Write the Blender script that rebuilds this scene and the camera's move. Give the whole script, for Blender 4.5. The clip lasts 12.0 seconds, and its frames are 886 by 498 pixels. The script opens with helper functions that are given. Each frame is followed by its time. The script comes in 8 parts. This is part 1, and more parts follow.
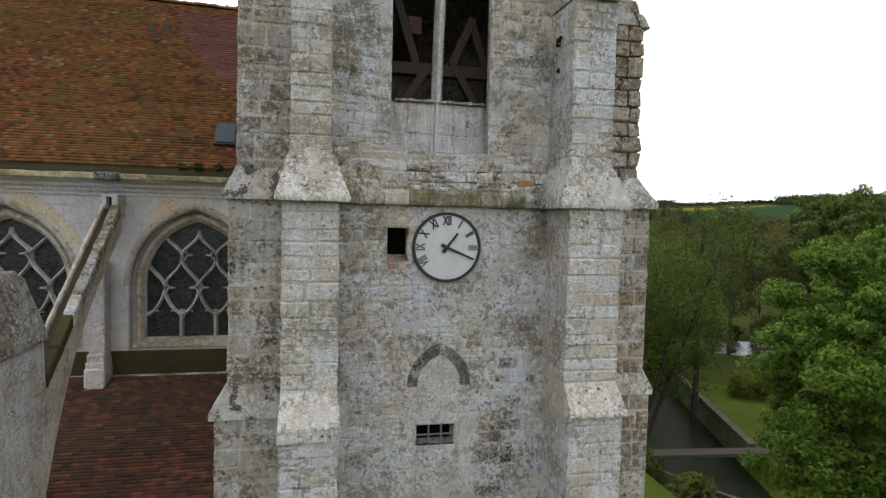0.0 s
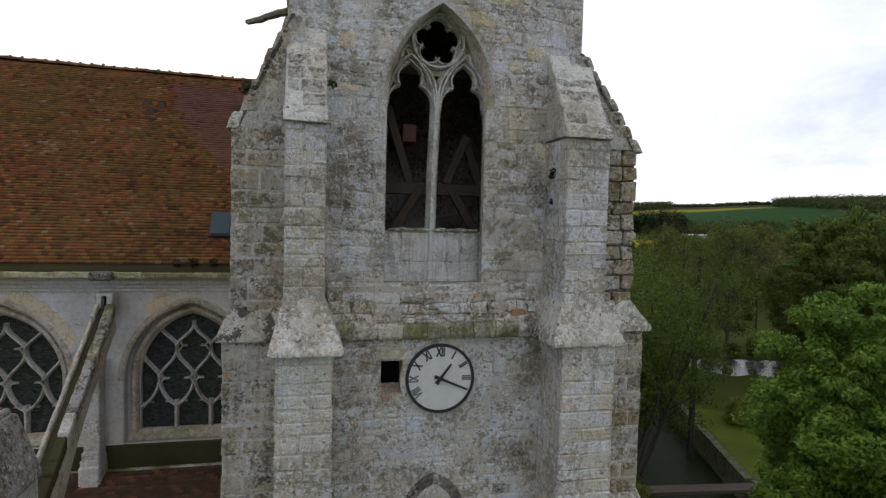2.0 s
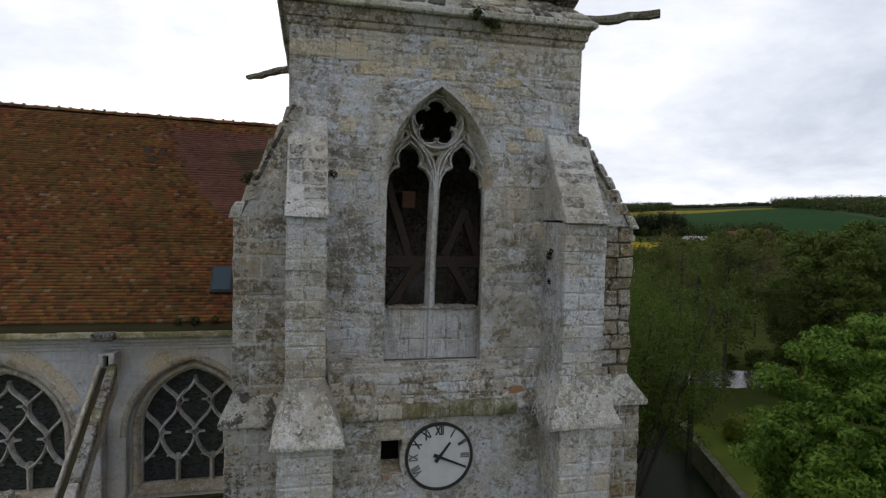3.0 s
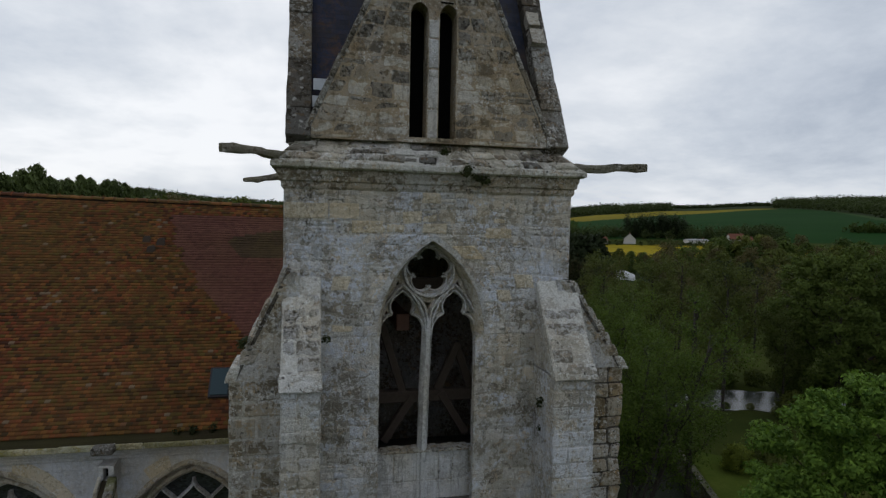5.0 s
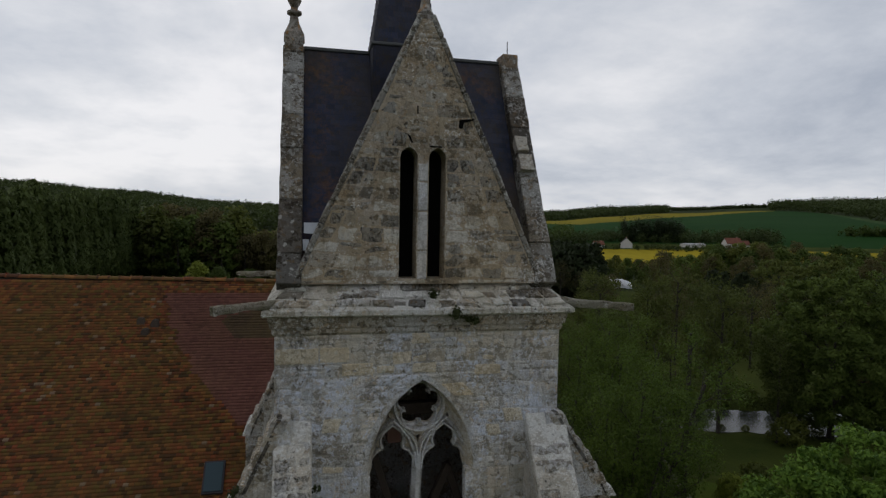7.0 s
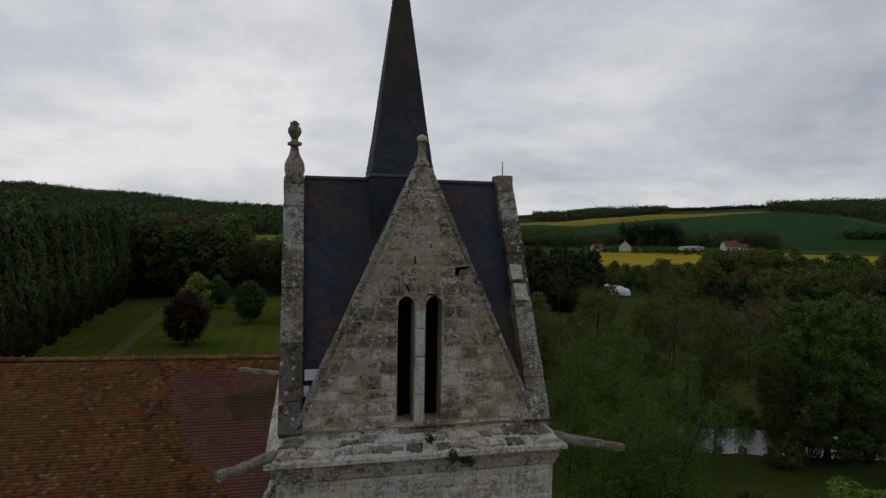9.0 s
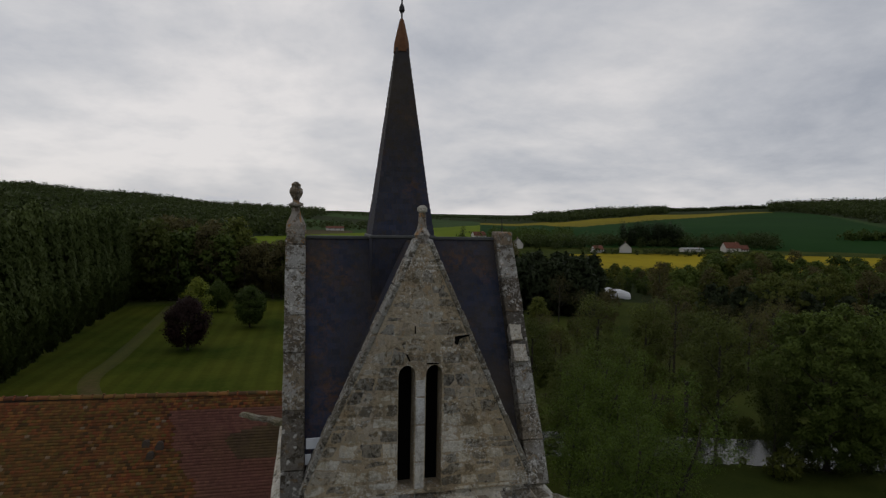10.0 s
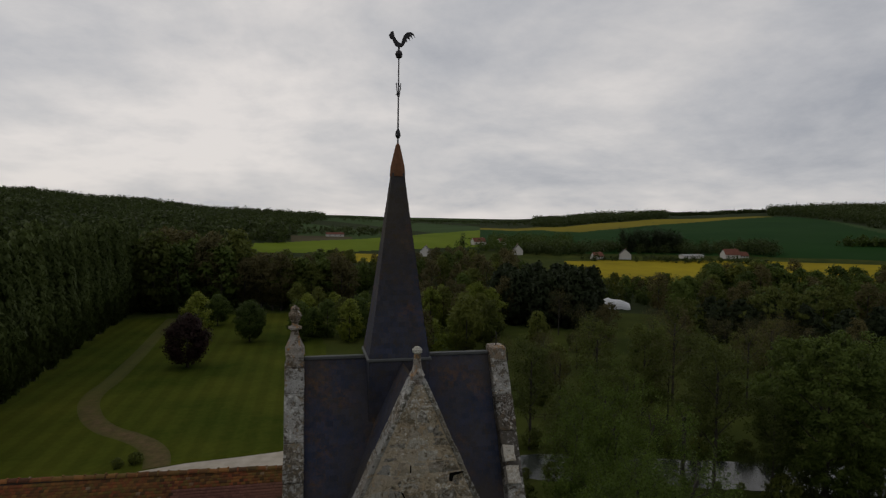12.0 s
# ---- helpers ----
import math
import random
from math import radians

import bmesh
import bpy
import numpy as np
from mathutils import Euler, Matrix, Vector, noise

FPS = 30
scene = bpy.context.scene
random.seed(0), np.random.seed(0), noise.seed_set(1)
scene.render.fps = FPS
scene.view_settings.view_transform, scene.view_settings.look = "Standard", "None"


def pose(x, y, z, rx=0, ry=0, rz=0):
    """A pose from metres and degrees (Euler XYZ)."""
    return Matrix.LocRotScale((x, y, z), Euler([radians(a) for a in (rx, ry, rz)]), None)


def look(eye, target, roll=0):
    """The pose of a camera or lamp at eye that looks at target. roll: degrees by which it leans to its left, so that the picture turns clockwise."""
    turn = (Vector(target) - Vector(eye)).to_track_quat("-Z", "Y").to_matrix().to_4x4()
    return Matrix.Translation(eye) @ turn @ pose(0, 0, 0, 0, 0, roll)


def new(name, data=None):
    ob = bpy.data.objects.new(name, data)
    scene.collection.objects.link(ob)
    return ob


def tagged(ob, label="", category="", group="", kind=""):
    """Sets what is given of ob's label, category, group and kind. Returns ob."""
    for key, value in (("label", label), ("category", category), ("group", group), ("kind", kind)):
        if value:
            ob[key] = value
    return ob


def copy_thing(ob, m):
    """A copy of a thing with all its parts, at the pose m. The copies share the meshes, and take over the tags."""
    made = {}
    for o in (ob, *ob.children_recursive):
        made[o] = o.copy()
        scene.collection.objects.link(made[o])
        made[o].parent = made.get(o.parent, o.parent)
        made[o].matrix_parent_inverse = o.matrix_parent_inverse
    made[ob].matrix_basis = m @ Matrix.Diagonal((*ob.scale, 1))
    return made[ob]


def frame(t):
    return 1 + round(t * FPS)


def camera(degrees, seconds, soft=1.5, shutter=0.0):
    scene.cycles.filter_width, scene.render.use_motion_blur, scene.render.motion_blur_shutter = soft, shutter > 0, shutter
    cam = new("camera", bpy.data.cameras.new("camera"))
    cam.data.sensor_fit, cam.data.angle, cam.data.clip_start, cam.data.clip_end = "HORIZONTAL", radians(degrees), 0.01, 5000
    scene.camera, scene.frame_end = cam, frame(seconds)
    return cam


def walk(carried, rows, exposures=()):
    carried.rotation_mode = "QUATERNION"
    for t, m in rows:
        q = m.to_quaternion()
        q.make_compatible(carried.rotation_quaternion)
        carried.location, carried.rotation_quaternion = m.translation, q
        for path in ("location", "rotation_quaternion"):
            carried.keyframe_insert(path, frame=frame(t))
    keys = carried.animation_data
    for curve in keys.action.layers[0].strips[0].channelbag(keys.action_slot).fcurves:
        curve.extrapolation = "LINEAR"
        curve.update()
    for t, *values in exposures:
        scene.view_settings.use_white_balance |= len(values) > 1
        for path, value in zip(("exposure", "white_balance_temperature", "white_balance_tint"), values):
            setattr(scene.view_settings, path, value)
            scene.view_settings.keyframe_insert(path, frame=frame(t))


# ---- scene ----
cam = camera(73.7, 12.0, soft=1.3)
PATH = [
    (0, (-2.556, -11.522, 16.646), (-2.13, -9.571, 16.534), 1.4),
    (0.5, (-2.506, -11.508, 17.3), (-2.081, -9.557, 17.188), 1.4),
    (1, (-2.479, -11.446, 17.798), (-2.053, -9.495, 17.687), 1.4),
    (1.5, (-2.479, -11.404, 18.489), (-2.05, -9.453, 18.379), 1.4),
    (2, (-2.51, -11.427, 19.252), (-2.077, -9.478, 19.142), 1.4),
    (2.5, (-2.575, -11.449, 20.043), (-2.139, -9.5, 19.933), 1.3),
    (3, (-2.56, -11.481, 20.865), (-2.124, -9.532, 20.756), 1.4),
    (5, (-2.459, -11.575, 23.937), (-2.026, -9.625, 23.828), 1.2),
    (5.5, (-2.425, -11.552, 24.681), (-1.99, -9.603, 24.574), 1.2),
    (6, (-2.381, -11.564, 25.349), (-1.945, -9.615, 25.244), 1.1),
    (6.5, (-2.35, -11.569, 26.093), (-1.912, -9.62, 25.988), 1.1),
    (7, (-2.355, -11.6, 26.769), (-1.913, -9.652, 26.665), 1.1),
    (9, (-2.403, -11.808, 29.82), (-1.958, -9.861, 29.716), 1.0),
    (9.5, (-2.417, -11.808, 30.595), (-1.972, -9.861, 30.489), 1.0),
    (10, (-2.434, -11.865, 31.3), (-1.99, -9.917, 31.195), 1.0),
    (10.5, (-2.461, -11.939, 32.037), (-2.017, -9.991, 31.934), 0.9),
    (11, (-2.455, -12.019, 32.745), (-2.011, -10.072, 32.643), 0.8),
    (11.5, (-2.452, -12.079, 33.56), (-2.007, -10.132, 33.458), 0.9),
    (12, (-2.416, -12.117, 34.302), (-1.972, -10.169, 34.209), 0.9),
]
EXPOSURE = [(0.0, 0.83, 6650, 11), (0.5, 0.69, 6650, 11), (1.0, 0.63, 6600, 11), (1.5, 0.49, 6500, 11), (2.5, 0.12, 6450, 11), (3.2, -0.09, 6350, 10), (4.8, -0.47, 6200, 8), (5.5, -0.51, 6200, 8), (6.5, -0.55, 6300, 9), (7.2, -0.63, 6350, 10), (9.0, -0.79, 6430, 10), (10.5, -0.86, 6680, 11), (12.0, -0.89, 6800, 11)]
walk(cam, [(t, look(eye, target, roll)) for t, eye, target, roll in PATH], EXPOSURE)

# ---- light ----
SUN_ELEV, SUN_AZIM = 42.0, -48.0   # degrees; azimuth from +y towards +x
world = bpy.data.worlds.new("overcast_sky")
scene.world = world
world.use_nodes = True
wn, wl = world.node_tree.nodes, world.node_tree.links
wn.clear()
w_out = wn.new("ShaderNodeOutputWorld")
w_bg = wn.new("ShaderNodeBackground")
w_sky = wn.new("ShaderNodeTexSky")
w_sky.sky_type = "NISHITA"
w_sky.sun_disc = False
w_sky.sun_elevation = radians(SUN_ELEV)
w_sky.sun_rotation = radians(SUN_AZIM)
w_tc = wn.new("ShaderNodeTexCoord")
w_sep = wn.new("ShaderNodeSeparateXYZ")
wl.new(w_tc.outputs["Generated"], w_sep.inputs[0])
w_add = wn.new("ShaderNodeMath"); w_add.operation = "ADD"; w_add.inputs[1].default_value = 0.26
w_abs = wn.new("ShaderNodeMath"); w_abs.operation = "ABSOLUTE"
wl.new(w_sep.outputs["Z"], w_abs.inputs[0]); wl.new(w_abs.outputs[0], w_add.inputs[0])
w_dx = wn.new("ShaderNodeMath"); w_dx.operation = "DIVIDE"
w_dy = wn.new("ShaderNodeMath"); w_dy.operation = "DIVIDE"
wl.new(w_sep.outputs["X"], w_dx.inputs[0]); wl.new(w_add.outputs[0], w_dx.inputs[1])
wl.new(w_sep.outputs["Y"], w_dy.inputs[0]); wl.new(w_add.outputs[0], w_dy.inputs[1])
w_com = wn.new("ShaderNodeCombineXYZ")
wl.new(w_dx.outputs[0], w_com.inputs[0]); wl.new(w_dy.outputs[0], w_com.inputs[1])
w_noise = wn.new("ShaderNodeTexNoise")
w_noise.inputs["Scale"].default_value = 1.0
w_noise.inputs["Detail"].default_value = 9
w_noise.inputs["Roughness"].default_value = 0.6
w_noise.inputs["Distortion"].default_value = 0.15
w_shift = wn.new("ShaderNodeVectorMath"); w_shift.operation = "ADD"; w_shift.inputs[1].default_value = (3.7, 1.9, 0.0)
wl.new(w_com.outputs[0], w_shift.inputs[0])
wl.new(w_shift.outputs[0], w_noise.inputs["Vector"])
# the cloud deck glows towards the veiled sun and thins near the horizon
w_dot = wn.new("ShaderNodeVectorMath"); w_dot.operation = "DOT_PRODUCT"
w_dot.inputs[1].default_value = (math.sin(radians(-32)) * 0.94, math.cos(radians(-32)) * 0.94, 0.34)
wl.new(w_tc.outputs["Generated"], w_dot.inputs[0])
w_glow = wn.new("ShaderNodeMapRange")
for k, v in (("From Min", 0.3), ("From Max", 1.0), ("To Min", -0.01), ("To Max", 0.10)):
    w_glow.inputs[k].default_value = v
wl.new(w_dot.outputs["Value"], w_glow.inputs["Value"])
w_low = wn.new("ShaderNodeMapRange")
for k, v in (("From Min", 0.0), ("From Max", 0.22), ("To Min", 0.045), ("To Max", 0.0)):
    w_low.inputs[k].default_value = v
wl.new(w_abs.outputs[0], w_low.inputs["Value"])
w_sum = wn.new("ShaderNodeMath"); w_sum.operation = "ADD"
wl.new(w_noise.outputs["Fac"], w_sum.inputs[0]); wl.new(w_glow.outputs[0], w_sum.inputs[1])
w_sum2 = wn.new("ShaderNodeMath"); w_sum2.operation = "ADD"
wl.new(w_sum.outputs[0], w_sum2.inputs[0]); wl.new(w_low.outputs[0], w_sum2.inputs[1])
w_ramp = wn.new("ShaderNodeValToRGB")
cr = w_ramp.color_ramp
cr.elements[0].position, cr.elements[0].color = 0.32, (0.64, 0.69, 0.79, 1)
cr.elements[1].position, cr.elements[1].color = 0.72, (1.40, 1.37, 1.37, 1)
mid = cr.elements.new(0.47); mid.color = (0.89, 0.925, 1.0, 1)
mid = cr.elements.new(0.58); mid.color = (1.10, 1.11, 1.15, 1)
wl.new(w_sum2.outputs[0], w_ramp.inputs[0])
w_scale = wn.new("ShaderNodeVectorMath"); w_scale.operation = "SCALE"; w_scale.inputs["Scale"].default_value = 0.08
wl.new(w_sky.outputs[0], w_scale.inputs[0])
w_mix = wn.new("ShaderNodeMix"); w_mix.data_type = "RGBA"; w_mix.inputs["Factor"].default_value = 0.92
wl.new(w_scale.outputs[0], w_mix.inputs["A"]); wl.new(w_ramp.outputs[0], w_mix.inputs["B"])
wl.new(w_mix.outputs["Result"], w_bg.inputs["Color"])
w_bg.inputs["Strength"].default_value = 1.0
wl.new(w_bg.outputs[0], w_out.inputs[0])

sun = new("sun", bpy.data.lights.new("sun", "SUN"))
sun.data.energy, sun.data.angle, sun.data.color = 0.35, radians(30), (1.0, 0.96, 0.9)
sd = Vector((math.sin(radians(SUN_AZIM)) * math.cos(radians(SUN_ELEV)), math.cos(radians(SUN_AZIM)) * math.cos(radians(SUN_ELEV)), math.sin(radians(SUN_ELEV))))
sun.matrix_world = look(sd * 200, (0, 0, 0))


# ---- materials ----
class Nodes:
    """A short way to write node materials."""

    def __init__(self, name):
        self.mat = bpy.data.materials.new(name)
        self.mat.use_nodes = True
        self.t = self.mat.node_tree
        self.b = self.t.nodes["Principled BSDF"]
        self.geo = self.t.nodes.new("ShaderNodeNewGeometry")

    def link(self, a, b):
        self.t.links.new(a, b)
        return b

    def noise(self, scale, detail=4, rough=0.55, vec=None, stretch=None, dist=0.0):
        n = self.t.nodes.new("ShaderNodeTexNoise")
        n.inputs["Scale"].default_value, n.inputs["Detail"].default_value = scale, detail
        n.inputs["Roughness"].default_value, n.inputs["Distortion"].default_value = rough, dist
        v = vec or self.geo.outputs["Position"]
        if stretch:
            m = self.t.nodes.new("ShaderNodeVectorMath"); m.operation = "MULTIPLY"
            m.inputs[1].default_value = stretch
            self.link(v, m.inputs[0]); v = m.outputs[0]
        self.link(v, n.inputs["Vector"])
        return n.outputs["Fac"]

    def ramp(self, fac, *stops):
        r = self.t.nodes.new("ShaderNodeValToRGB")
        e = r.color_ramp.elements
        while len(e) < len(stops):
            e.new(0.5)
        for k, (p, c) in zip(e, stops):
            k.position, k.color = p, ((*c, 1) if isinstance(c, tuple) else (c, c, c, 1))
        self.link(fac, r.inputs[0])
        return r.outputs[0]

    def mix(self, fac, a, b, mode="MIX"):
        m = self.t.nodes.new("ShaderNodeMix"); m.data_type, m.blend_type = "RGBA", mode
        for v, s in ((fac, m.inputs["Factor"]), (a, m.inputs["A"]), (b, m.inputs["B"])):
            if isinstance(v, (int, float)):
                s.default_value = v if s.name == "Factor" else (v, v, v, 1)
            elif isinstance(v, tuple):
                s.default_value = (*v, 1)
            else:
                self.link(v, s)
        return m.outputs["Result"]

    def math(self, op, a, b=0.0):
        m = self.t.nodes.new("ShaderNodeMath"); m.operation = op
        for v, s in ((a, m.inputs[0]), (b, m.inputs[1])):
            if isinstance(v, (int, float)):
                s.default_value = v
            else:
                self.link(v, s)
        return m.outputs[0]

    def flecks(self, scale, size, share, seed=0.0):
        """Round lichen flecks: 1 inside a fleck, for a share of the cells."""
        wob = self.t.nodes.new("ShaderNodeTexNoise")
        wob.inputs["Scale"].default_value, wob.inputs["Detail"].default_value = scale * 1.6, 3
        self.link(self.geo.outputs["Position"], wob.inputs["Vector"])
        m = self.t.nodes.new("ShaderNodeVectorMath"); m.operation = "MULTIPLY_ADD"
        self.link(wob.outputs["Color"], m.inputs[0])
        m.inputs[1].default_value = (0.9 / scale,) * 3
        self.link(self.geo.outputs["Position"], m.inputs[2])
        o = self.t.nodes.new("ShaderNodeVectorMath"); o.operation = "ADD"; o.inputs[1].default_value = (seed, seed * 0.7, 0)
        self.link(m.outputs[0], o.inputs[0])
        v = self.t.nodes.new("ShaderNodeTexVoronoi")
        v.inputs["Scale"].default_value = scale
        self.link(o.outputs[0], v.inputs["Vector"])
        sp = self.t.nodes.new("ShaderNodeSeparateColor")
        self.link(v.outputs["Color"], sp.inputs[0])
        near = self.ramp(v.outputs["Distance"], (size * 0.6, 1.0), (size, 0.0))
        return self.math("MULTIPLY", near, self.math("GREATER_THAN", sp.outputs[0], 1 - share))

    def rand(self):
        """A number of its own for each object and each island."""
        oi = self.t.nodes.new("ShaderNodeObjectInfo")
        return self.math("FRACT", self.math("ADD", oi.outputs["Random"], self.geo.outputs["Random Per Island"]))

    def bump(self, h, strength=0.3, dist=0.02):
        b = self.t.nodes.new("ShaderNodeBump")
        b.inputs["Strength"].default_value, b.inputs["Distance"].default_value = strength, dist
        self.link(h, b.inputs["Height"])
        self.link(b.outputs[0], self.b.inputs["Normal"])

    def done(self, color, rough=0.9, spec=0.2, metal=0.0):
        if isinstance(color, tuple):
            self.b.inputs["Base Color"].default_value = (*color, 1)
        else:
            self.link(color, self.b.inputs["Base Color"])
        if isinstance(rough, (int, float)):
            self.b.inputs["Roughness"].default_value = rough
        else:
            self.link(rough, self.b.inputs["Roughness"])
        self.b.inputs["Specular IOR Level"].default_value = spec
        self.b.inputs["Metallic"].default_value = metal
        return self.mat


def stone_mat(name, base, warm, cool, dark=0.5, black=0.5, vary=0.5, moss=0.0, rust=0.25, streak=0.25, blocky=1.0, extra=0.0, crumb=0.75, blotch=0.0):
    """Weathered limestone: a tint for each block, washes over many blocks, hand-sized scabs of grey-brown, blue-white and tan, rain streaks, crusts and pits."""
    n = Nodes(name)
    patch = n.noise(1.1, 6, 0.62, dist=0.5)
    fine = n.noise(46, 5, 0.7)
    r = n.rand()
    r2 = n.math("FRACT", n.math("MULTIPLY", r, 37.31))
    pale = tuple(min(0.80, v * 1.16) for v in cool)
    brown = tuple(v * k for v, k in zip(base, (0.44, 0.405, 0.345)))
    c = n.ramp(r, (0.0, tuple(v * 0.66 for v in cool)), (0.14, cool), (0.34, pale), (0.48, base), (0.62, tuple(v * 0.72 for v in base)), (0.78, base), (0.90, warm), (1.0, tuple(v * 0.66 for v in base)))
    c = n.mix(vary, base, c)
    # washes that run over the joints: blue-grey, cream-brown, olive
    c = n.mix(n.ramp(n.noise(0.55, 5, 0.6), (0.46, 0.0), (0.58, 0.6)), c, cool)
    c = n.mix(n.ramp(n.noise(0.42, 4, 0.55, dist=0.5), (0.47, 0.0), (0.60, 0.6)), c, tuple(v * k for v, k in zip(base, (0.98, 0.90, 0.76))))
    c = n.mix(n.ramp(n.noise(0.8, 6, 0.65, dist=0.6), (0.50, 0.0), (0.64, 0.45)), c, tuple(v * k for v, k in zip(base, (0.62, 0.60, 0.52))))
    # scabs: grey-brown, tan and blue-white, ragged and crowded in their own areas
    mott = n.math("ADD", n.noise(8.0, 8, 0.68, dist=0.5), n.math("MULTIPLY", n.math("SUBTRACT", n.noise(1.3, 4, 0.6), 0.5), 0.75))
    c = n.mix(n.ramp(mott, (0.515, 0.0), (0.55, min(1.0, dark * 1.75))), c, brown)
    c = n.mix(n.ramp(n.noise(4.1, 8, 0.74, dist=0.7), (0.56, 0.0), (0.595, min(1.0, rust * 2.2))), c, warm)
    scab = n.math("ADD", n.noise(10.5, 8, 0.68, dist=0.4), n.math("MULTIPLY", n.math("SUBTRACT", n.noise(0.95, 4, 0.6), 0.5), 0.75))
    c = n.mix(n.ramp(scab, (0.55, 0.0), (0.58, crumb)), c, pale)
    c = n.mix(n.ramp(n.noise(4.6, 6, 0.7, stretch=(1.6, 1.6, 0.16)), (0.50, 0.0), (0.66, streak)), c, (0.13, 0.125, 0.11))
    # black crusts gather in patches and on some stones
    blot = n.noise(9, 8, 0.72)
    swell = n.math("SUBTRACT", patch, 0.5 - extra)
    crust = n.math("ADD", blot, n.math("MULTIPLY", swell, 0.7))
    crust = n.math("ADD", crust, n.math("MULTIPLY", n.math("SUBTRACT", n.math("POWER", r2, 2.5), 0.42), 0.20 * blocky))
    c = n.mix(n.ramp(crust, (0.60, 0.0), (0.67, black * 0.5), (0.80, black * 0.9)), c, (0.125, 0.117, 0.104))
    # pits, with the shade inside them put into the colour, and pale crumbs, sparse
    crumbs = n.math("ADD", n.noise(19, 5, 0.7), n.math("MULTIPLY", n.math("SUBTRACT", n.noise(1.4, 4, 0.6, dist=0.3), 0.5), 0.6))
    c = n.mix(n.ramp(crumbs, (0.60, 0.0), (0.65, crumb)), c, (0.70, 0.69, 0.66))
    pits = n.math("ADD", n.noise(15, 5, 0.72), n.math("MULTIPLY", swell, 0.6))
    c = n.mix(n.ramp(pits, (0.665, 0.0), (0.70, min(1.0, black * 1.2))), c, (0.075, 0.068, 0.06))
    c = n.mix(n.math("MULTIPLY", n.flecks(8, 0.42, 0.14), 0.45), c, (0.68, 0.67, 0.63))
    # black lichen flecks, which also stand in for shaded holes in the joints
    c = n.mix(n.math("MULTIPLY", n.flecks(9, 0.30, 0.08, 7.0), black), c, (0.06, 0.052, 0.047))
    if blotch:
        spot = n.math("ADD", n.noise(3.8, 3, 0.5), n.math("MULTIPLY", n.math("SUBTRACT", n.noise(24, 4, 0.7), 0.5), 0.5))
        c = n.mix(n.ramp(spot, (0.54, 0.0), (0.59, blotch)), c, (0.05, 0.047, 0.042))
    if name == "moss_grown_drip":
        c = n.mix(n.ramp(n.noise(3.2, 6, 0.7, stretch=(1.4, 1, 0.35)), (0.38, 0.0), (0.62, 0.85)), c, (0.125, 0.122, 0.048))
    if moss:
        c = n.mix(n.ramp(n.noise(1.7, 5, 0.65), (0.40, 0.0), (0.56, moss)), c, (0.11, 0.115, 0.035))
    c = n.mix(0.55, c, n.ramp(fine, (0.3, 0.62), (0.7, 1.40)), "MULTIPLY")
    rise = n.math("ADD", n.math("MULTIPLY", blot, 1.4), n.math("ADD", n.math("MULTIPLY", mott, -1.2), n.math("MULTIPLY", fine, 0.6)))
    n.bump(n.math("SUBTRACT", rise, n.ramp(pits, (0.64, 0.0), (0.70, 0.8))), 1.0, 0.05)
    return n.done(c, 0.94, 0.12)


M_WALL = stone_mat("limestone_rough", (0.577, 0.563, 0.521), (0.53, 0.428, 0.312), (0.539, 0.572, 0.642), 0.5, 0.65, 0.6, rust=0.3, streak=0.3, blocky=0.6, extra=-0.02)
M_BELF = stone_mat("limestone_blue_grey", (0.642, 0.612, 0.552), (0.622, 0.513, 0.375), (0.572, 0.607, 0.691), 0.33, 0.55, 0.6, rust=0.35, streak=0.3, extra=-0.02)
M_BUTT = stone_mat("limestone_buttress", (0.576, 0.558, 0.513), (0.522, 0.427, 0.315), (0.567, 0.59, 0.639), 0.38, 0.55, 0.65, streak=0.3, extra=-0.03)
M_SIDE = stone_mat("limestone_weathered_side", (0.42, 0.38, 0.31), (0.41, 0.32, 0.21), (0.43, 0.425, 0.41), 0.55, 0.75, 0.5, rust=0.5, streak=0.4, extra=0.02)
M_GABLE = stone_mat("limestone_gable", (0.395, 0.34, 0.26), (0.378, 0.281, 0.176), (0.37, 0.349, 0.311), 0.55, 0.75, 0.7, rust=0.4, streak=0.35, blocky=2.4, crumb=0.25, extra=0.0)
M_CAP = stone_mat("lichen_coping_stone", (0.563, 0.541, 0.484), (0.44, 0.361, 0.264), (0.634, 0.634, 0.616), 0.4, 0.85, 0.4, rust=0.3, streak=0.2, blocky=1.4, extra=0.03)
M_MOSSY = stone_mat("mossy_drip_stone", (0.42, 0.395, 0.31), (0.38, 0.33, 0.2), (0.46, 0.45, 0.40), 0.4, 0.5, 0.3, moss=0.9, blocky=0.2)
M_DRESSED = stone_mat("pale_dressed_stone", (0.549, 0.535, 0.5), (0.522, 0.45, 0.342), (0.558, 0.567, 0.594), 0.3, 0.3, 0.35, streak=0.25)
M_NAVE = stone_mat("nave_limestone", (0.61, 0.60, 0.575), (0.58, 0.48, 0.34), (0.59, 0.615, 0.69), 0.12, 0.12, 0.2, rust=0.12, blocky=0.3, crumb=0.15, streak=0.15)
M_REVEAL = stone_mat("brown_window_reveal", (0.50, 0.445, 0.35), (0.50, 0.39, 0.25), (0.50, 0.48, 0.44), 0.35, 0.2, 0.3, rust=0.4, crumb=0.4)
M_RING = stone_mat("grey_arch_ring", (0.52, 0.51, 0.48), (0.50, 0.43, 0.33), (0.54, 0.56, 0.60), 0.4, 0.4, 0.5, rust=0.25, crumb=0.5)
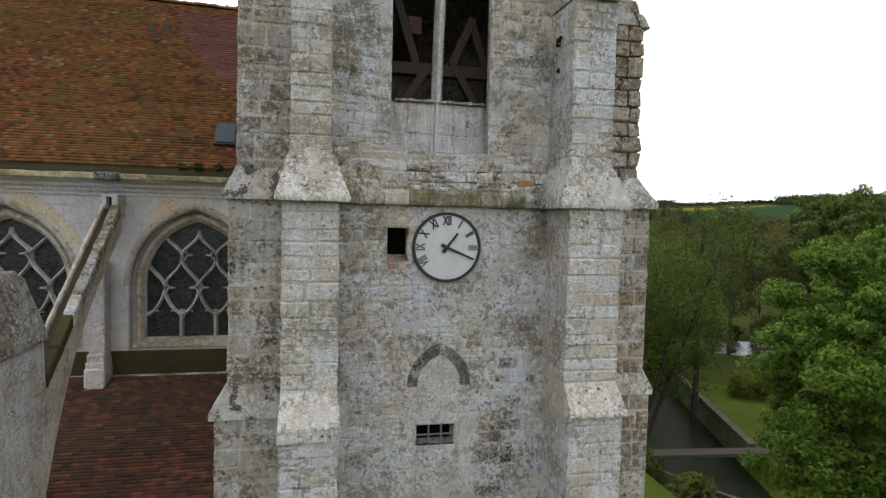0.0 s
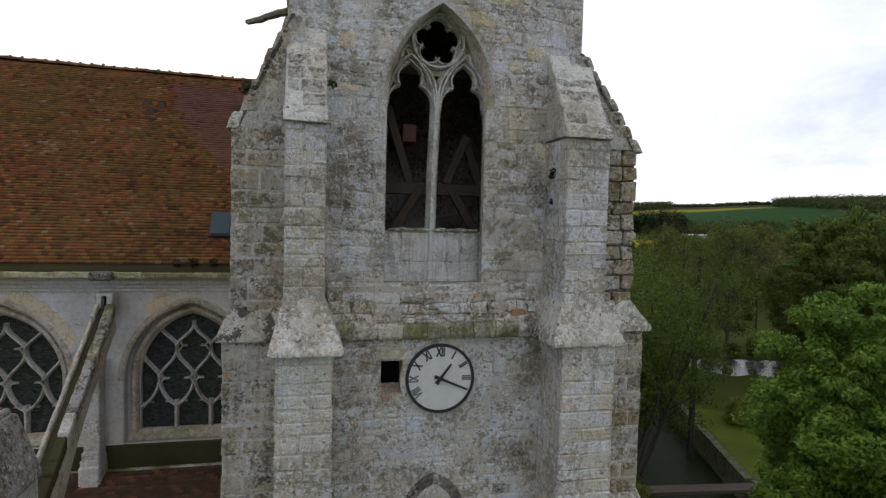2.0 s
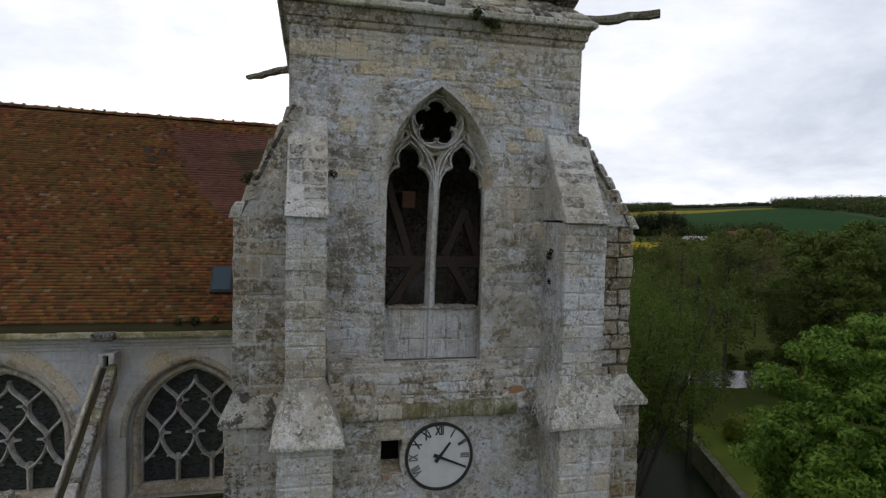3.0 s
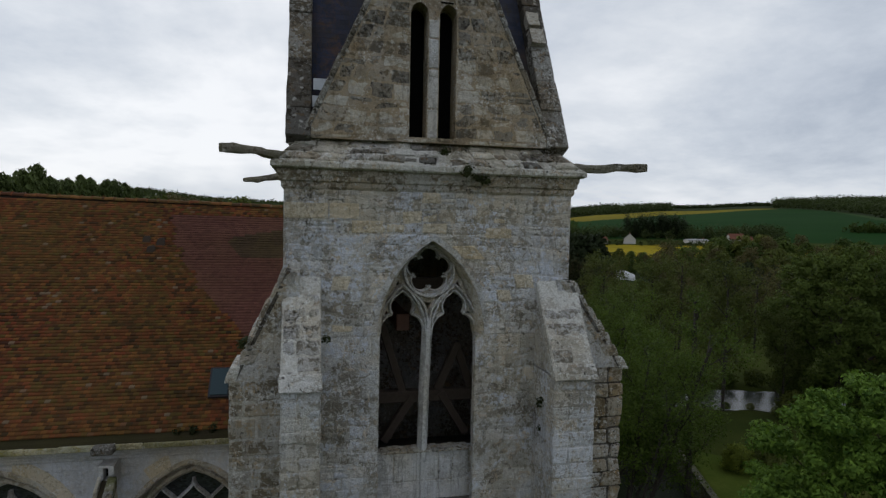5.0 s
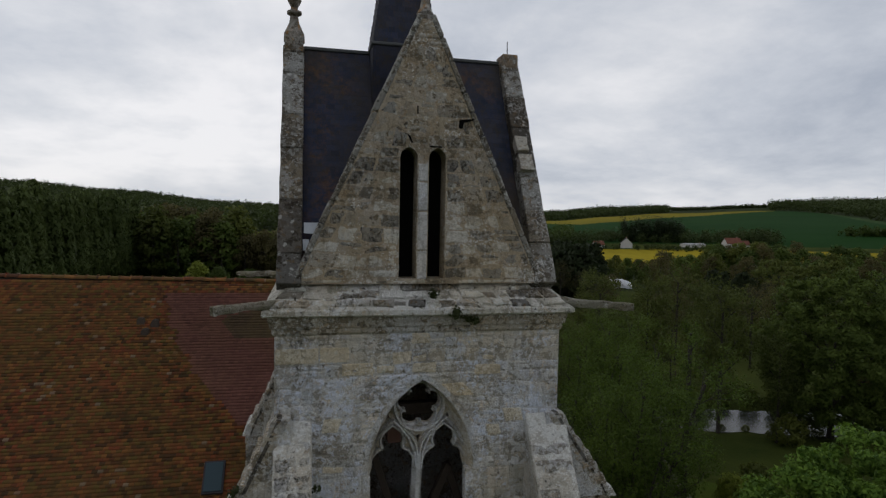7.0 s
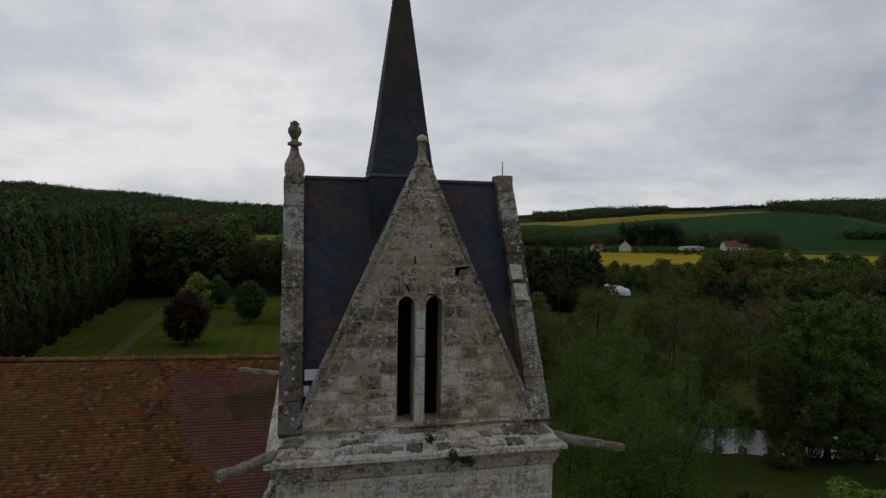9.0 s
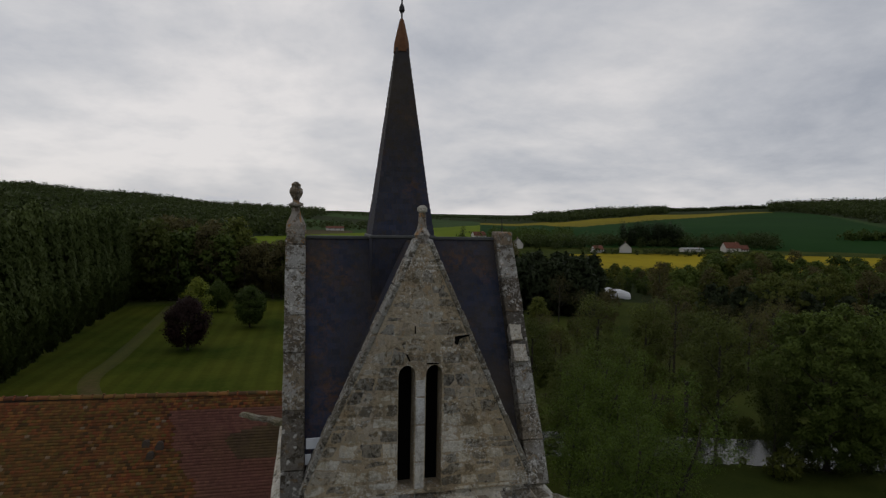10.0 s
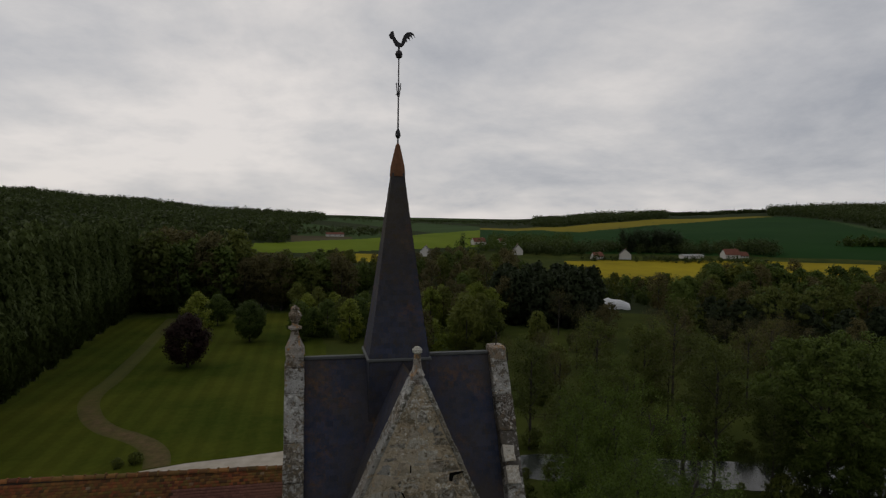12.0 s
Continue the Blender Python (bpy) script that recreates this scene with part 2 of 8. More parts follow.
M_GREYST = stone_mat("grey_stone_slab", (0.44, 0.425, 0.385), (0.44, 0.36, 0.26), (0.50, 0.50, 0.50), 0.5, 0.6, 0.5, rust=0.3, crumb=0.5)
M_LICHEN = stone_mat("yellow_lichen_gutter_stone", (0.50, 0.45, 0.27), (0.42, 0.36, 0.13), (0.54, 0.52, 0.42), 0.4, 0.5, 0.3, rust=0.5, moss=0.55, crumb=0.4)
M_RUSTST = stone_mat("ochre_weathered_stone", (0.33, 0.275, 0.185), (0.35, 0.24, 0.12), (0.34, 0.31, 0.26), 0.5, 0.7, 0.6, rust=0.5)
M_BEIGE = stone_mat("beige_reveal_stone", (0.58, 0.52, 0.41), (0.56, 0.46, 0.32), (0.56, 0.54, 0.50), 0.3, 0.2, 0.2, rust=0.3, streak=0.15)
M_CREAM = stone_mat("cream_new_stone", (0.62, 0.535, 0.385), (0.62, 0.52, 0.36), (0.60, 0.545, 0.44), 0.25, 0.2, 0.15, streak=0.1)
M_DRIP = stone_mat("moss_grown_drip", (0.40, 0.375, 0.28), (0.36, 0.30, 0.18), (0.52, 0.50, 0.44), 0.4, 0.4, 0.3, moss=0.0, blocky=0.2, streak=0.3, crumb=0.3)
M_DARKST = stone_mat("black_lichen_coping", (0.0952, 0.085, 0.0714), (0.129, 0.0918, 0.0544), (0.177, 0.173, 0.163), 0.6, 0.95, 0.6, rust=0.5, blocky=0.5, crumb=0.3)
M_RAKE = stone_mat("white_spotted_coping", (0.2, 0.184, 0.156), (0.216, 0.16, 0.096), (0.336, 0.336, 0.32), 0.5, 0.85, 0.7, rust=0.4, blocky=0.6, crumb=0.6)
M_SPOUT = stone_mat("lichened_spout_stone", (0.24, 0.22, 0.18), (0.22, 0.18, 0.11), (0.27, 0.265, 0.245), 0.5, 0.8, 0.3, moss=0.3, crumb=0.1)
M_RUSTDK = stone_mat("orange_lichen_finial_stone", (0.26, 0.215, 0.165), (0.36, 0.20, 0.08), (0.34, 0.33, 0.31), 0.5, 0.7, 0.3, rust=0.8, crumb=0.35)
M_CRUST = stone_mat("dark_crusted_stone", (0.40, 0.385, 0.35), (0.40, 0.30, 0.2), (0.40, 0.41, 0.43), 0.5, 0.9, 0.4, streak=0.4, extra=0.14)
M_HOOD = stone_mat("stained_hood_stone", (0.21, 0.205, 0.195), (0.20, 0.165, 0.12), (0.26, 0.265, 0.27), 0.5, 0.9, 0.3, streak=0.4, extra=0.05, crumb=0.25)
M_GDARK = stone_mat("dark_gable_stone", (0.297, 0.27, 0.225), (0.306, 0.234, 0.153), (0.288, 0.284, 0.27), 0.6, 0.9, 0.4, rust=0.4, streak=0.4, extra=0.09, crumb=0.35)
M_GPALE = stone_mat("pale_gable_stone", (0.573, 0.527, 0.443), (0.536, 0.453, 0.332), (0.554, 0.546, 0.517), 0.35, 0.4, 0.4, streak=0.3, crumb=0.4)
M_SHAFT = stone_mat("smooth_grey_shaft", (0.60, 0.60, 0.60), (0.58, 0.53, 0.45), (0.58, 0.60, 0.65), 0.25, 0.12, 0.2, rust=0.1, streak=0.45, crumb=0.15)
M_CORN = stone_mat("rubble_cornice_stone", (0.681, 0.658, 0.589), (0.534, 0.442, 0.322), (0.699, 0.699, 0.681), 0.45, 0.95, 0.6, rust=0.4, streak=0.25, blocky=2.0, extra=0.035, moss=0.12)
M_CAPSPOT = stone_mat("black_spotted_offset", (0.56, 0.545, 0.50), (0.44, 0.361, 0.264), (0.62, 0.62, 0.61), 0.3, 1.0, 0.3, rust=0.2, streak=0.15, blocky=0.0, extra=0.02, crumb=0.4, blotch=0.85)
M_MORTAR = stone_mat("lime_mortar", (0.515, 0.492, 0.437), (0.46, 0.368, 0.267), (0.515, 0.524, 0.552), 0.4, 0.6, 0.0, blocky=0.0, extra=0.03)
M_MORTAR_TAN = stone_mat("tan_mortar", (0.42, 0.35, 0.255), (0.42, 0.31, 0.2), (0.38, 0.33, 0.27), 0.3, 0.4, 0.0, blocky=0.0)
M_FLAUNCH = stone_mat("pale_mortar_capping", (0.589, 0.561, 0.497), (0.534, 0.469, 0.368), (0.626, 0.626, 0.598), 0.2, 0.5, 0.2, rust=0.2, streak=0.1, blocky=0.3)


def tile_mat(name, *cols, moss=0.0, mosscol=(0.16, 0.12, 0.035), pale=0.0, lichen=0.0):
    n = Nodes(name)
    r = n.rand()
    stops = [(i / max(1, len(cols) - 1), c) for i, c in enumerate(cols)]
    c = n.ramp(r, *stops)
    c = n.mix(0.6, c, n.ramp(n.noise(0.5, 5, 0.6), (0.3, 0.55), (0.7, 1.25)), "MULTIPLY")
    if moss:
        c = n.mix(n.ramp(n.noise(0.33, 6, 0.65), (0.40, 0.0), (0.60, moss)), c, mosscol)
        c = n.mix(n.ramp(n.noise(6, 5, 0.7), (0.52, 0.0), (0.64, moss * 0.8)), c, tuple(v * 0.75 for v in mosscol))
    if pale:
        c = n.mix(n.ramp(n.math("FRACT", n.math("MULTIPLY", r, 53.7)), (0.978, 0.0), (0.986, pale)), c, (0.21, 0.16, 0.105))
    if lichen:
        patch = n.math("MULTIPLY", n.ramp(n.noise(0.8, 4, 0.6), (0.52, 0.0), (0.66, lichen)), n.ramp(n.noise(7, 4, 0.7), (0.45, 0.0), (0.58, 1.0)))
        c = n.mix(patch, c, (0.135, 0.066, 0.022))
    fine = n.noise(30, 4, 0.7)
    c = n.mix(0.5, c, n.ramp(fine, (0.3, 0.6), (0.7, 1.2)), "MULTIPLY")
    n.bump(fine, 0.4, 0.01)
    return n.done(c, 0.88, 0.2)


M_TILE_OLD = tile_mat("mossy_clay_tile", (0.050, 0.024, 0.014), (0.145, 0.050, 0.020), (0.21, 0.056, 0.024), (0.036, 0.022, 0.014), (0.25, 0.098, 0.030), (0.105, 0.074, 0.020), (0.155, 0.052, 0.022), moss=0.5, mosscol=(0.108, 0.074, 0.020), pale=0.75)
M_TILE_RED = tile_mat("new_clay_tile", (0.135, 0.058, 0.045), (0.165, 0.072, 0.055), (0.115, 0.050, 0.039), moss=0.12)
M_TILE_DARK = tile_mat("dark_repair_tile", (0.065, 0.042, 0.03), (0.08, 0.05, 0.035), (0.055, 0.037, 0.028), moss=0.3)
M_TILE_AISLE = tile_mat("aisle_clay_tile", (0.040, 0.022, 0.015), (0.105, 0.043, 0.023), (0.030, 0.020, 0.015), (0.17, 0.062, 0.033), (0.026, 0.020, 0.015), (0.085, 0.037, 0.021), (0.045, 0.026, 0.017), moss=0.4, mosscol=(0.045, 0.036, 0.020))
M_SLATE = tile_mat("blue_slate", (0.024, 0.030, 0.054), (0.035, 0.041, 0.070), (0.022, 0.027, 0.046), (0.039, 0.044, 0.067), moss=0.62, mosscol=(0.060, 0.046, 0.024), lichen=0.42)
M_TILE_ORANGE = tile_mat("orange_clay", (0.27, 0.15, 0.085), (0.31, 0.17, 0.095))
# dark base also carries the shade gap along the eaves
M_EAVES = tile_mat("eaves_moss", (0.030, 0.024, 0.014), (0.045, 0.036, 0.018), moss=0.5, mosscol=(0.055, 0.052, 0.014))
M_UNDER = tile_mat("roof_underlay", (0.05, 0.04, 0.03), (0.06, 0.045, 0.035))


def plain_mat(name, col, rough=0.6, metal=0.0, spec=0.4, wear=0.25, scale=14.0):
    n = Nodes(name)
    f = n.noise(scale, 5, 0.65)
    c = n.mix(n.ramp(f, (0.35, wear), (0.65, 0.0)), col, tuple(v * 0.45 for v in col))
    n.bump(f, 0.12, 0.01)
    return n.done(c, rough, spec, metal)


M_LEAD = plain_mat("lead_flashing", (0.062, 0.066, 0.066), 0.7, 0.0)
M_PALELEAD = plain_mat("pale_lead_sheet", (0.50, 0.53, 0.58), 0.6, 0.0, wear=0.2)
M_RUST = plain_mat("rusted_cap", (0.15, 0.062, 0.026), 0.8, 0.2, wear=0.6)
M_IRON = plain_mat("dark_wrought_iron", (0.03, 0.028, 0.032), 0.6, 0.5)
M_DIAL = plain_mat("white_enamel_dial", (0.49, 0.50, 0.515), 0.5, 0.0, 0.4, 0.22, 4.0)
M_BLACK = plain_mat("black_paint", (0.018, 0.018, 0.02), 0.6)
# near-black without gloss: stands in for the unlit depth behind openings
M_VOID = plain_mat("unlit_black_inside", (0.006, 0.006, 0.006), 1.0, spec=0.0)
M_FADED = plain_mat("faded_black_paint", (0.13, 0.13, 0.135), 0.7, wear=0.5)
M_OAK = plain_mat("old_oak_beam", (0.055, 0.040, 0.030), 0.85, wear=0.5)
M_BRICKIN = plain_mat("pale_red_brick", (0.34, 0.19, 0.15), 0.9)
M_DARKIN = plain_mat("dark_inner_plaster", (0.10, 0.092, 0.082), 0.95, wear=0.4, scale=2.0)
M_GLASS_SKY = plain_mat("skylight_glass", (0.035, 0.055, 0.065), 0.6, 0.0, 0.1, 0.05)
M_ZINC = plain_mat("grey_zinc", (0.16, 0.17, 0.18), 0.5, 0.4)


def leaded_mat():
    n = Nodes("leaded_glass")
    v = n.t.nodes.new("ShaderNodeTexBrick")
    v.inputs["Scale"].default_value = 5.0
    v.inputs["Mortar Size"].default_value = 0.035
    v.inputs["Color1"].default_value, v.inputs["Color2"].default_value = (0.008, 0.010, 0.013, 1), (0.045, 0.050, 0.055, 1)
    v.inputs["Mortar"].default_value = (0.025, 0.026, 0.028, 1)
    sw = n.t.nodes.new("ShaderNodeSeparateXYZ"); cm = n.t.nodes.new("ShaderNodeCombineXYZ")
    n.link(n.geo.outputs["Position"], sw.inputs[0])
    n.link(sw.outputs["X"], cm.inputs["X"]); n.link(sw.outputs["Z"], cm.inputs["Y"])
    n.link(cm.outputs[0], v.inputs["Vector"])
    n.bump(n.noise(6, 3, 0.6), 0.3, 0.02)
    return n.done(v.outputs["Color"], 0.18, 0.5)


M_LEADED = leaded_mat()


def leaf_mat(name, dark, light, trans=0.3, own=0.35, leafy=0.3, blotch=0.35):
    """Leaf colour: part by tree, part by leaf, part by soft patches."""
    n = Nodes(name)
    oi = n.t.nodes.new("ShaderNodeObjectInfo")
    f = n.math("ADD", n.math("MULTIPLY", oi.outputs["Random"], own), n.math("MULTIPLY", n.geo.outputs["Random Per Island"], leafy))
    f = n.math("ADD", f, n.math("MULTIPLY", n.noise(blotch, 3, 0.6), 1.0 - own - leafy))
    c = n.ramp(f, (0.12, dark), (0.5, tuple((a + b) / 2 for a, b in zip(dark, light))), (0.88, light))
    m = n.done(c, 0.65, 0.15)
    tr = n.t.nodes.new("ShaderNodeBsdfTranslucent")
    n.link(c, tr.inputs["Color"])
    ms = n.t.nodes.new("ShaderNodeMixShader"); ms.inputs[0].default_value = trans
    out = n.t.nodes["Material Output"]
    n.link(n.b.outputs[0], ms.inputs[1]); n.link(tr.outputs[0], ms.inputs[2]); n.link(ms.outputs[0], out.inputs["Surface"])
    return m


M_LEAF_BRIGHT = leaf_mat("bright_spring_leaf", (0.0245, 0.066, 0.00754), (0.17, 0.269, 0.0359), 0.4, 0.0, 0.5, 0.6)
M_LEAF_MID = leaf_mat("willow_leaf", (0.0462, 0.0616, 0.0132), (0.101, 0.121, 0.0264), 0.45)
M_LEAF_DARK = leaf_mat("dark_leaf", (0.0358, 0.0582, 0.0112), (0.0986, 0.137, 0.0246), 0.45, 0.5, 0.15)
M_LEAF_OLIVE = leaf_mat("olive_wood_leaf", (0.047, 0.0627, 0.0123), (0.129, 0.146, 0.0269), 0.45, 0.55, 0.15)
M_LEAF_CON = leaf_mat("dark_conifer_leaf", (0.017, 0.026, 0.010), (0.030, 0.042, 0.015), 0.35, 0.35, 0.1)
M_LEAF_POP = leaf_mat("poplar_leaf", (0.051, 0.072, 0.0195), (0.084, 0.111, 0.03), 0.4, 0.45, 0.12)
M_LEAF_YEL = leaf_mat("yellow_green_leaf", (0.085, 0.115, 0.015), (0.20, 0.23, 0.030), 0.4)
M_LEAF_PURPLE = leaf_mat("copper_beech_leaf", (0.016, 0.008, 0.007), (0.038, 0.017, 0.014), 0.3)
M_LEAF_BROWN = leaf_mat("budding_brown_leaf", (0.0575, 0.0517, 0.0207), (0.121, 0.106, 0.0368), 0.45)
M_LEAF_FOREST = leaf_mat("far_forest_leaf", (0.032, 0.048, 0.014), (0.064, 0.084, 0.024), 0.4, 0.0, 0.15, 0.03)
M_BARK = plain_mat("grey_brown_bark", (0.032, 0.027, 0.021), 0.95, wear=0.5, scale=6.0)


def ground_colour(n, a, b, scale, fine, stripes):
    c = n.ramp(n.math("ADD", n.math("MULTIPLY", n.noise(scale, 6, 0.62), 0.75), n.math("MULTIPLY", n.noise(fine, 4, 0.7), 0.25)), (0.36, a), (0.64, b))
    if stripes:
        w = n.t.nodes.new("ShaderNodeTexWave")
        w.inputs["Scale"].default_value, w.inputs["Distortion"].default_value = 0.085, 0.8
        w.inputs["Detail"].default_value, w.inputs["Detail Scale"].default_value = 2, 0.05
        n.link(n.geo.outputs["Position"], w.inputs["Vector"])
        c = n.mix(stripes, c, n.ramp(w.outputs["Fac"], (0.25, 0.72), (0.75, 1.22)), "MULTIPLY")
    return c


def ground_mat(name, a, b, scale=0.08, fine=3.0, stripes=0.0):
    n = Nodes(name)
    c = ground_colour(n, a, b, scale, fine, stripes)
    n.bump(n.noise(fine, 5, 0.7), 0.4, 0.05)
    return n.done(c, 1.0, 0.02)


LAWN = ((0.024, 0.040, 0.005), (0.066, 0.072, 0.010), 0.035, 1.0, 0.3)
M_MEADOW = ground_mat("rough_meadow", (0.020, 0.031, 0.007), (0.054, 0.063, 0.014), 0.05)
M_LAWN = ground_mat("mown_lawn", *LAWN)
M_RAPE = ground_mat("yellow_rapeseed", (0.17, 0.135, 0.012), (0.27, 0.215, 0.016), 0.012, 0.12)
M_WHEAT = ground_mat("green_wheat_field", (0.010, 0.034, 0.008), (0.015, 0.044, 0.010), 0.006, 0.08)
M_PASTURE = ground_mat("light_green_pasture", (0.082, 0.118, 0.010), (0.115, 0.155, 0.016), 0.008, 0.06)
M_FLOOR_WOOD = ground_mat("woodland_floor", (0.014, 0.022, 0.009), (0.030, 0.038, 0.015))
M_PLOUGH = ground_mat("brown_fallow_field", (0.052, 0.044, 0.026), (0.075, 0.064, 0.036), 0.02, 0.2)
M_OLDRAPE = ground_mat("fading_rapeseed", (0.13, 0.11, 0.014), (0.19, 0.155, 0.018), 0.01, 0.1)
M_RIDGE = ground_mat("dull_green_field", (0.030, 0.052, 0.018), (0.042, 0.070, 0.024), 0.01, 0.1)


M_BANK = ground_mat("bank_grass", (0.040, 0.064, 0.010), (0.088, 0.106, 0.020), 0.12)


def track_mat():
    """Worn earth that fades into the lawn at its edges."""
    n = Nodes("bare_earth_track")
    grass = ground_colour(n, *LAWN)
    earth = n.ramp(n.noise(0.9, 5, 0.7), (0.3, (0.062, 0.044, 0.020)), (0.7, (0.115, 0.078, 0.038)))
    at = n.t.nodes.new("ShaderNodeAttribute"); at.attribute_name = "wear"
    worn = n.math("MULTIPLY", at.outputs["Fac"], n.ramp(n.noise(0.7, 4, 0.7), (0.25, 0.45), (0.6, 1.0)))
    return n.done(n.mix(worn, grass, earth), 0.95, 0.1)


M_TRACK = track_mat()
M_GRAVEL = ground_mat("pale_gravel_drive", (0.30, 0.27, 0.22), (0.40, 0.36, 0.30), 0.6, 8.0)


def water_mat(name, col, rough, spec, ripple):
    n = Nodes(name)
    n.bump(n.noise(2.5, 4, 0.6, stretch=(1, 2.5, 1)), ripple, 0.05)
    return n.done(col, rough, spec)


M_WATER = water_mat("still_river_water", (0.03, 0.035, 0.03), 0.10, 0.45, 0.4)
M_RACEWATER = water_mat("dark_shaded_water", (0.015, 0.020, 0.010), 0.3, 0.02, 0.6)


# ---- building blocks ----
def link_mesh(name, me, mat, parent=None, label=""):
    ob = new(name, me)
    for m in (mat if isinstance(mat, (list, tuple)) else [mat]):
        me.materials.append(m)
    if parent is not None:
        ob.parent = parent
        ob.matrix_parent_inverse = Matrix.Translation(-parent_place(parent))
    if label:
        ob["label"] = label
    return ob


def parent_place(ob):
    return Vector(ob.location) if ob.parent is None else Vector((0, 0, 0))


def part(name, bm, mat, parent, label=""):
    me = bpy.data.meshes.new(name)
    bmesh.ops.recalc_face_normals(bm, faces=bm.faces[:])
    bm.to_mesh(me)
    bm.free()
    return link_mesh(name, me, mat, parent, label)


def thing(name, place, label, category, group="", kind=""):
    ob = new(name)
    ob.location = place
    ob.empty_display_size = 0.3
    return tagged(ob, label, category, group, kind)


def add_box(bm, x0, x1, y0, y1, z0, z1, bevel=0.0, mat=None):
    """A box, moved by mat; with bevel its edges are cut off."""
    r = bmesh.ops.create_cube(bm, size=1.0)
    vs = r["verts"]
    for v in vs:
        v.co = Vector((x0 + (v.co.x + 0.5) * (x1 - x0), y0 + (v.co.y + 0.5) * (y1 - y0), z0 + (v.co.z + 0.5) * (z1 - z0)))
    if bevel:
        es = list({e for v in vs for e in v.link_edges})
        out = bmesh.ops.bevel(bm, geom=es, offset=bevel, segments=1, affect="EDGES", profile=0.5)
        vs = list({v for f in out["faces"] for v in f.verts} | {v for v in vs if v.is_valid})
    if mat is not None:
        for v in vs:
            v.co = mat @ v.co
    return vs


def add_poly_prism(bm, pts, a, b):
    """A prism between the two copies of a ring: pts are Vectors, a and b offsets."""
    lo = [bm.verts.new(p + a) for p in pts]
    hi = [bm.verts.new(p + b) for p in pts]
    n = len(pts)
    bm.faces.new(lo)
    bm.faces.new(hi[::-1])
    for i in range(n):
        bm.faces.new((lo[i], lo[(i + 1) % n], hi[(i + 1) % n], hi[i]))


def holed_slab(outer, holes, d0, d1, put):
    """A wall with openings: rings in the plane (u, v), between depths d0 and d1; put(u, v, d) gives the place."""
    bm = bmesh.new()
    loops = []
    for ring in (outer, *holes):
        vs = [bm.verts.new((u, v, 0)) for u, v in ring]
        loops.append(vs)
        for i in range(len(vs)):
            bm.edges.new((vs[i], vs[(i + 1) % len(vs)]))
    bmesh.ops.triangle_fill(bm, use_beauty=True, use_dissolve=False, edges=bm.edges[:], normal=(0, 0, 1))
    front = bm.faces[:]
    flat = [[v.co.copy() for v in f.verts] for f in front]
    rings = [[(v.co.x, v.co.y) for v in vs] for vs in loops]
    bm.free()
    bm = bmesh.new()
    cache = {}

    def vert(u, v, d):
        k = (round(u, 5), round(v, 5), d)
        if k not in cache:
            cache[k] = bm.verts.new(put(u, v, d))
        return cache[k]

    for f in flat:
        bm.faces.new([vert(p.x, p.y, d0) for p in f])
        bm.faces.new([vert(p.x, p.y, d1) for p in reversed(f)])
    for ring in rings:
        n = len(ring)
        for i in range(n):
            p, q = ring[i], ring[(i + 1) % n]
            bm.faces.new((vert(*p, d0), vert(*q, d0), vert(*q, d1), vert(*p, d1)))
    return bm


def arch_ring(cx, w, v0, vs, va, n=12):
    """The outline of a pointed arch: half width w, foot v0, springing vs, apex va."""
    h = va - vs
    R = (w * w + h * h) / (2 * w)
    top = math.atan2(h, R - w) if R > w else math.pi - math.atan2(h, w - R)
    right = [(cx + w - R + R * math.cos(top * i / n), vs + R * math.sin(top * i / n)) for i in range(n + 1)]
    left = [(2 * cx - u, v) for u, v in right[-2::-1]]
    return [(cx - w, v0), (cx + w, v0)] + right + left


def arch_half(w, vs, va, v):
    """Half width of that arch at the height v."""
    if v <= vs:
        return w
    if v >= va:
        return 0.0
    h = va - vs
    R = (w * w + h * h) / (2 * w)
    return max(0.0, w - R + math.sqrt(max(0.0, R * R - (v - vs) ** 2)))


def add_block(bm, quad, put, d0, d1, bev, rough=0.005):
    """One dressed stone: quad of (u, v) corners, from depth d0 (hidden) out to d1, with a worn face and edge."""
    ring = []
    for i in range(4):
        p, q = quad[i], quad[(i + 1) % 4]
        ring.append((p[0], p[1]))
        k = noise.noise(Vector((p[0] * 7.7 + q[0], p[1] * 9.1 + q[1], d1 * 40))) * rough * 1.4
        ring.append(((p[0] + q[0]) / 2 + (k if i % 2 else 0), (p[1] + q[1]) / 2 + (0 if i % 2 else k)))
    cu = sum(p[0] for p in quad) / 4
    cv = sum(p[1] for p in quad) / 4

    def inset(p, i):
        du, dv = cu - p[0], cv - p[1]
        m = 1.0 if i % 2 else 1.5
        eu = math.copysign(min(bev * m, abs(du) * 0.4), du) if (i % 2 == 0 or i in (3, 7)) else 0.0
        ev = math.copysign(min(bev * m, abs(dv) * 0.4), dv) if (i % 2 == 0 or i in (1, 5)) else 0.0
        return p[0] + eu, p[1] + ev

    def uneven(u, v):
        return noise.noise(Vector((u * 6.3, v * 6.3, d1 * 90))) * rough

    back = [bm.verts.new(put(u, v, d0)) for u, v in ring]
    rim = [bm.verts.new(put(u, v, d1 - bev * 0.8)) for u, v in ring]
    face = [bm.verts.new(put(*inset(p, i), d1 + uneven(*p))) for i, p in enumerate(ring)]
    mid = bm.verts.new(put(cu, cv, d1 + uneven(cu, cv) + rough * 0.5))
    for i in range(8):
        j = (i + 1) % 8
        bm.faces.new((mid, face[i], face[j]))
        bm.faces.new((face[i], rim[i], rim[j], face[j]))
        bm.faces.new((rim[i], back[i], back[j], rim[j]))


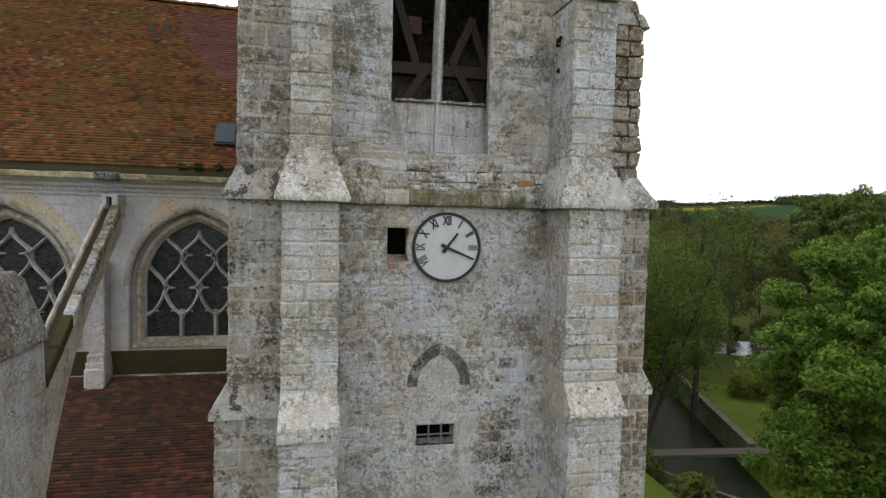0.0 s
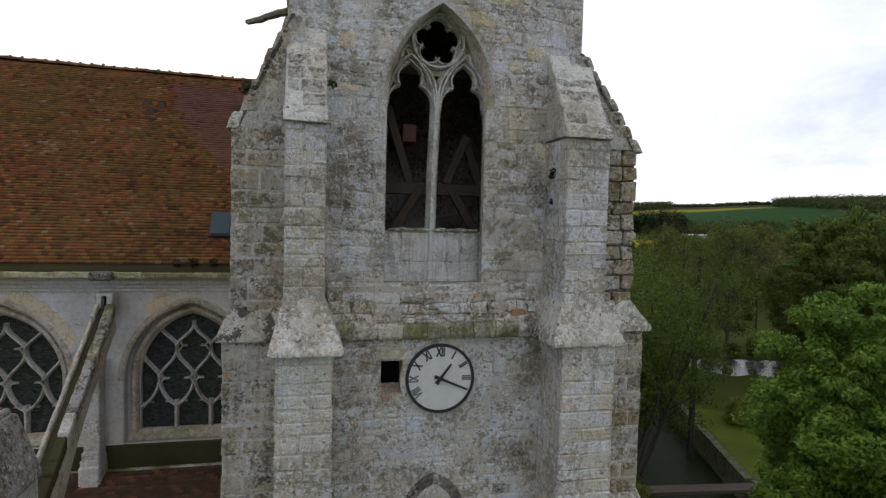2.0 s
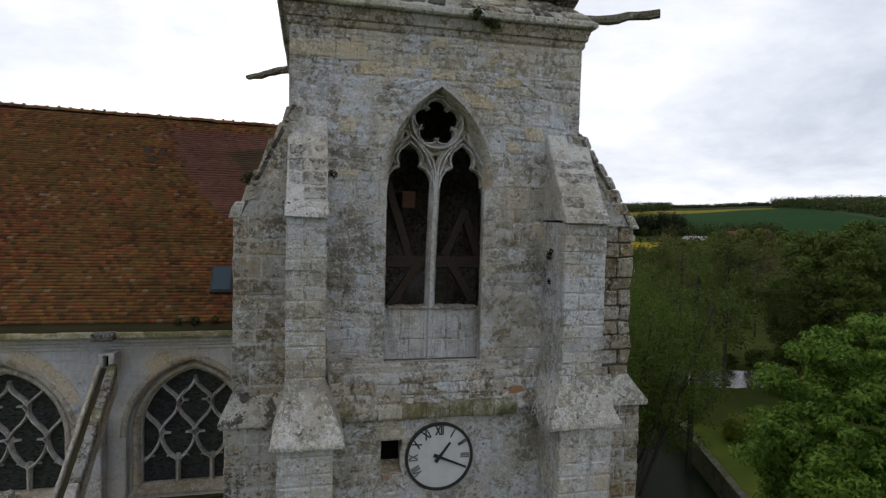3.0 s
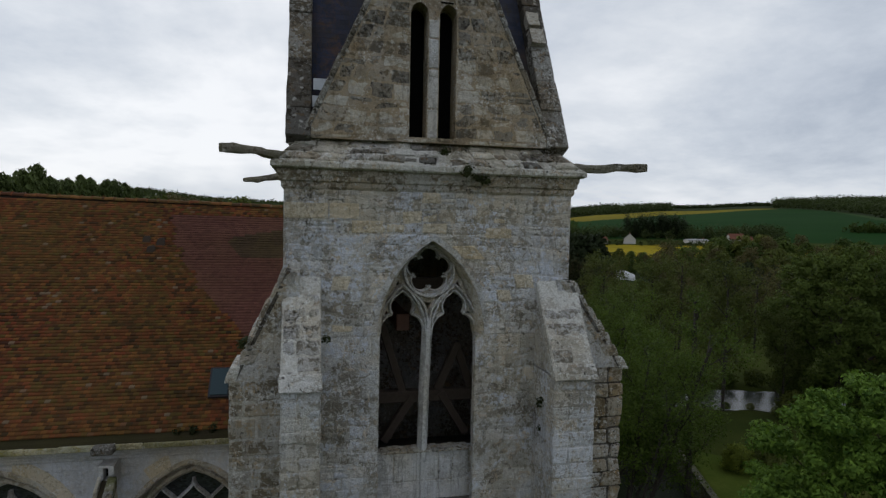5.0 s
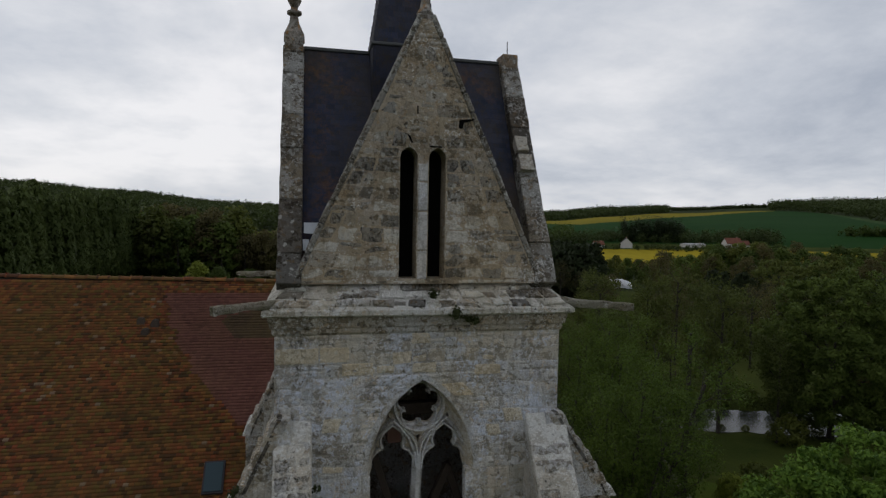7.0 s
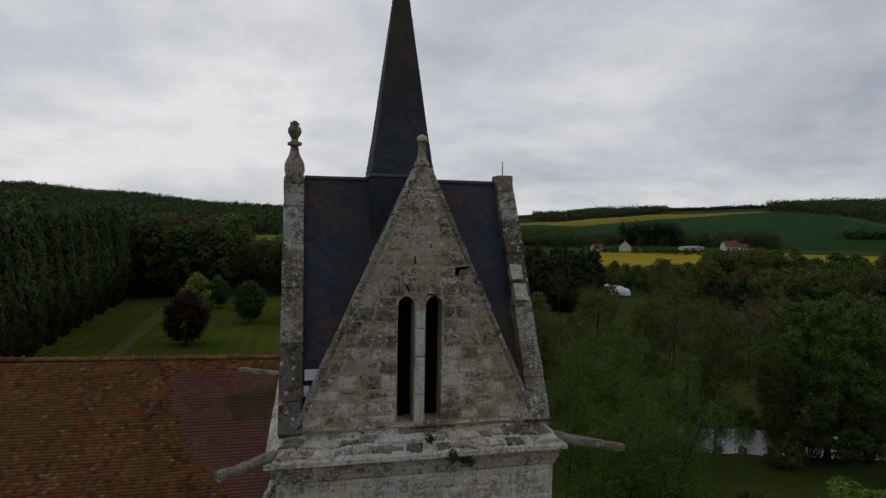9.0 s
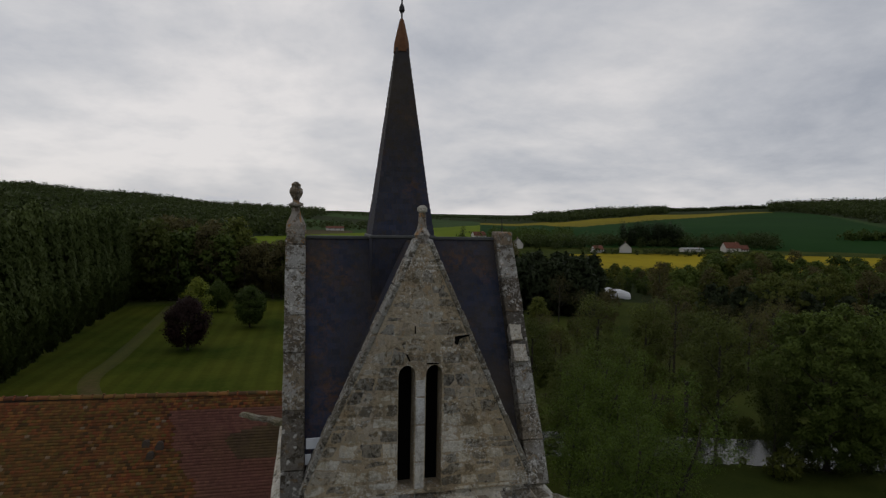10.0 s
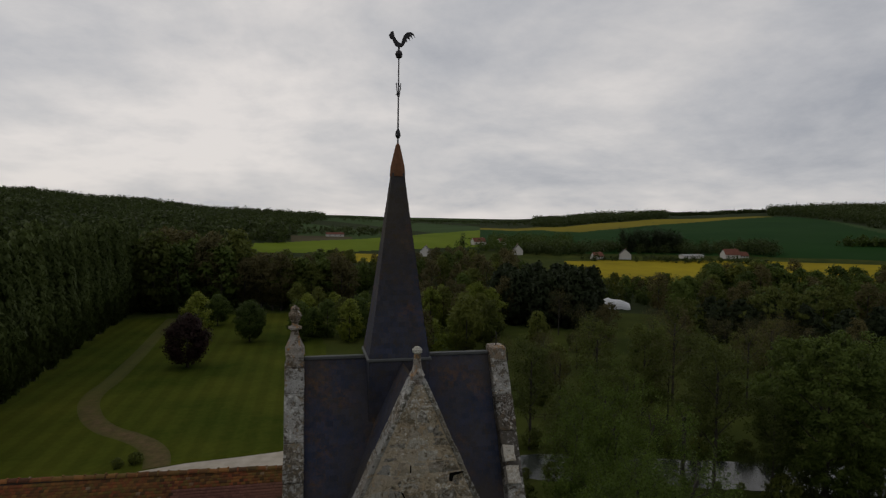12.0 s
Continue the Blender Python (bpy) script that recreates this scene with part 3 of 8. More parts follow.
def loose_piece(name, bm, mat, parent):
    """A piece as an object of its own, its origin in its middle."""
    me = bpy.data.meshes.new(name)
    mid = sum((v.co for v in bm.verts), Vector()) / len(bm.verts)
    for v in bm.verts:
        v.co -= mid
    bmesh.ops.recalc_face_normals(bm, faces=bm.faces[:])
    bm.to_mesh(me)
    bm.free()
    ob = link_mesh(name, me, mat, parent)
    ob.location = mid
    return ob


STONES = []   # (parent, mat, quads, put, depths): laid at the end of the file


def ashlar(parent, mat, avail, v0, v1, put, seed, course=(0.26, 0.36), length=(0.32, 0.8), joint=0.008, thick=0.07, proud=0.010, bev=0.007, most=400, out=0.0, odd=None, oddmat=None, rag=0.006, rough=0.006, wave=0.0, split=0.0):
    """Courses of stones over a face. avail(va, vb): stretches (left at va, right at va, left at vb, right at vb)."""
    rng = random.Random(seed)
    rows = []
    v = v0
    while v < v1 - 0.05:
        h = rng.uniform(*course)
        if v1 - (v + h) < course[0] * 0.7:
            h = v1 - v
        rows.append((v, v + h))
        v += h
    quads = []
    for va, vb in rows:
        for la, ra, lb, rb in avail(va, vb):
            width = ((ra - la) + (rb - lb)) / 2
            if width < 0.06:
                continue
            cuts, s = [0.0], 0.0
            while True:
                s += rng.uniform(*length) / width
                if s > 1 - length[0] * 0.6 / width:
                    break
                cuts.append(s)
            cuts.append(1.0)
            for s0, s1 in zip(cuts, cuts[1:]):
                j = joint / 2
                q = [[la + (ra - la) * s0 + j, va + j], [la + (ra - la) * s1 - j, va + j], [lb + (rb - lb) * s1 - j, vb - j], [lb + (rb - lb) * s0 + j, vb - j]]
                if q[1][0] - q[0][0] < 0.03 and q[2][0] - q[3][0] < 0.03:
                    continue
                for k in (0, 3):
                    if q[k][0] > q[k + (1 if k == 0 else -1)][0]:
                        q[k][0] = q[k + (1 if k == 0 else -1)][0] = (q[k][0] + q[k + (1 if k == 0 else -1)][0]) / 2
                cut = None
                if split and vb - va > 0.2 and rng.random() < split:
                    e, g = rng.uniform(0.36, 0.64), joint / 2 / (vb - va)
                    mid = [[[q[a][i] + (q[b][i] - q[a][i]) * k for i in (0, 1)] for a, b in ((0, 3), (1, 2))] for k in (e - g, e + g)]
                    cut = [q[0], q[1], mid[0][1], mid[0][0]], [mid[1][0], mid[1][1], q[2], q[3]]
                for one in cut or (q,):
                    for p in one:
                        sway = wave * max(0.0, min(1.0, (p[1] - v0) / 0.3, (v1 - p[1]) / 0.3))
                        p[1] += sway * noise.noise(Vector((p[0] * 0.75, p[1] * 0.9, seed * 1.7))) + rng.uniform(-rag, rag)
                        p[0] += rng.uniform(-rag, rag)
                    quads.append((one, out + 0.004 + rng.uniform(0.0, proud)))
    STONES.append((parent, mat, quads, put, thick, bev, most, odd, oddmat, seed, rough))


def lay_stones():
    for parent, mat, quads, put, thick, bev, most, odd, oddmat, seed, rough in STONES:
        rng = random.Random(seed + 5)
        rest = bmesh.new()
        for i, (q, d) in enumerate(quads):
            m = odd(sum(p[0] for p in q) / 4, sum(p[1] for p in q) / 4, rng) if odd else None
            m = mat if not m else oddmat if m is True else m
            if i < most:
                bm = bmesh.new()
                add_block(bm, q, put, d - thick, d, bev * rng.uniform(0.7, 1.9), rough)
                loose_piece("stone", bm, m, parent)
            else:
                add_block(rest, q, put, d - thick, d, bev, rough)
        if len(rest.verts):
            ob = part("stones", rest, mat, parent)
            ob["kind"] = "stuff"
        else:
            rest.free()


def add_frustum(bm, lo, hi, lip=0.0):
    """lo and hi: (x0, x1, y0, y1, z). A body from the lower to the upper rectangle, with an upright lip at its foot."""
    rings = []
    levels = [lo] + ([(lo[0], lo[1], lo[2], lo[3], lo[4] + lip)] if lip else []) + [hi]
    for x0, x1, y0, y1, z in levels:
        rings.append([bm.verts.new(p) for p in ((x0, y0, z), (x1, y0, z), (x1, y1, z), (x0, y1, z))])
    bm.faces.new(rings[0])
    bm.faces.new(rings[-1][::-1])
    for a, b in zip(rings, rings[1:]):
        for i in range(4):
            bm.faces.new((a[i], a[(i + 1) % 4], b[(i + 1) % 4], b[i]))


def add_bar(bm, pts, width, depth, put, d0):
    """A moulded bar along a line of (u, v): chamfered section, standing out from depth d0 to d0 + depth."""
    n = len(pts)
    closed = n > 2 and math.dist(pts[0], pts[-1]) < 1e-4
    if closed:
        pts = pts[:-1]
        n -= 1
    rings = []
    for i in range(n):
        if closed:
            a, b = pts[i - 1], pts[(i + 1) % n]
        else:
            a, b = pts[max(i - 1, 0)], pts[min(i + 1, n - 1)]
        tu, tv = b[0] - a[0], b[1] - a[1]
        k = math.hypot(tu, tv) or 1.0
        nu, nv = -tv / k, tu / k
        w = width / 2
        sec = [(-w, d0), (-w, d0 + depth * 0.45), (-w * 0.35, d0 + depth), (w * 0.35, d0 + depth), (w, d0 + depth * 0.45), (w, d0)]
        rings.append([bm.verts.new(put(pts[i][0] + nu * s, pts[i][1] + nv * s, d)) for s, d in sec])
    for i in range(n if closed else n - 1):
        a, b = rings[i], rings[(i + 1) % n]
        for j in range(6):
            bm.faces.new((a[j], a[(j + 1) % 6], b[(j + 1) % 6], b[j]))
    if not closed:
        bm.faces.new(rings[0])
        bm.faces.new(rings[-1][::-1])


def add_lathe(bm, cx, cy, prof, n=12, turn=0.0):
    """A turned body: prof is a list of (radius, z)."""
    rings = [[bm.verts.new((cx + r * math.cos(turn + 2 * math.pi * i / n), cy + r * math.sin(turn + 2 * math.pi * i / n), z)) for i in range(n)] for r, z in prof]
    for a, b in zip(rings, rings[1:]):
        for i in range(n):
            bm.faces.new((a[i], a[(i + 1) % n], b[(i + 1) % n], b[i]))
    bm.faces.new(rings[0])
    bm.faces.new(rings[-1][::-1])


def add_rod(bm, a, b, r0, r1=None, n=6):
    a, b = Vector(a), Vector(b)
    r1 = r0 if r1 is None else r1
    t = (b - a).normalized()
    u = t.orthogonal().normalized()
    w = t.cross(u)
    ra = [bm.verts.new(a + (u * math.cos(2 * math.pi * i / n) + w * math.sin(2 * math.pi * i / n)) * r0) for i in range(n)]
    rb = [bm.verts.new(b + (u * math.cos(2 * math.pi * i / n) + w * math.sin(2 * math.pi * i / n)) * r1) for i in range(n)]
    for i in range(n):
        bm.faces.new((ra[i], ra[(i + 1) % n], rb[(i + 1) % n], rb[i]))
    bm.faces.new(ra)
    bm.faces.new(rb[::-1])


def raw_mesh(name, verts, quads):
    """A mesh from arrays of vertices and faces of three or four corners."""
    me = bpy.data.meshes.new(name)
    verts = np.asarray(verts, dtype=np.float32)
    quads = np.asarray(quads, dtype=np.int32)
    me.vertices.add(len(verts))
    me.vertices.foreach_set("co", verts.ravel())
    me.loops.add(quads.size)
    me.loops.foreach_set("vertex_index", quads.ravel())
    me.polygons.add(len(quads))
    me.polygons.foreach_set("loop_start", np.arange(0, quads.size, quads.shape[1], dtype=np.int32))
    me.update(calc_edges=True)
    return me


# ---- ground ----
VIEW = (-2.4, -12.0)   # plan point that the valley is laid out round
HILLS = [(-180, 60), (-60, 80), (-24, 75), (-16, 63), (-7, 45), (2, 37), (10, 32), (19, 31), (23, 37), (28, 47), (34, 54), (42, 62), (47, 66), (60, 62), (90, 50), (180, 60)]


def smooth(a, b, v):
    v = min(1.0, max(0.0, (v - a) / (b - a)))
    return v * v * (3 - 2 * v)


def river_off(x, y):
    """Signed distance from the river's middle."""
    return (y - (74.5 - 0.3 * x)) * 0.958


def hill_at(az):
    for (a0, h0), (a1, h1) in zip(HILLS, HILLS[1:]):
        if a0 <= az <= a1:
            return h0 + (h1 - h0) * smooth(a0, a1, az)
    return 60.0


def race_depth(x, y):
    """How far the mill race lies below the meadow."""
    k = smooth(19.0, 21.0, x) * (1 - smooth(0.05, 0.55, x - 29.4 - 0.339 * (y - 25.9))) * smooth(10, 14, y) * (1 - smooth(45, 51, y))
    return 2.2 * k


def ground_z(x, y):
    dx, dy = x - VIEW[0], y - VIEW[1]
    r = math.hypot(dx, dy)
    az = math.degrees(math.atan2(dx, dy))
    z = hill_at(az) * (smooth(420, 1450, r) * 0.85 + 0.15 * smooth(430, 700, r)) if r > 420 else 0.0
    if r > 1500:
        z += 16 * smooth(1500, 2600, r)
    if r > 60:
        z += 0.5 * noise.noise(Vector((x * 0.02, y * 0.02, 0)))
    if r < 400:
        z -= 1.1 * (1 - smooth(3.4, 5.6, abs(river_off(x, y)))) * smooth(20, 30, x)
        z -= race_depth(x, y)
    return z


def land_stretch(az, r):
    """Stretch of the land with distance: the hills beyond the village lie further off and higher."""
    return 1 + (0.62 - 0.32 * smooth(-4, 16, az)) * smooth(760, 1150, r)


def far_place(x, y, z):
    dx, dy = x - VIEW[0], y - VIEW[1]
    k = land_stretch(math.degrees(math.atan2(dx, dy)), math.hypot(dx, dy))
    return VIEW[0] + dx * k, VIEW[1] + dy * k, 30 + (z - 30) * k


def between(az, *knots):
    for (a0, v0), (a1, v1) in zip(knots, knots[1:]):
        if a0 <= az <= a1:
            return v0 + (v1 - v0) * (az - a0) / (a1 - a0)
    return knots[0][1] if az < knots[0][0] else knots[-1][1]


def ground_kind(x, y):
    """Which field lies at a place: by bearing and distance from the valley's plan point."""
    dx, dy = x - VIEW[0], y - VIEW[1]
    r0 = math.hypot(dx, dy)
    az = math.degrees(math.atan2(dx, dy))
    r = r0 + 5 * noise.noise(Vector((x * 0.006, y * 0.006, 3.0)))
    if r0 < 222 and az < 4 and -68 < x < 2 and y > 38:
        return 1
    if r0 < 66:
        return 9
    if r < 236 or az > 62 or az < -42:
        return 0
    if 24.5 < az < 58 and 345 < r < between(az, (24, 520), (41, 545), (50, 553)):
        return 2
    if 1.5 < az < 8.2 and 468 < r < 548:
        return 2
    low, high = between(az, (-6, 545), (3, 556), (16.6, 640)), between(az, (-6, 615), (-4.9, 624), (5, 719), (16.6, 990))
    if -6.2 < az < 16.5 and low < r < high:
        return 4
    if 16.5 <= az < 62:
        top = between(az, (16.5, 1010), (22.3, 965), (26, 872), (32, 974), (42, 1126), (43, 1121), (49, 884), (54, 800))
        rim = between(az, (16.5, 1060), (22, 1050), (26, 1041), (32, 1139), (40.5, 1150), (42, 1126), (43, 1100))
        if (575 if az > 24 else 700) < r < top:
            if az > 45.8 and r > between(az, (45.8, 1000), (47.2, 925), (49.4, 822), (54, 740)):
                return 8
            return 3
        if top <= r < rim and az < 42.2:
            return 7
        return 5 if r > 600 or r < 345 else 0
    if -1.5 < az < 4 and 640 < r < 760:
        return 6
    if -1 < az < 16.5 and high < r < 2600:
        return 8 if int((r + 26 * az) / 170) % 3 else 5
    return 5


def build_ground():
    radii = [0.0]
    step = 2.2
    while radii[-1] < 2950:
        radii.append(radii[-1] + step)
        step = 0.8 if 36 < radii[-1] < 66 else 2.2 if radii[-1] <= 70 else min(step * 1.035, 8.0 if radii[-1] < 1240 else 140)
    angles = []
    a = -180.0
    while a < 180 - 1e-6:
        angles.append(a)
        a += 0.3 if -7 <= a < 54 else 0.8 if -40 <= a < 62 else 4.0
    verts, quads, kinds = [], [], []
    for r in radii:
        for a in angles:
            x, y = VIEW[0] + r * math.sin(radians(a)), VIEW[1] + r * math.cos(radians(a))
            verts.append((x, y, ground_z(x, y)))
    n = len(angles)
    for i in range(len(radii) - 1):
        for j in range(n):
            k = (j + 1) % n
            quads.append((i * n + j, i * n + k, (i + 1) * n + k, (i + 1) * n + j))
            p, q = verts[quads[-1][0]], verts[quads[-1][2]]
            kinds.append(ground_kind((p[0] + q[0]) / 2, (p[1] + q[1]) / 2))
    me = raw_mesh("ground", [far_place(*v) for v in verts], quads)
    ob = link_mesh("ground", me, [M_MEADOW, M_LAWN, M_RAPE, M_WHEAT, M_PASTURE, M_FLOOR_WOOD, M_PLOUGH, M_OLDRAPE, M_RIDGE, M_BANK])
    me.polygons.foreach_set("material_index", np.array(kinds, dtype=np.int32))
    me.polygons.foreach_set("use_smooth", np.ones(len(kinds), dtype=bool))
    tagged(ob, "green valley floor rising to fields and wooded hills", "ground", kind="structure")


build_ground()


def strip(name, pts, width, z, mat, label, kind="structure", category="path"):
    """A flat way along a line in plan."""
    bm = bmesh.new()
    rows = []
    for i, (x, y) in enumerate(pts):
        a, b = pts[max(0, i - 1)], pts[min(len(pts) - 1, i + 1)]
        k = math.hypot(b[0] - a[0], b[1] - a[1])
        nx, ny = -(b[1] - a[1]) / k, (b[0] - a[0]) / k
        w = width / 2 * (1 + 0.12 * math.sin(i * 1.7))
        rows.append([bm.verts.new((x + nx * w * s, y + ny * w * s, max(z, ground_z(x, y) + z))) for s in (-1, 1)])
    for a, b in zip(rows, rows[1:]):
        bm.faces.new((a[0], b[0], b[1], a[1]))
    tagged(part(name, bm, mat, None), label, category, kind=kind)


strip("gravel_drive", [(-60 + 6 * i, 69.2 + 1.2 * (i - 6)) for i in range(6, 12)], 7.0, 0.03, M_GRAVEL, "pale gravel drive across the lawn")
# the track winds from the drive up the lawn and fades as it goes
way = [(-22.5, 73.5), (-23.6, 78.5), (-26, 83), (-29.4, 86.8), (-33.4, 90.4), (-36.6, 94.7), (-39.0, 99.4), (-41.4, 106), (-42.4, 113), (-42.2, 122), (-42.9, 136), (-43.7, 152), (-45.6, 180), (-47.6, 207)]
line = []
for i in range(len(way) - 1):
    p0, p1, p2, p3 = (way[max(0, i - 1)], way[i], way[i + 1], way[min(len(way) - 1, i + 2)])
    for k in range(4):
        t = k / 4
        line.append(tuple(0.5 * (2 * b + (c - a) * t + (2 * a - 5 * b + 4 * c - d) * t * t + (3 * b - a - 3 * c + d) * t ** 3) for a, b, c, d in zip(p0, p1, p2, p3)))
track_v, track_q, wear = [], [], []
for i, (x, y) in enumerate(line):
    a, b = line[max(0, i - 1)], line[min(len(line) - 1, i + 1)]
    k = math.hypot(b[0] - a[0], b[1] - a[1])
    nx, ny = -(b[1] - a[1]) / k, (b[0] - a[0]) / k
    fade = 1 - 0.70 * smooth(92, 120, y)
    for s, w in ((-2.6, 0.0), (-1.2, 0.75 * fade), (0, 1.0 * fade), (1.2, 0.75 * fade), (2.6, 0.0)):
        track_v.append((x + nx * s, y + ny * s, ground_z(x + nx * s, y + ny * s) + (0.08 if w else -0.12)))
        wear.append(w)
    if i:
        track_q += [((i - 1) * 5 + j, (i - 1) * 5 + j + 1, i * 5 + j + 1, i * 5 + j) for j in range(4)]
track = link_mesh("earth_track", raw_mesh("earth_track", track_v, track_q), M_TRACK)
track.data.attributes.new("wear", "FLOAT", "POINT").data.foreach_set("value", wear)
tagged(track, "worn earth track over mown grass", "path", kind="structure")
river = bmesh.new()
line = [(24 + 5 * i, 74.5 - 0.3 * (24 + 5 * i)) for i in range(40)]
rv = [[river.verts.new((x - 1.4 * s, y - 4.6 * s, -0.45)) for s in (-1, 1)] for x, y in line]
for a, b in zip(rv, rv[1:]):
    river.faces.new((a[0], b[0], b[1], a[1]))
tagged(part("water", river, M_WATER, None), "still river reflecting the pale sky", "water", kind="structure")


# ---- tower ----
CX = -0.08
SX = -0.17
tower = thing("church_tower", (0, 3.2, 0), "weathered grey limestone church tower with clock and gabled slate roof", "church tower")


def front(y):
    return lambda u, v, d: Vector((u, y - d, v))


# lower stage: solid body behind the clock wall
bm = bmesh.new()
add_box(bm, -3.02, 2.95, 0.5, 6.3, 0, 17.2)
part("lower_stage", bm, M_MORTAR, tower)
HOLE = [(-1.16, 15.72), (-0.74, 15.72), (-0.74, 16.39), (-1.16, 16.39)]
GRILLE = [(-0.50, 12.0), (0.28, 12.0), (0.28, 12.42), (-0.50, 12.42)]
bm = holed_slab([(-3.02, 0.0), (2.95, 0.0), (2.95, 17.1), (-3.02, 17.1)], [HOLE, GRILLE], -0.002, 0.55, lambda u, v, d: Vector((u, d, v)))
lower_front = part("clock_wall", bm, M_MORTAR, tower)


def lower_avail(va, vb):
    spans = [[-2.2, 2.25]]
    for x0, z0, x1, z1 in ((-1.18, 15.70, -0.72, 16.41), (-0.53, 11.97, 0.31, 14.2)):
        if vb > z0 + 0.02 and va < z1 - 0.02:
            new_spans = []
            for a, b in spans:
                if x0 > a and x1 < b:
                    new_spans += [[a, x0], [x1, b]]
                else:
                    new_spans.append([a, b])
            spans = new_spans
    return [(a, b, a, b) for a, b in spans]


def courses_to(cuts, lo, hi, avail, **kw):
    """Courses that end at the given heights, so that openings fall on joints."""
    marks = [lo] + [c for c in cuts if lo < c < hi] + [hi]
    for i, (a, b) in enumerate(zip(marks, marks[1:])):
        k = dict(kw)
        k["seed"] = kw["seed"] + i
        ashlar(v0=a, v1=b, avail=avail, **k)


def crusted(u, v, rng):
    k = rng.random()
    if 0.75 < u < 1.95 and v < 14.6 and k < 0.34 * smooth(0.7, 1.2, u) * smooth(14.8, 13.6, v) + 0.04:
        return M_CRUST
    # darker grey stones get commoner towards both inner corners
    if u < -1.2 and k < 0.5 * smooth(-1.1, -1.8, u):
        return M_GREYST
    if u > 1.4 and k < 0.3:
        return M_GREYST
    return None


courses_to([11.97, 12.45, 14.2, 15.78, 16.42], 9.5, 16.84, lower_avail, parent=lower_front, mat=M_WALL, put=front(0.0), seed=11, course=(0.2, 0.31), length=(0.2, 0.55), joint=0.018, proud=0.013, out=-0.004, bev=0.012, rag=0.018, rough=0.014, wave=0.10, split=0.16,  odd=crusted, oddmat=M_CRUST)

# blocked pointed doorway with a black-streaked hood
bm = bmesh.new()
add_poly_prism(bm, [Vector((u, 0.0, v)) for u, v in arch_ring(-0.09, 0.45, 12.45, 13.25, 13.98, 8)], Vector((0, -0.012, 0)), Vector((0, 0.1, 0)))
part("doorway_infill", bm, M_DRESSED, lower_front, "plastered stone infill")
for x0, x1 in ((-0.70, -0.515), (0.39, 0.60)):
    for k in range(6):
        bm = bmesh.new()
        add_box(bm, x0 + 0.01 * (k % 2), x1 - 0.012 * (k % 3), -0.018, 0.06, 10.4 + 0.475 * k, 10.87 + 0.475 * k, 0.012)
        for v in bm.verts:
            v.co += noise.noise_vector(v.co * 4.3) * 0.01
        loose_piece("jamb_stone", bm, M_DRESSED, lower_front)
bm = bmesh.new()
add_box(bm, -0.55, 0.33, -0.012, 0.05, 9.9, 11.92, 0.01)
part("sill_infill", bm, M_DRESSED, lower_front, "pale infill below the barred opening")

# barred opening
grille = thing("window_grille", (-0.11, 0.2, 12.0), "small dark barred opening in the tower wall", "window grille")
for x in (-0.24, 0.02):
    bm = bmesh.new()
    add_box(bm, x - 0.016, x + 0.016, 0.03, 0.055, 11.99, 12.44)
    part("upright_bar", bm, M_ZINC, grille)
bm = bmesh.new()
add_box(bm, -0.51, 0.29, 0.025, 0.05, 12.19, 12.22)
part("cross_bar", bm, M_ZINC, grille)
bm = bmesh.new()
add_box(bm, -0.53, 0.31, -0.02, 0.1, 11.93, 12.0, 0.01)
part("sill", bm, M_DRESSED, grille)
# black sheets put the unlit depth behind both openings into colour
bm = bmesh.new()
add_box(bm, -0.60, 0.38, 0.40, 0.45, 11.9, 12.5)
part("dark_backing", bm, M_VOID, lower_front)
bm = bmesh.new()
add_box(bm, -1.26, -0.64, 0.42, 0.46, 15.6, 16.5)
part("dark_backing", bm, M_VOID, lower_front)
# broken sill that slopes up into the hole
bm = bmesh.new()
add_poly_prism(bm, [Vector((0, y, z)) for y, z in ((0.01, 15.66), (0.41, 15.66), (0.41, 15.84), (0.30, 15.82), (0.02, 15.728))], Vector((-1.155, 0, 0)), Vector((-0.745, 0, 0)))
bmesh.ops.subdivide_edges(bm, edges=bm.edges[:], cuts=3, use_grid_fill=True)
for v in bm.verts:
    if v.co.y < 0.4:
        v.co += Vector((0, 1, 1)) * (noise.noise(v.co * 9.0) * 0.02)
part("sloping_sill", bm, M_MORTAR_TAN, lower_front, "broken tan sill inside the hole")

for nm, x0, x1, z0, z1, m in (("lintel", -1.27, -0.66, 16.42, 16.66, M_FLAUNCH), ("side_block", -0.73, -0.64, 15.74, 16.40, M_FLAUNCH), ("brick", -1.12, -0.98, 15.58, 15.69, M_BRICKIN), ("brick", -0.95, -0.79, 15.56, 15.70, M_FLAUNCH)):
    bm = bmesh.new()
    add_box(bm, x0, x1, -0.022, 0.05, z0, z1, 0.012)
    for v in bm.verts:
        v.co += noise.noise_vector(v.co * 4.3) * 0.012
    loose_piece(nm, bm, m, lower_front)

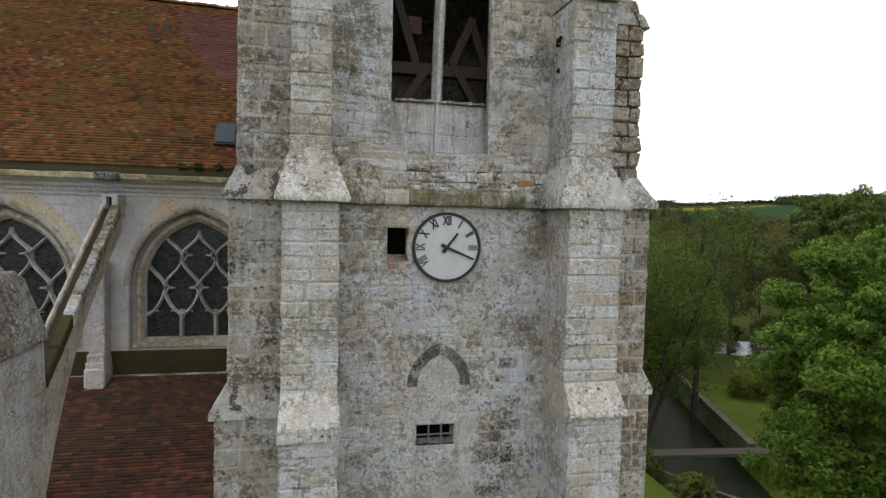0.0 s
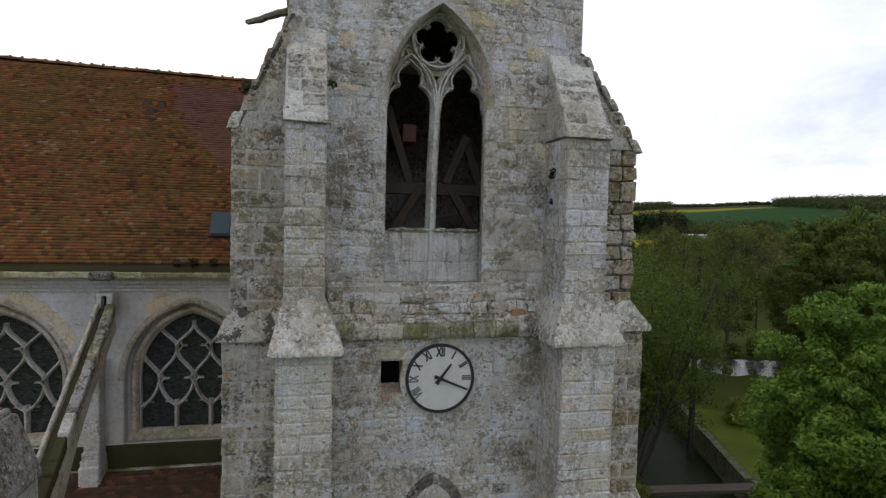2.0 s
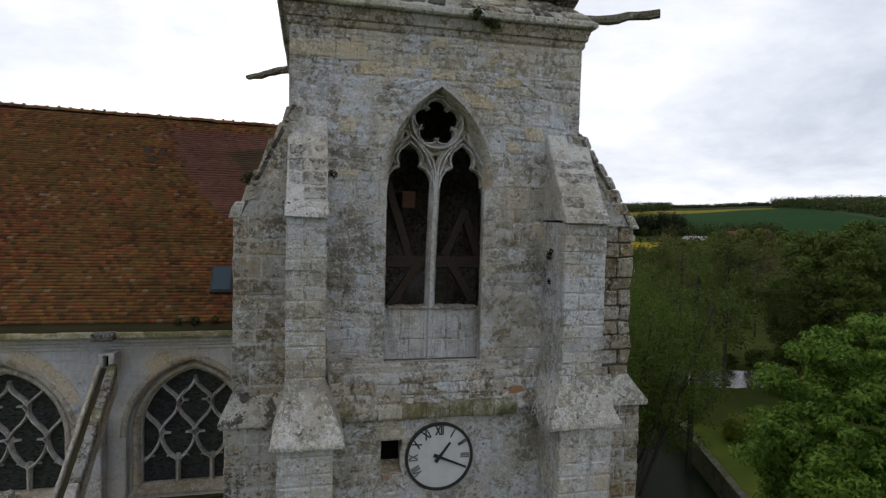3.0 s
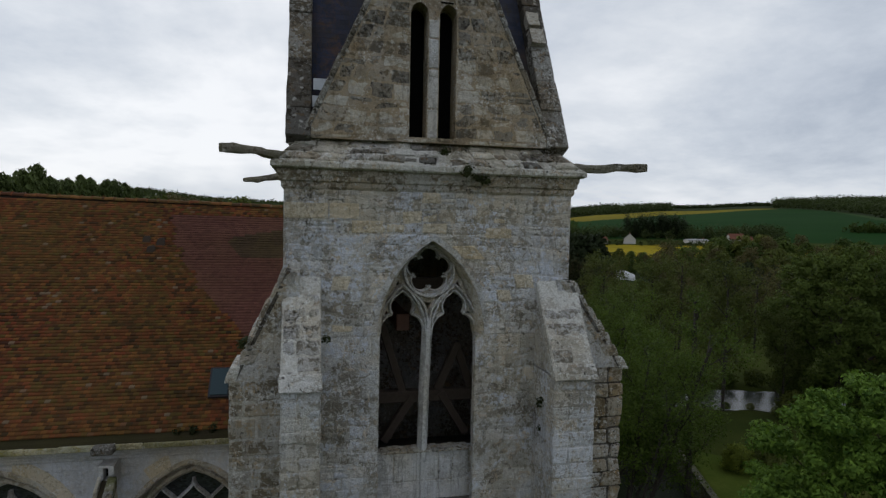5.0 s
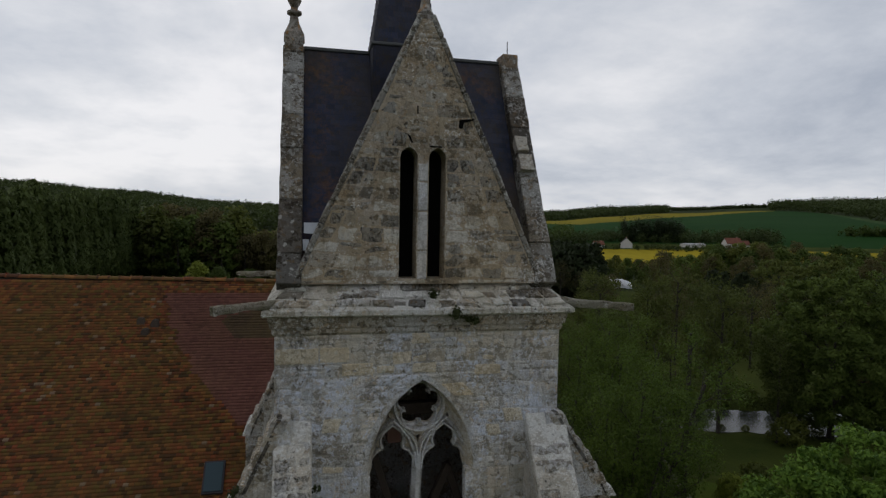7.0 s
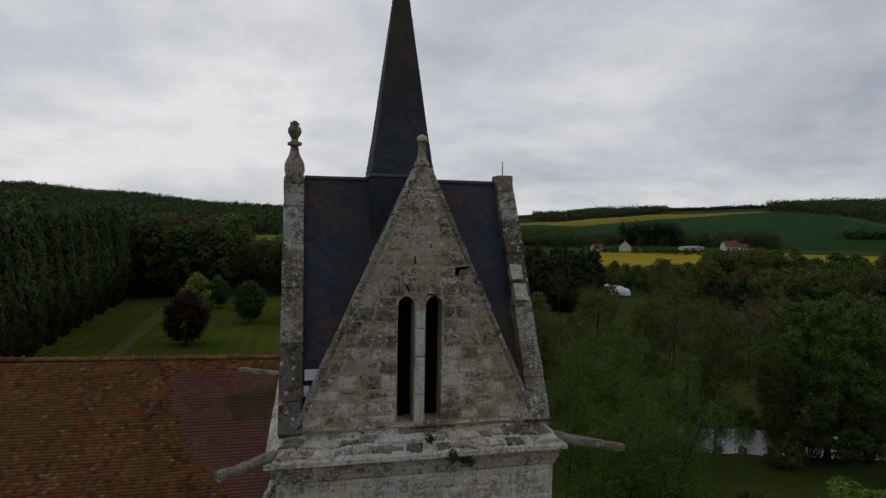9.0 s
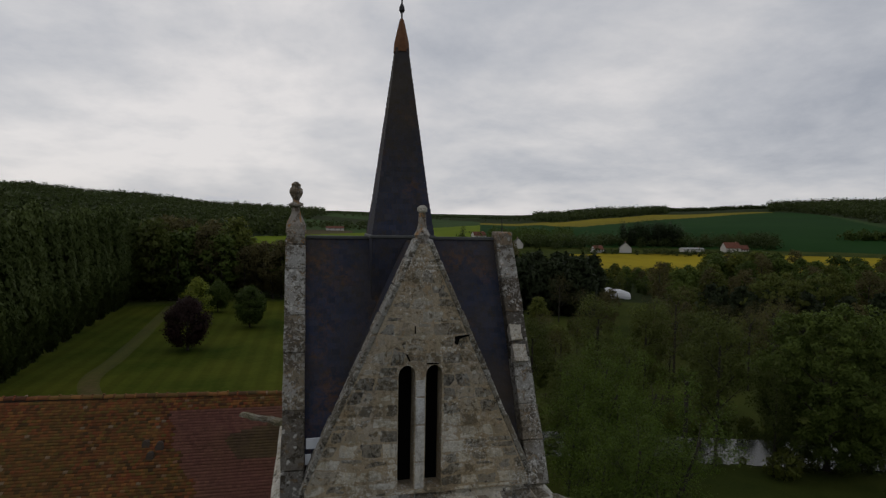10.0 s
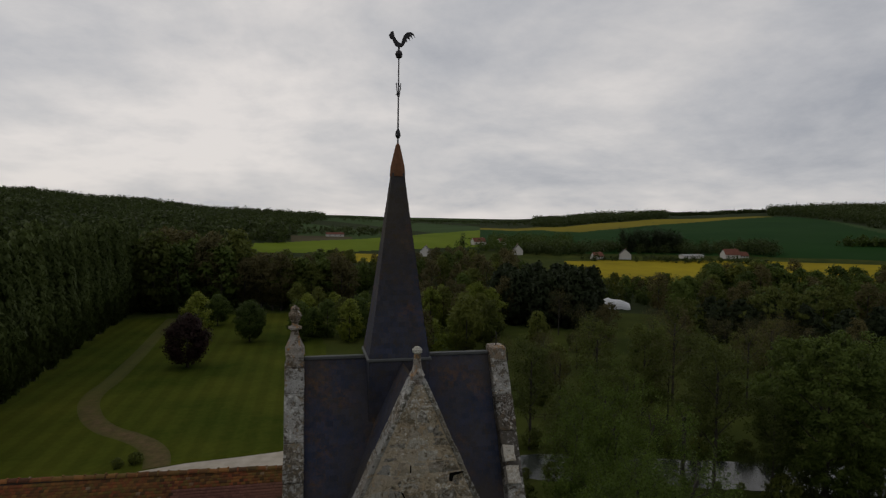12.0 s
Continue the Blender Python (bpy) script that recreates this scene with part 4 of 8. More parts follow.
# string course with its mossy drip, and the rough weathering above it
prof = [(0.0, 16.82), (0.13, 16.84), (0.15, 16.90), (0.15, 17.08), (0.10, 17.14), (-0.12, 17.5), (-0.16, 17.9), (-0.3, 17.9), (-0.3, 16.82)]
segs = [-2.2 + 4.3 * i / 9 for i in range(10)]
bm = bmesh.new()
add_box(bm, -2.2, 2.1, 0.1, 0.3, 16.83, 17.85)
string = part("string_course", bm, M_MORTAR, tower, "mossy green stone string course")
for i, (a, b) in enumerate(zip(segs, segs[1:])):
    bm = bmesh.new()
    add_poly_prism(bm, [Vector((0, -d, z)) for d, z in prof], Vector((a + 0.004, 0.006 * (i % 3), 0)), Vector((b - 0.004, 0.006 * (i % 3), 0)))
    bmesh.ops.bevel(bm, geom=bm.edges[:], offset=0.012, segments=1, affect="EDGES")
    bmesh.ops.subdivide_edges(bm, edges=[e for e in bm.edges if e.calc_length() > 0.3], cuts=5, use_grid_fill=True)
    for v in bm.verts:
        v.co += noise.noise_vector(v.co * 3.4) * 0.022
    loose_piece("drip_stone", bm, M_CAP if i in (1, 2, 8) else M_MOSSY if i == 7 else M_DRIP, string)


def slope_put(y0, z0, y1, z1, length):
    d = Vector((0, y1 - y0, z1 - z0)).normalized()
    nrm = Vector((0, -d.z, d.y))
    return lambda u, v, w: Vector((u, y0, z0)) + d * v + nrm * w


def scarp_stone(u, v, rng):
    """Brown rubble under the belfry light, paler stones elsewhere."""
    k = rng.random()
    if v > 0.38 and abs(u) < 1.1:
        return M_SIDE if k < 0.55 else M_BUTT
    return M_SIDE if k < 0.2 else M_CAP if k < 0.35 else None


ashlar(string, M_WALL, lambda a, b: [(-2.2, 2.1, -2.2, 2.1)], 0.0, 0.82, slope_put(-0.1, 17.14, 0.17, 17.92, 0.82), 31, course=(0.2, 0.34), length=(0.2, 0.7), joint=0.012, proud=0.016, out=-0.008, bev=0.02, rag=0.03, rough=0.025, wave=0.08, split=0.2, odd=scarp_stone)

# belfry stage
BCX, BW, BSILL, BSPR, BAPX = -0.11, 1.0, 17.9, 21.5, 23.45
ACX, AW = -0.05, 1.12   # the splayed head is wider than the jambs
head = [(u, v) for u, v in arch_ring(ACX, AW, BSPR, BSPR, BAPX, 14)[2:]]
belfry_hole = [(BCX - BW, BSILL), (BCX + BW, BSILL), (BCX + BW, BSPR - 0.01)] + head + [(BCX - BW, BSPR - 0.01)]
bm = holed_slab([(-3.0, 16.9), (2.93, 16.9), (2.93, 24.6), (-3.0, 24.6)], [belfry_hole], 0.198, 0.40, lambda u, v, d: Vector((u, d, v)))
belfry = part("belfry_stage", bm, M_MORTAR, tower)
# inner leaf, wider at the jambs and much darker than the outer face
wide_hole = [(BCX - BW - 0.14, BSILL), (BCX + BW + 0.14, BSILL), (BCX + BW + 0.14, BSPR - 0.01)] + head + [(BCX - BW - 0.14, BSPR - 0.01)]
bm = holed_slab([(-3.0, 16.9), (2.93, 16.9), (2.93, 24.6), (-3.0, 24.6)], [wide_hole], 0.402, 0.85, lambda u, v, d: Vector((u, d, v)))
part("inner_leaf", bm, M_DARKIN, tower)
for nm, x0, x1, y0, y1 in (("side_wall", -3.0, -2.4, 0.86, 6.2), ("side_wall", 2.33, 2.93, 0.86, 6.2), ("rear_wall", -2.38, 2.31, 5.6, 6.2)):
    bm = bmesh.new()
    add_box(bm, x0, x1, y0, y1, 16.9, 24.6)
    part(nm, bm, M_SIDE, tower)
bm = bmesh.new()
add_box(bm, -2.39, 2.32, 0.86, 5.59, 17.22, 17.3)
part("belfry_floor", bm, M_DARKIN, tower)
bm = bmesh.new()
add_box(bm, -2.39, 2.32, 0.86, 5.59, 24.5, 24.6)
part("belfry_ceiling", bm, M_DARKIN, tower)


def belfry_avail(va, vb):
    if va > BAPX + 0.11:
        return [(-3.0, 2.93, -3.0, 2.93)]
    if vb <= BSPR + 0.01:
        return [(-3.0, BCX - BW, -3.0, BCX - BW), (BCX + BW, 2.93, BCX + BW, 2.93)]
    ha, hb = arch_half(AW + 0.10, BSPR, BAPX + 0.12, va), arch_half(AW + 0.10, BSPR, BAPX + 0.12, vb)
    return [(-3.0, ACX - ha, -3.0, ACX - hb), (ACX + ha, 2.93, ACX + hb, 2.93)]


def belfry_stone(u, v, rng):
    k = rng.random()
    if v > 23.9 and k < 0.45:
        return M_GPALE
    if 23.6 < v < 24.1 and u < 0.0 and k < 0.5:
        return M_CREAM
    if v < 21.5 and abs(u - BCX) < BW + 0.3 and k < 0.75:
        return M_DRESSED
    if k < 0.025:
        return M_CREAM
    # more of the darker grey stone beside the buttresses
    if v < 22.2 and (u > 1.25 and k < 0.42 or u < -1.6 and k < 0.35):
        return M_GREYST
    return M_WALL if k > 0.72 else None


courses_to([BSPR, BAPX + 0.13], 17.9, 24.5, belfry_avail, parent=belfry, mat=M_BELF, put=front(0.2), seed=41, course=(0.21, 0.31), length=(0.24, 0.56), joint=0.017, proud=0.015, out=-0.003, bev=0.014, odd=belfry_stone, rag=0.016, rough=0.015, most=700, wave=0.10, split=0.14)

# sill panel below the lights, hood moulding, tracery
bm = bmesh.new()
add_box(bm, BCX - BW - 0.13, BCX + BW + 0.13, 0.545, 0.84, 17.85, 18.94)
panel = part("sill_panel", bm, M_MORTAR, tower)
ashlar(panel, M_SHAFT, lambda a, b: [(BCX - BW, BCX + BW, BCX - BW, BCX + BW)], 17.88, 18.94, front(0.54), 61, course=(0.3, 0.55), length=(0.3, 0.6), rag=0.012, bev=0.012, rough=0.01)


def voussoirs(parent, cx, w, vs, va, put, depth, thick, mat, odd=None, oddmat=None, n=9, d1=0.006, name="voussoir"):
    """Arch stones round a pointed head, each a piece of its own."""
    ring = arch_ring(cx, w, vs, vs, va, n * 2)[2:]
    outer = arch_ring(cx, w + depth, vs, vs, va + depth * 1.15, n * 2)[2:]
    k = 2
    for i in range(0, len(ring) - k, k):
        a, b = (ring[i], ring[i + k]), (outer[i], outer[i + k])
        bm = bmesh.new()
        q = [a[0], b[0], b[1], a[1]]
        m = oddmat if odd and odd(i // k) else mat
        add_block(bm, q, put, d1 - thick, d1 + 0.002 * (i % 3), 0.008)
        loose_piece(name, bm, m, parent)


# dark-stained hood of the blocked doorway
voussoirs(lower_front, -0.06, 0.455, 13.22, 13.86, front(0.0), 0.20, 0.1, M_HOOD, odd=lambda i: i in (4, 7, 8), oddmat=M_CRUST, n=5, d1=0.035, name="hood_stone")
voussoirs(belfry, ACX, AW, BSPR, BAPX, front(0.2), 0.12, 0.2, M_RING, n=8, d1=0.012)
# splayed reveal of the head
bm = bmesh.new()
inner = arch_ring(-0.05, 0.985, BSPR, BSPR, BAPX - 0.04, 14)[2:]
ra = [bm.verts.new((u, 0.19, v)) for u, v in head]
rm = [bm.verts.new(((u * 0.45 + p * 0.55), 0.33, (v * 0.45 + q * 0.55))) for (u, v), (p, q) in zip(head, inner)]
rb = [bm.verts.new((u, 0.60, v)) for u, v in inner]
rc = [bm.verts.new((u, 0.80, v)) for u, v in inner]
for x, y in ((ra, rm), (rm, rb), (rb, rc)):
    for i in range(len(x) - 1):
        bm.faces.new((x[i], x[i + 1], y[i + 1], y[i]))
part("arch_reveal", bm, M_BEIGE, tower, "splayed yellowish stone reveal")


def arc(cx, cz, r, a0, a1, n=10):
    return [(cx + r * math.cos(radians(a0 + (a1 - a0) * i / n)), cz + r * math.sin(radians(a0 + (a1 - a0) * i / n))) for i in range(n + 1)]


TP = front(0.66)
TCX = -0.05
bm = bmesh.new()
add_bar(bm, [(BCX - 0.02, 17.86), (BCX + 0.01, 20.2), (TCX, 21.75)], 0.21, 0.24, TP, -0.06)
part("mullion", bm, M_SHAFT, tower, "pale grey stone mullion")
# pierced plate of the head: two cusped lights, the five-lobed rose, small eyes between
RC, RR, RD = (TCX, 22.80), 0.20, 0.262
rose = []
for i in range(60):
    th = 2 * math.pi * i / 60
    reach = 0.2
    for k in range(5):
        dl = th - radians(90 + 72 * k)
        s = RR ** 2 - (RD * math.sin(dl)) ** 2
        if s > 0 and math.cos(dl) > 0:
            reach = max(reach, RD * math.cos(dl) + math.sqrt(s))
    rose.append((RC[0] + reach * math.cos(th), RC[1] + reach * math.sin(th)))
HALF = [(0.455, 21.42), (0.45, 21.56), (0.41, 21.70), (0.32, 21.82), (0.185, 21.89), (0.225, 21.98), (0.225, 22.10), (0.16, 22.23), (0.0, 22.36)]
light_holes = []
for s in (-1, 1):
    lx = TCX + s * 0.555
    light_holes.append([(lx - u, v) for u, v in HALF[:-1]][::-1][::-1] + [(lx, HALF[-1][1])] + [(lx + u, v) for u, v in HALF[:-1]][::-1])
eyes = []
for s in (-1, 1):
    eyes.append([(TCX + s * u, v) for u, v in ((0.64, 22.60), (0.70, 22.45), (0.60, 22.50))])
    eyes.append([(TCX + s * u, v) for u, v in ((0.87, 21.96), (0.94, 21.86), (0.84, 21.86))])
eyes.append([(TCX - 0.06, 22.13), (TCX, 21.98), (TCX + 0.06, 22.13)])
plate = [(TCX - 1.06, 21.42)] + light_holes[0] + light_holes[1] + [(TCX + 1.06, 21.42)] + arch_ring(TCX, 1.06, 21.45, 21.45, 23.47, 14)[2:]
bm = holed_slab(plate, [rose] + eyes, 0.64, 0.76, lambda u, v, d: Vector((u, d, v)))
part("tracery_plate", bm, M_BEIGE, tower, "pierced stone head of the belfry window")
bm = bmesh.new()
for s in (-1, 1):
    lx = TCX + s * 0.555
    for q in (-1, 1):
        side = [(lx + q * (u + 0.03), v) for u, v in HALF]
        add_bar(bm, side[:5], 0.075, 0.14, TP, -0.02)
        add_bar(bm, side[4:8] + [(lx, 22.38)], 0.065, 0.14, TP, -0.02)
        add_bar(bm, [(lx + q * 0.50, 21.45), (lx + q * 0.47, 21.80), (lx + q * 0.34, 22.12), (lx + q * 0.14, 22.38), (lx, 22.50)], 0.07, 0.2, TP, -0.02)
    add_bar(bm, [(TCX + s * 0.02, 21.75), (TCX + s * 0.07, 22.0), (TCX + s * 0.20, 22.20), (TCX + s * 0.34, 22.34)], 0.075, 0.2, TP, -0.02)
add_bar(bm, arc(*RC, 0.53, 0, 360, 40), 0.08, 0.2, TP, -0.02)
for k in range(5):
    a = 90 + 72 * k
    lc = (RC[0] + RD * math.cos(radians(a)), RC[1] + RD * math.sin(radians(a)))
    add_bar(bm, arc(*lc, RR + 0.022, a - 98, a + 98, 14), 0.045, 0.13, TP, -0.02)
part("tracery", bm, M_DRESSED, tower, "pale stone bar tracery with a five-lobed rose")

# bell frame seen through the lights
frame_thing = thing("bell_frame", (0, 2.0, 17.3), "dark oak bell frame with crossed braces", "bell frame")
for x0, z0, x1, z1, y in ((-0.95, 21.6, -0.42, 19.95, 1.55), (-0.16, 19.92, -0.85, 18.85, 1.5), (0.85, 21.05, 0.38, 19.98, 1.55), (0.80, 21.05, 1.25, 19.8, 1.62), (0.45, 19.92, 1.05, 18.95, 1.5)):
    bm = bmesh.new()
    d = Vector((x1 - x0, 0, z1 - z0))
    m = look((x0, y, z0), (x1, y, z1))
    add_box(bm, -0.09, 0.09, -0.09, 0.09, -d.length, 0, 0.012, m)
    part("brace", bm, M_OAK, frame_thing)
for z in (19.72, 18.05, 22.3):
    bm = bmesh.new()
    add_box(bm, -2.38, 2.31, 1.45, 1.7, z, z + 0.26, 0.015)
    part("cross_beam", bm, M_OAK, frame_thing)
for x in (-1.9, 1.8):
    bm = bmesh.new()
    add_box(bm, x - 0.15, x + 0.15, 1.72, 2.0, 17.3, 24.4, 0.015)
    part("post", bm, M_OAK, frame_thing)
bm = bmesh.new()
add_box(bm, -0.38, -0.05, 3.0, 3.3, 21.06, 21.48, 0.01)
add_box(bm, -0.38, -0.05, 3.3, 5.59, 21.10, 21.44)
tagged(part("brick_block", bm, M_BRICKIN, None), "pale red brick block inside the dark belfry", "brickwork")
for i in range(14):
    x = BCX - 0.9 + i * 0.135
    bm = bmesh.new()
    add_box(bm, x, x + 0.132, 0.46, 0.8, 18.945, 18.985 + 0.012 * ((i * 7) % 3), 0.008)
    loose_piece("rubble_stone", bm, M_SIDE, panel)


def buttress(name, mat, sections, weather, slope, axis, sign, seed, label="", capmat=None, sidemat=None, open_joint=0.0):
    """Stepped buttress. sections: (z0, z1, front, w0, w1); axis 'y': stands out towards -y, 'x': towards sign * x."""
    def place(w, p, z):
        return Vector((w, -p, z)) if axis == "y" else Vector((sign * p, w, z))

    core = None
    bm = bmesh.new()
    for z0, z1, f, w0, w1 in sections:
        gap = open_joint if z0 > 17 else 0.0
        pts = [place(w0 + 0.008 + gap, 0, z0), place(w1 - 0.008 - gap, 0, z0), place(w1 - 0.008 - gap, f - 0.008 - gap, z0), place(w0 + 0.008 + gap, f - 0.008 - gap, z0)]
        back = -0.4 if axis == "y" else 2.4
        pts[0], pts[1] = place(w0 + 0.008 + gap, back, z0), place(w1 - 0.008 - gap, back, z0)
        add_poly_prism(bm, pts, Vector((0, 0, 0)), Vector((0, 0, z1 - z0)))
        # behind open joints a black core colours in the shade of the gaps
        if core is None:
            core = part(name, bm, M_DARKST if gap else M_MORTAR, tower, label)
        else:
            part("stage", bm, M_DARKST if gap else M_MORTAR, core)
        bm = bmesh.new()
    # sloping top
    zl, zt, f0, f1, w0, w1 = slope
    ring = [place(w0, f1 - 0.3, zl), place(w0, f0 - 0.02, zl), place(w0, f1 - 0.02, zt), place(w0, f1 - 0.3, zt)]
    add_poly_prism(bm, ring, Vector((0, 0, 0)), place(w1 - w0, 0, 0) - place(0, 0, 0))
    part("sloping_top", bm, M_MORTAR, core)
    rng = random.Random(seed)
    for z0, z1, f, w0, w1 in sections:
        gap = open_joint if z0 > 17 else 0.0
        # through-stones: two or one on the front of each course, headers behind them on the flanks
        z = z0
        back = 0.0 if axis == "y" else 2.9
        while z < z1 - 0.04:
            h = rng.uniform(0.21, 0.34) if axis == "y" else rng.uniform(0.28, 0.46)
            if z1 - z - h < 0.18:
                h = z1 - z
            wide = w1 - w0
            cut = rng.choice([None, 0.4, 0.5, 0.6, 0.35, 0.65]) if wide > 0.8 else rng.choice([None, None, 0.45, 0.6])
            edges = [w0, w1] if cut is None else [w0, w0 + wide * cut, w1]
            depth = [rng.uniform(0.25, 0.55) for _ in edges[1:]]
            boxes = [(a, b, f - dd, f) for a, b, dd in zip(edges, edges[1:], depth)]
            if f - back > 0.7:
                boxes += [(w0, w0 + 0.3, back, f - depth[0]), (w1 - 0.3, w1, back, f - depth[-1])]
            for a, b, p0, p1 in boxes:
                bm = bmesh.new()
                j = rng.choice((0.003, 0.005, 0.009)) if axis == "y" else rng.choice((0.006, 0.012, 0.02)) + gap * 0.25
                o = rng.uniform(-0.006, 0.016)
                wo = rng.uniform(-0.006, 0.012)
                a2, b2 = a + (j if a > w0 else -wo), b - (j if b < w1 else -wo)
                lo = place(a2, p0 + j, z + j)
                hi = place(b2, p1 + o if p1 == f else p1 - j, z + h - j)
                add_box(bm, min(lo.x, hi.x), max(lo.x, hi.x), min(lo.y, hi.y), max(lo.y, hi.y), lo.z, hi.z, rng.uniform(0.012, 0.032))
                for v in bm.verts:
                    v.co += noise.noise_vector(v.co * (3.3 if gap else 5.7)) * (0.016 + gap * 1.2)
                loose_piece("stone", bm, sidemat if sidemat and rng.random() < 0.4 else mat, core)
            z += h
    cm = capmat or M_CAP
    for zl, lip, zt, fl, ft, w0, w1, t0, t1, ins in weather:
        bm = bmesh.new()
        a, b = place(w0, ins, zl), place(w1, fl, zl)
        c, d = place(t0, ins, zt), place(t1, ft, zt)
        add_frustum(bm, (min(a.x, b.x), max(a.x, b.x), min(a.y, b.y), max(a.y, b.y), zl), (min(c.x, d.x), max(c.x, d.x), min(c.y, d.y), max(c.y, d.y), zt), lip)
        bmesh.ops.bevel(bm, geom=bm.edges[:], offset=0.018, segments=2, affect="EDGES", profile=0.6)
        bmesh.ops.subdivide_edges(bm, edges=bm.edges[:], cuts=2, use_grid_fill=True)
        for v in bm.verts:
            k = noise.noise_vector(v.co * 3.1) * 0.018
            v.co += k
        part("weathering", bm, cm, core, "lichen-spotted sloping stone offset")
    # sloping top: a pale mortar capping with stones showing in it, and a projecting lip
    zl, zt, f0, f1, w0, w1 = slope
    tuck = 0.045 if axis == "y" else -0.05
    bm = bmesh.new()
    add_poly_prism(bm, [place(w0 - 0.012, p, z) for p, z in ((f0 + tuck, zl - 0.03), (f1 + tuck, zt + 0.02), (f1 - 0.16, zt), (f0 - 0.16, zl - 0.03))], Vector((0, 0, 0)), place(w1 - w0 + 0.024, 0, 0) - place(0, 0, 0))
    bmesh.ops.bevel(bm, geom=bm.edges[:], offset=0.02, segments=2, affect="EDGES")
    bmesh.ops.subdivide_edges(bm, edges=bm.edges[:], cuts=3, use_grid_fill=True)
    for v in bm.verts:
        v.co += noise.noise_vector(v.co * 3.7) * 0.02
    part("capping", bm, M_FLAUNCH if axis == "y" else M_DARKST, core, "pale mortar capping with dark lichen spots" if axis == "y" else "")
    n = 7
    for i in range(n):
        t0, t1 = (i + 0.1) / n, (i + 0.86) / n
        pa, pb = f0 + (f1 - f0) * t0, f0 + (f1 - f0) * t1
        za, zb = zl + (zt - zl) * t0, zl + (zt - zl) * t1
        e = 0.05 if i == 0 else 0.0
        k = 0.052 + rng.uniform(0.0, 0.012) + e
        ring = [(pa + k, za - 0.03 - e), (pb + k - e * 0.6, zb), (pb - 0.1, zb), (pa - 0.1, za - 0.03 - e)]
        if i == 0:
            cut, m = [(w0 - 0.03, w1 + 0.03)], M_CAP
        elif axis == "x":
            e = w0 + (w1 - w0) * rng.uniform(0.35, 0.65)
            cut, m = [(w0 - 0.01, e - 0.012), (e + 0.012, w1)], None
            k = rng.uniform(-0.01, 0.05) + (0.06 if sign > 0 else 0.0)
            ring = [(pa + k, za - 0.05), (pb + k + 0.02, zb - 0.01), (pb - 0.3, zb + 0.02), (pa - 0.3, za - 0.05)]
        else:
            s = w0 + (w1 - w0) * rng.uniform(0.3, 0.7)
            cut, m = ([(w0 + 0.02, s - 0.02), (s + 0.03, w1 - 0.02)] if rng.random() < 0.6 else [(w0 + 0.02, w1 - 0.02)]), None
            cut = [c for c in cut if rng.random() < (0.25 if sign > 0 or i > 4 else 0.9)]
        for a, b in cut:
            bm = bmesh.new()
            add_poly_prism(bm, [place(a, p, z) for p, z in ring], Vector((0, 0, 0)), place(b - a, 0, 0) - place(0, 0, 0))
            bmesh.ops.bevel(bm, geom=bm.edges[:], offset=0.018, segments=1, affect="EDGES")
            bmesh.ops.subdivide_edges(bm, edges=[g for g in bm.edges if g.calc_length() > 0.2], cuts=2, use_grid_fill=True)
            for v in bm.verts:
                v.co += noise.noise_vector(v.co * 6.1) * 0.024
            loose_piece("slab", bm, m or (M_GREYST if axis == "y" else mat), core)
    return core


buttress("buttress", M_BUTT, [(0, 12.85, 1.48, -3.10, -2.12), (13.3, 16.85, 1.25, -3.09, -2.14), (17.5, 20.85, 1.0, -2.98, -2.29)],
         [(12.78, 0.24, 13.55, 1.58, 1.25, -3.13, -2.08, -3.09, -2.14, 0.0), (16.84, 0.07, 17.75, 1.42, 1.0, -3.22, -1.95, -2.98, -2.29, -0.1)],
         (20.85, 22.7, 1.0, -0.2, -2.98, -2.29), "y", -1, 71)
buttress("buttress", M_BUTT, [(0, 12.95, 1.36, 2.17, 3.28), (13.3, 16.85, 1.12, 2.14, 3.24), (17.4, 20.8, 0.95, 2.2, 3.06)],
         [(12.9, 0.05, 13.5, 1.46, 1.12, 2.16, 3.34, 2.14, 3.24, 0.0), (16.84, 0.07, 17.7, 1.2, 0.95, 1.92, 3.42, 2.2, 3.06, -0.1)],
         (20.85, 22.6, 0.95, -0.2, 2.2, 3.06), "y", 1, 72)
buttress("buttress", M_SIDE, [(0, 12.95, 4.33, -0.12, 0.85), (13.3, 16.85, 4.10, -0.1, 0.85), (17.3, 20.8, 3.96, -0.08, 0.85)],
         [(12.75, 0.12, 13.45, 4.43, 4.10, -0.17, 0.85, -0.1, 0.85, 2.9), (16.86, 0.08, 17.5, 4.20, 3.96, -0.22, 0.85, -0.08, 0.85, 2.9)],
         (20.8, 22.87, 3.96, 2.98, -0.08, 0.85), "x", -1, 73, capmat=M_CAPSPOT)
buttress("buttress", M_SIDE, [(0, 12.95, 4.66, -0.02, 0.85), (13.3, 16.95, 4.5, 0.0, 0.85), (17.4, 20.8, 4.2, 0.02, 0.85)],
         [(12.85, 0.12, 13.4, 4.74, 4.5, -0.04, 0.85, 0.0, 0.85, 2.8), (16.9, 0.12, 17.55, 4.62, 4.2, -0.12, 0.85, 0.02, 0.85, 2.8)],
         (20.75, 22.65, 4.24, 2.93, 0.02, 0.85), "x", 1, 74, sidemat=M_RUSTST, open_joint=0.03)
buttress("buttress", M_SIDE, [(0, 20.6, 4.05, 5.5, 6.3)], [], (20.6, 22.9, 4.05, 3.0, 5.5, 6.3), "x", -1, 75)


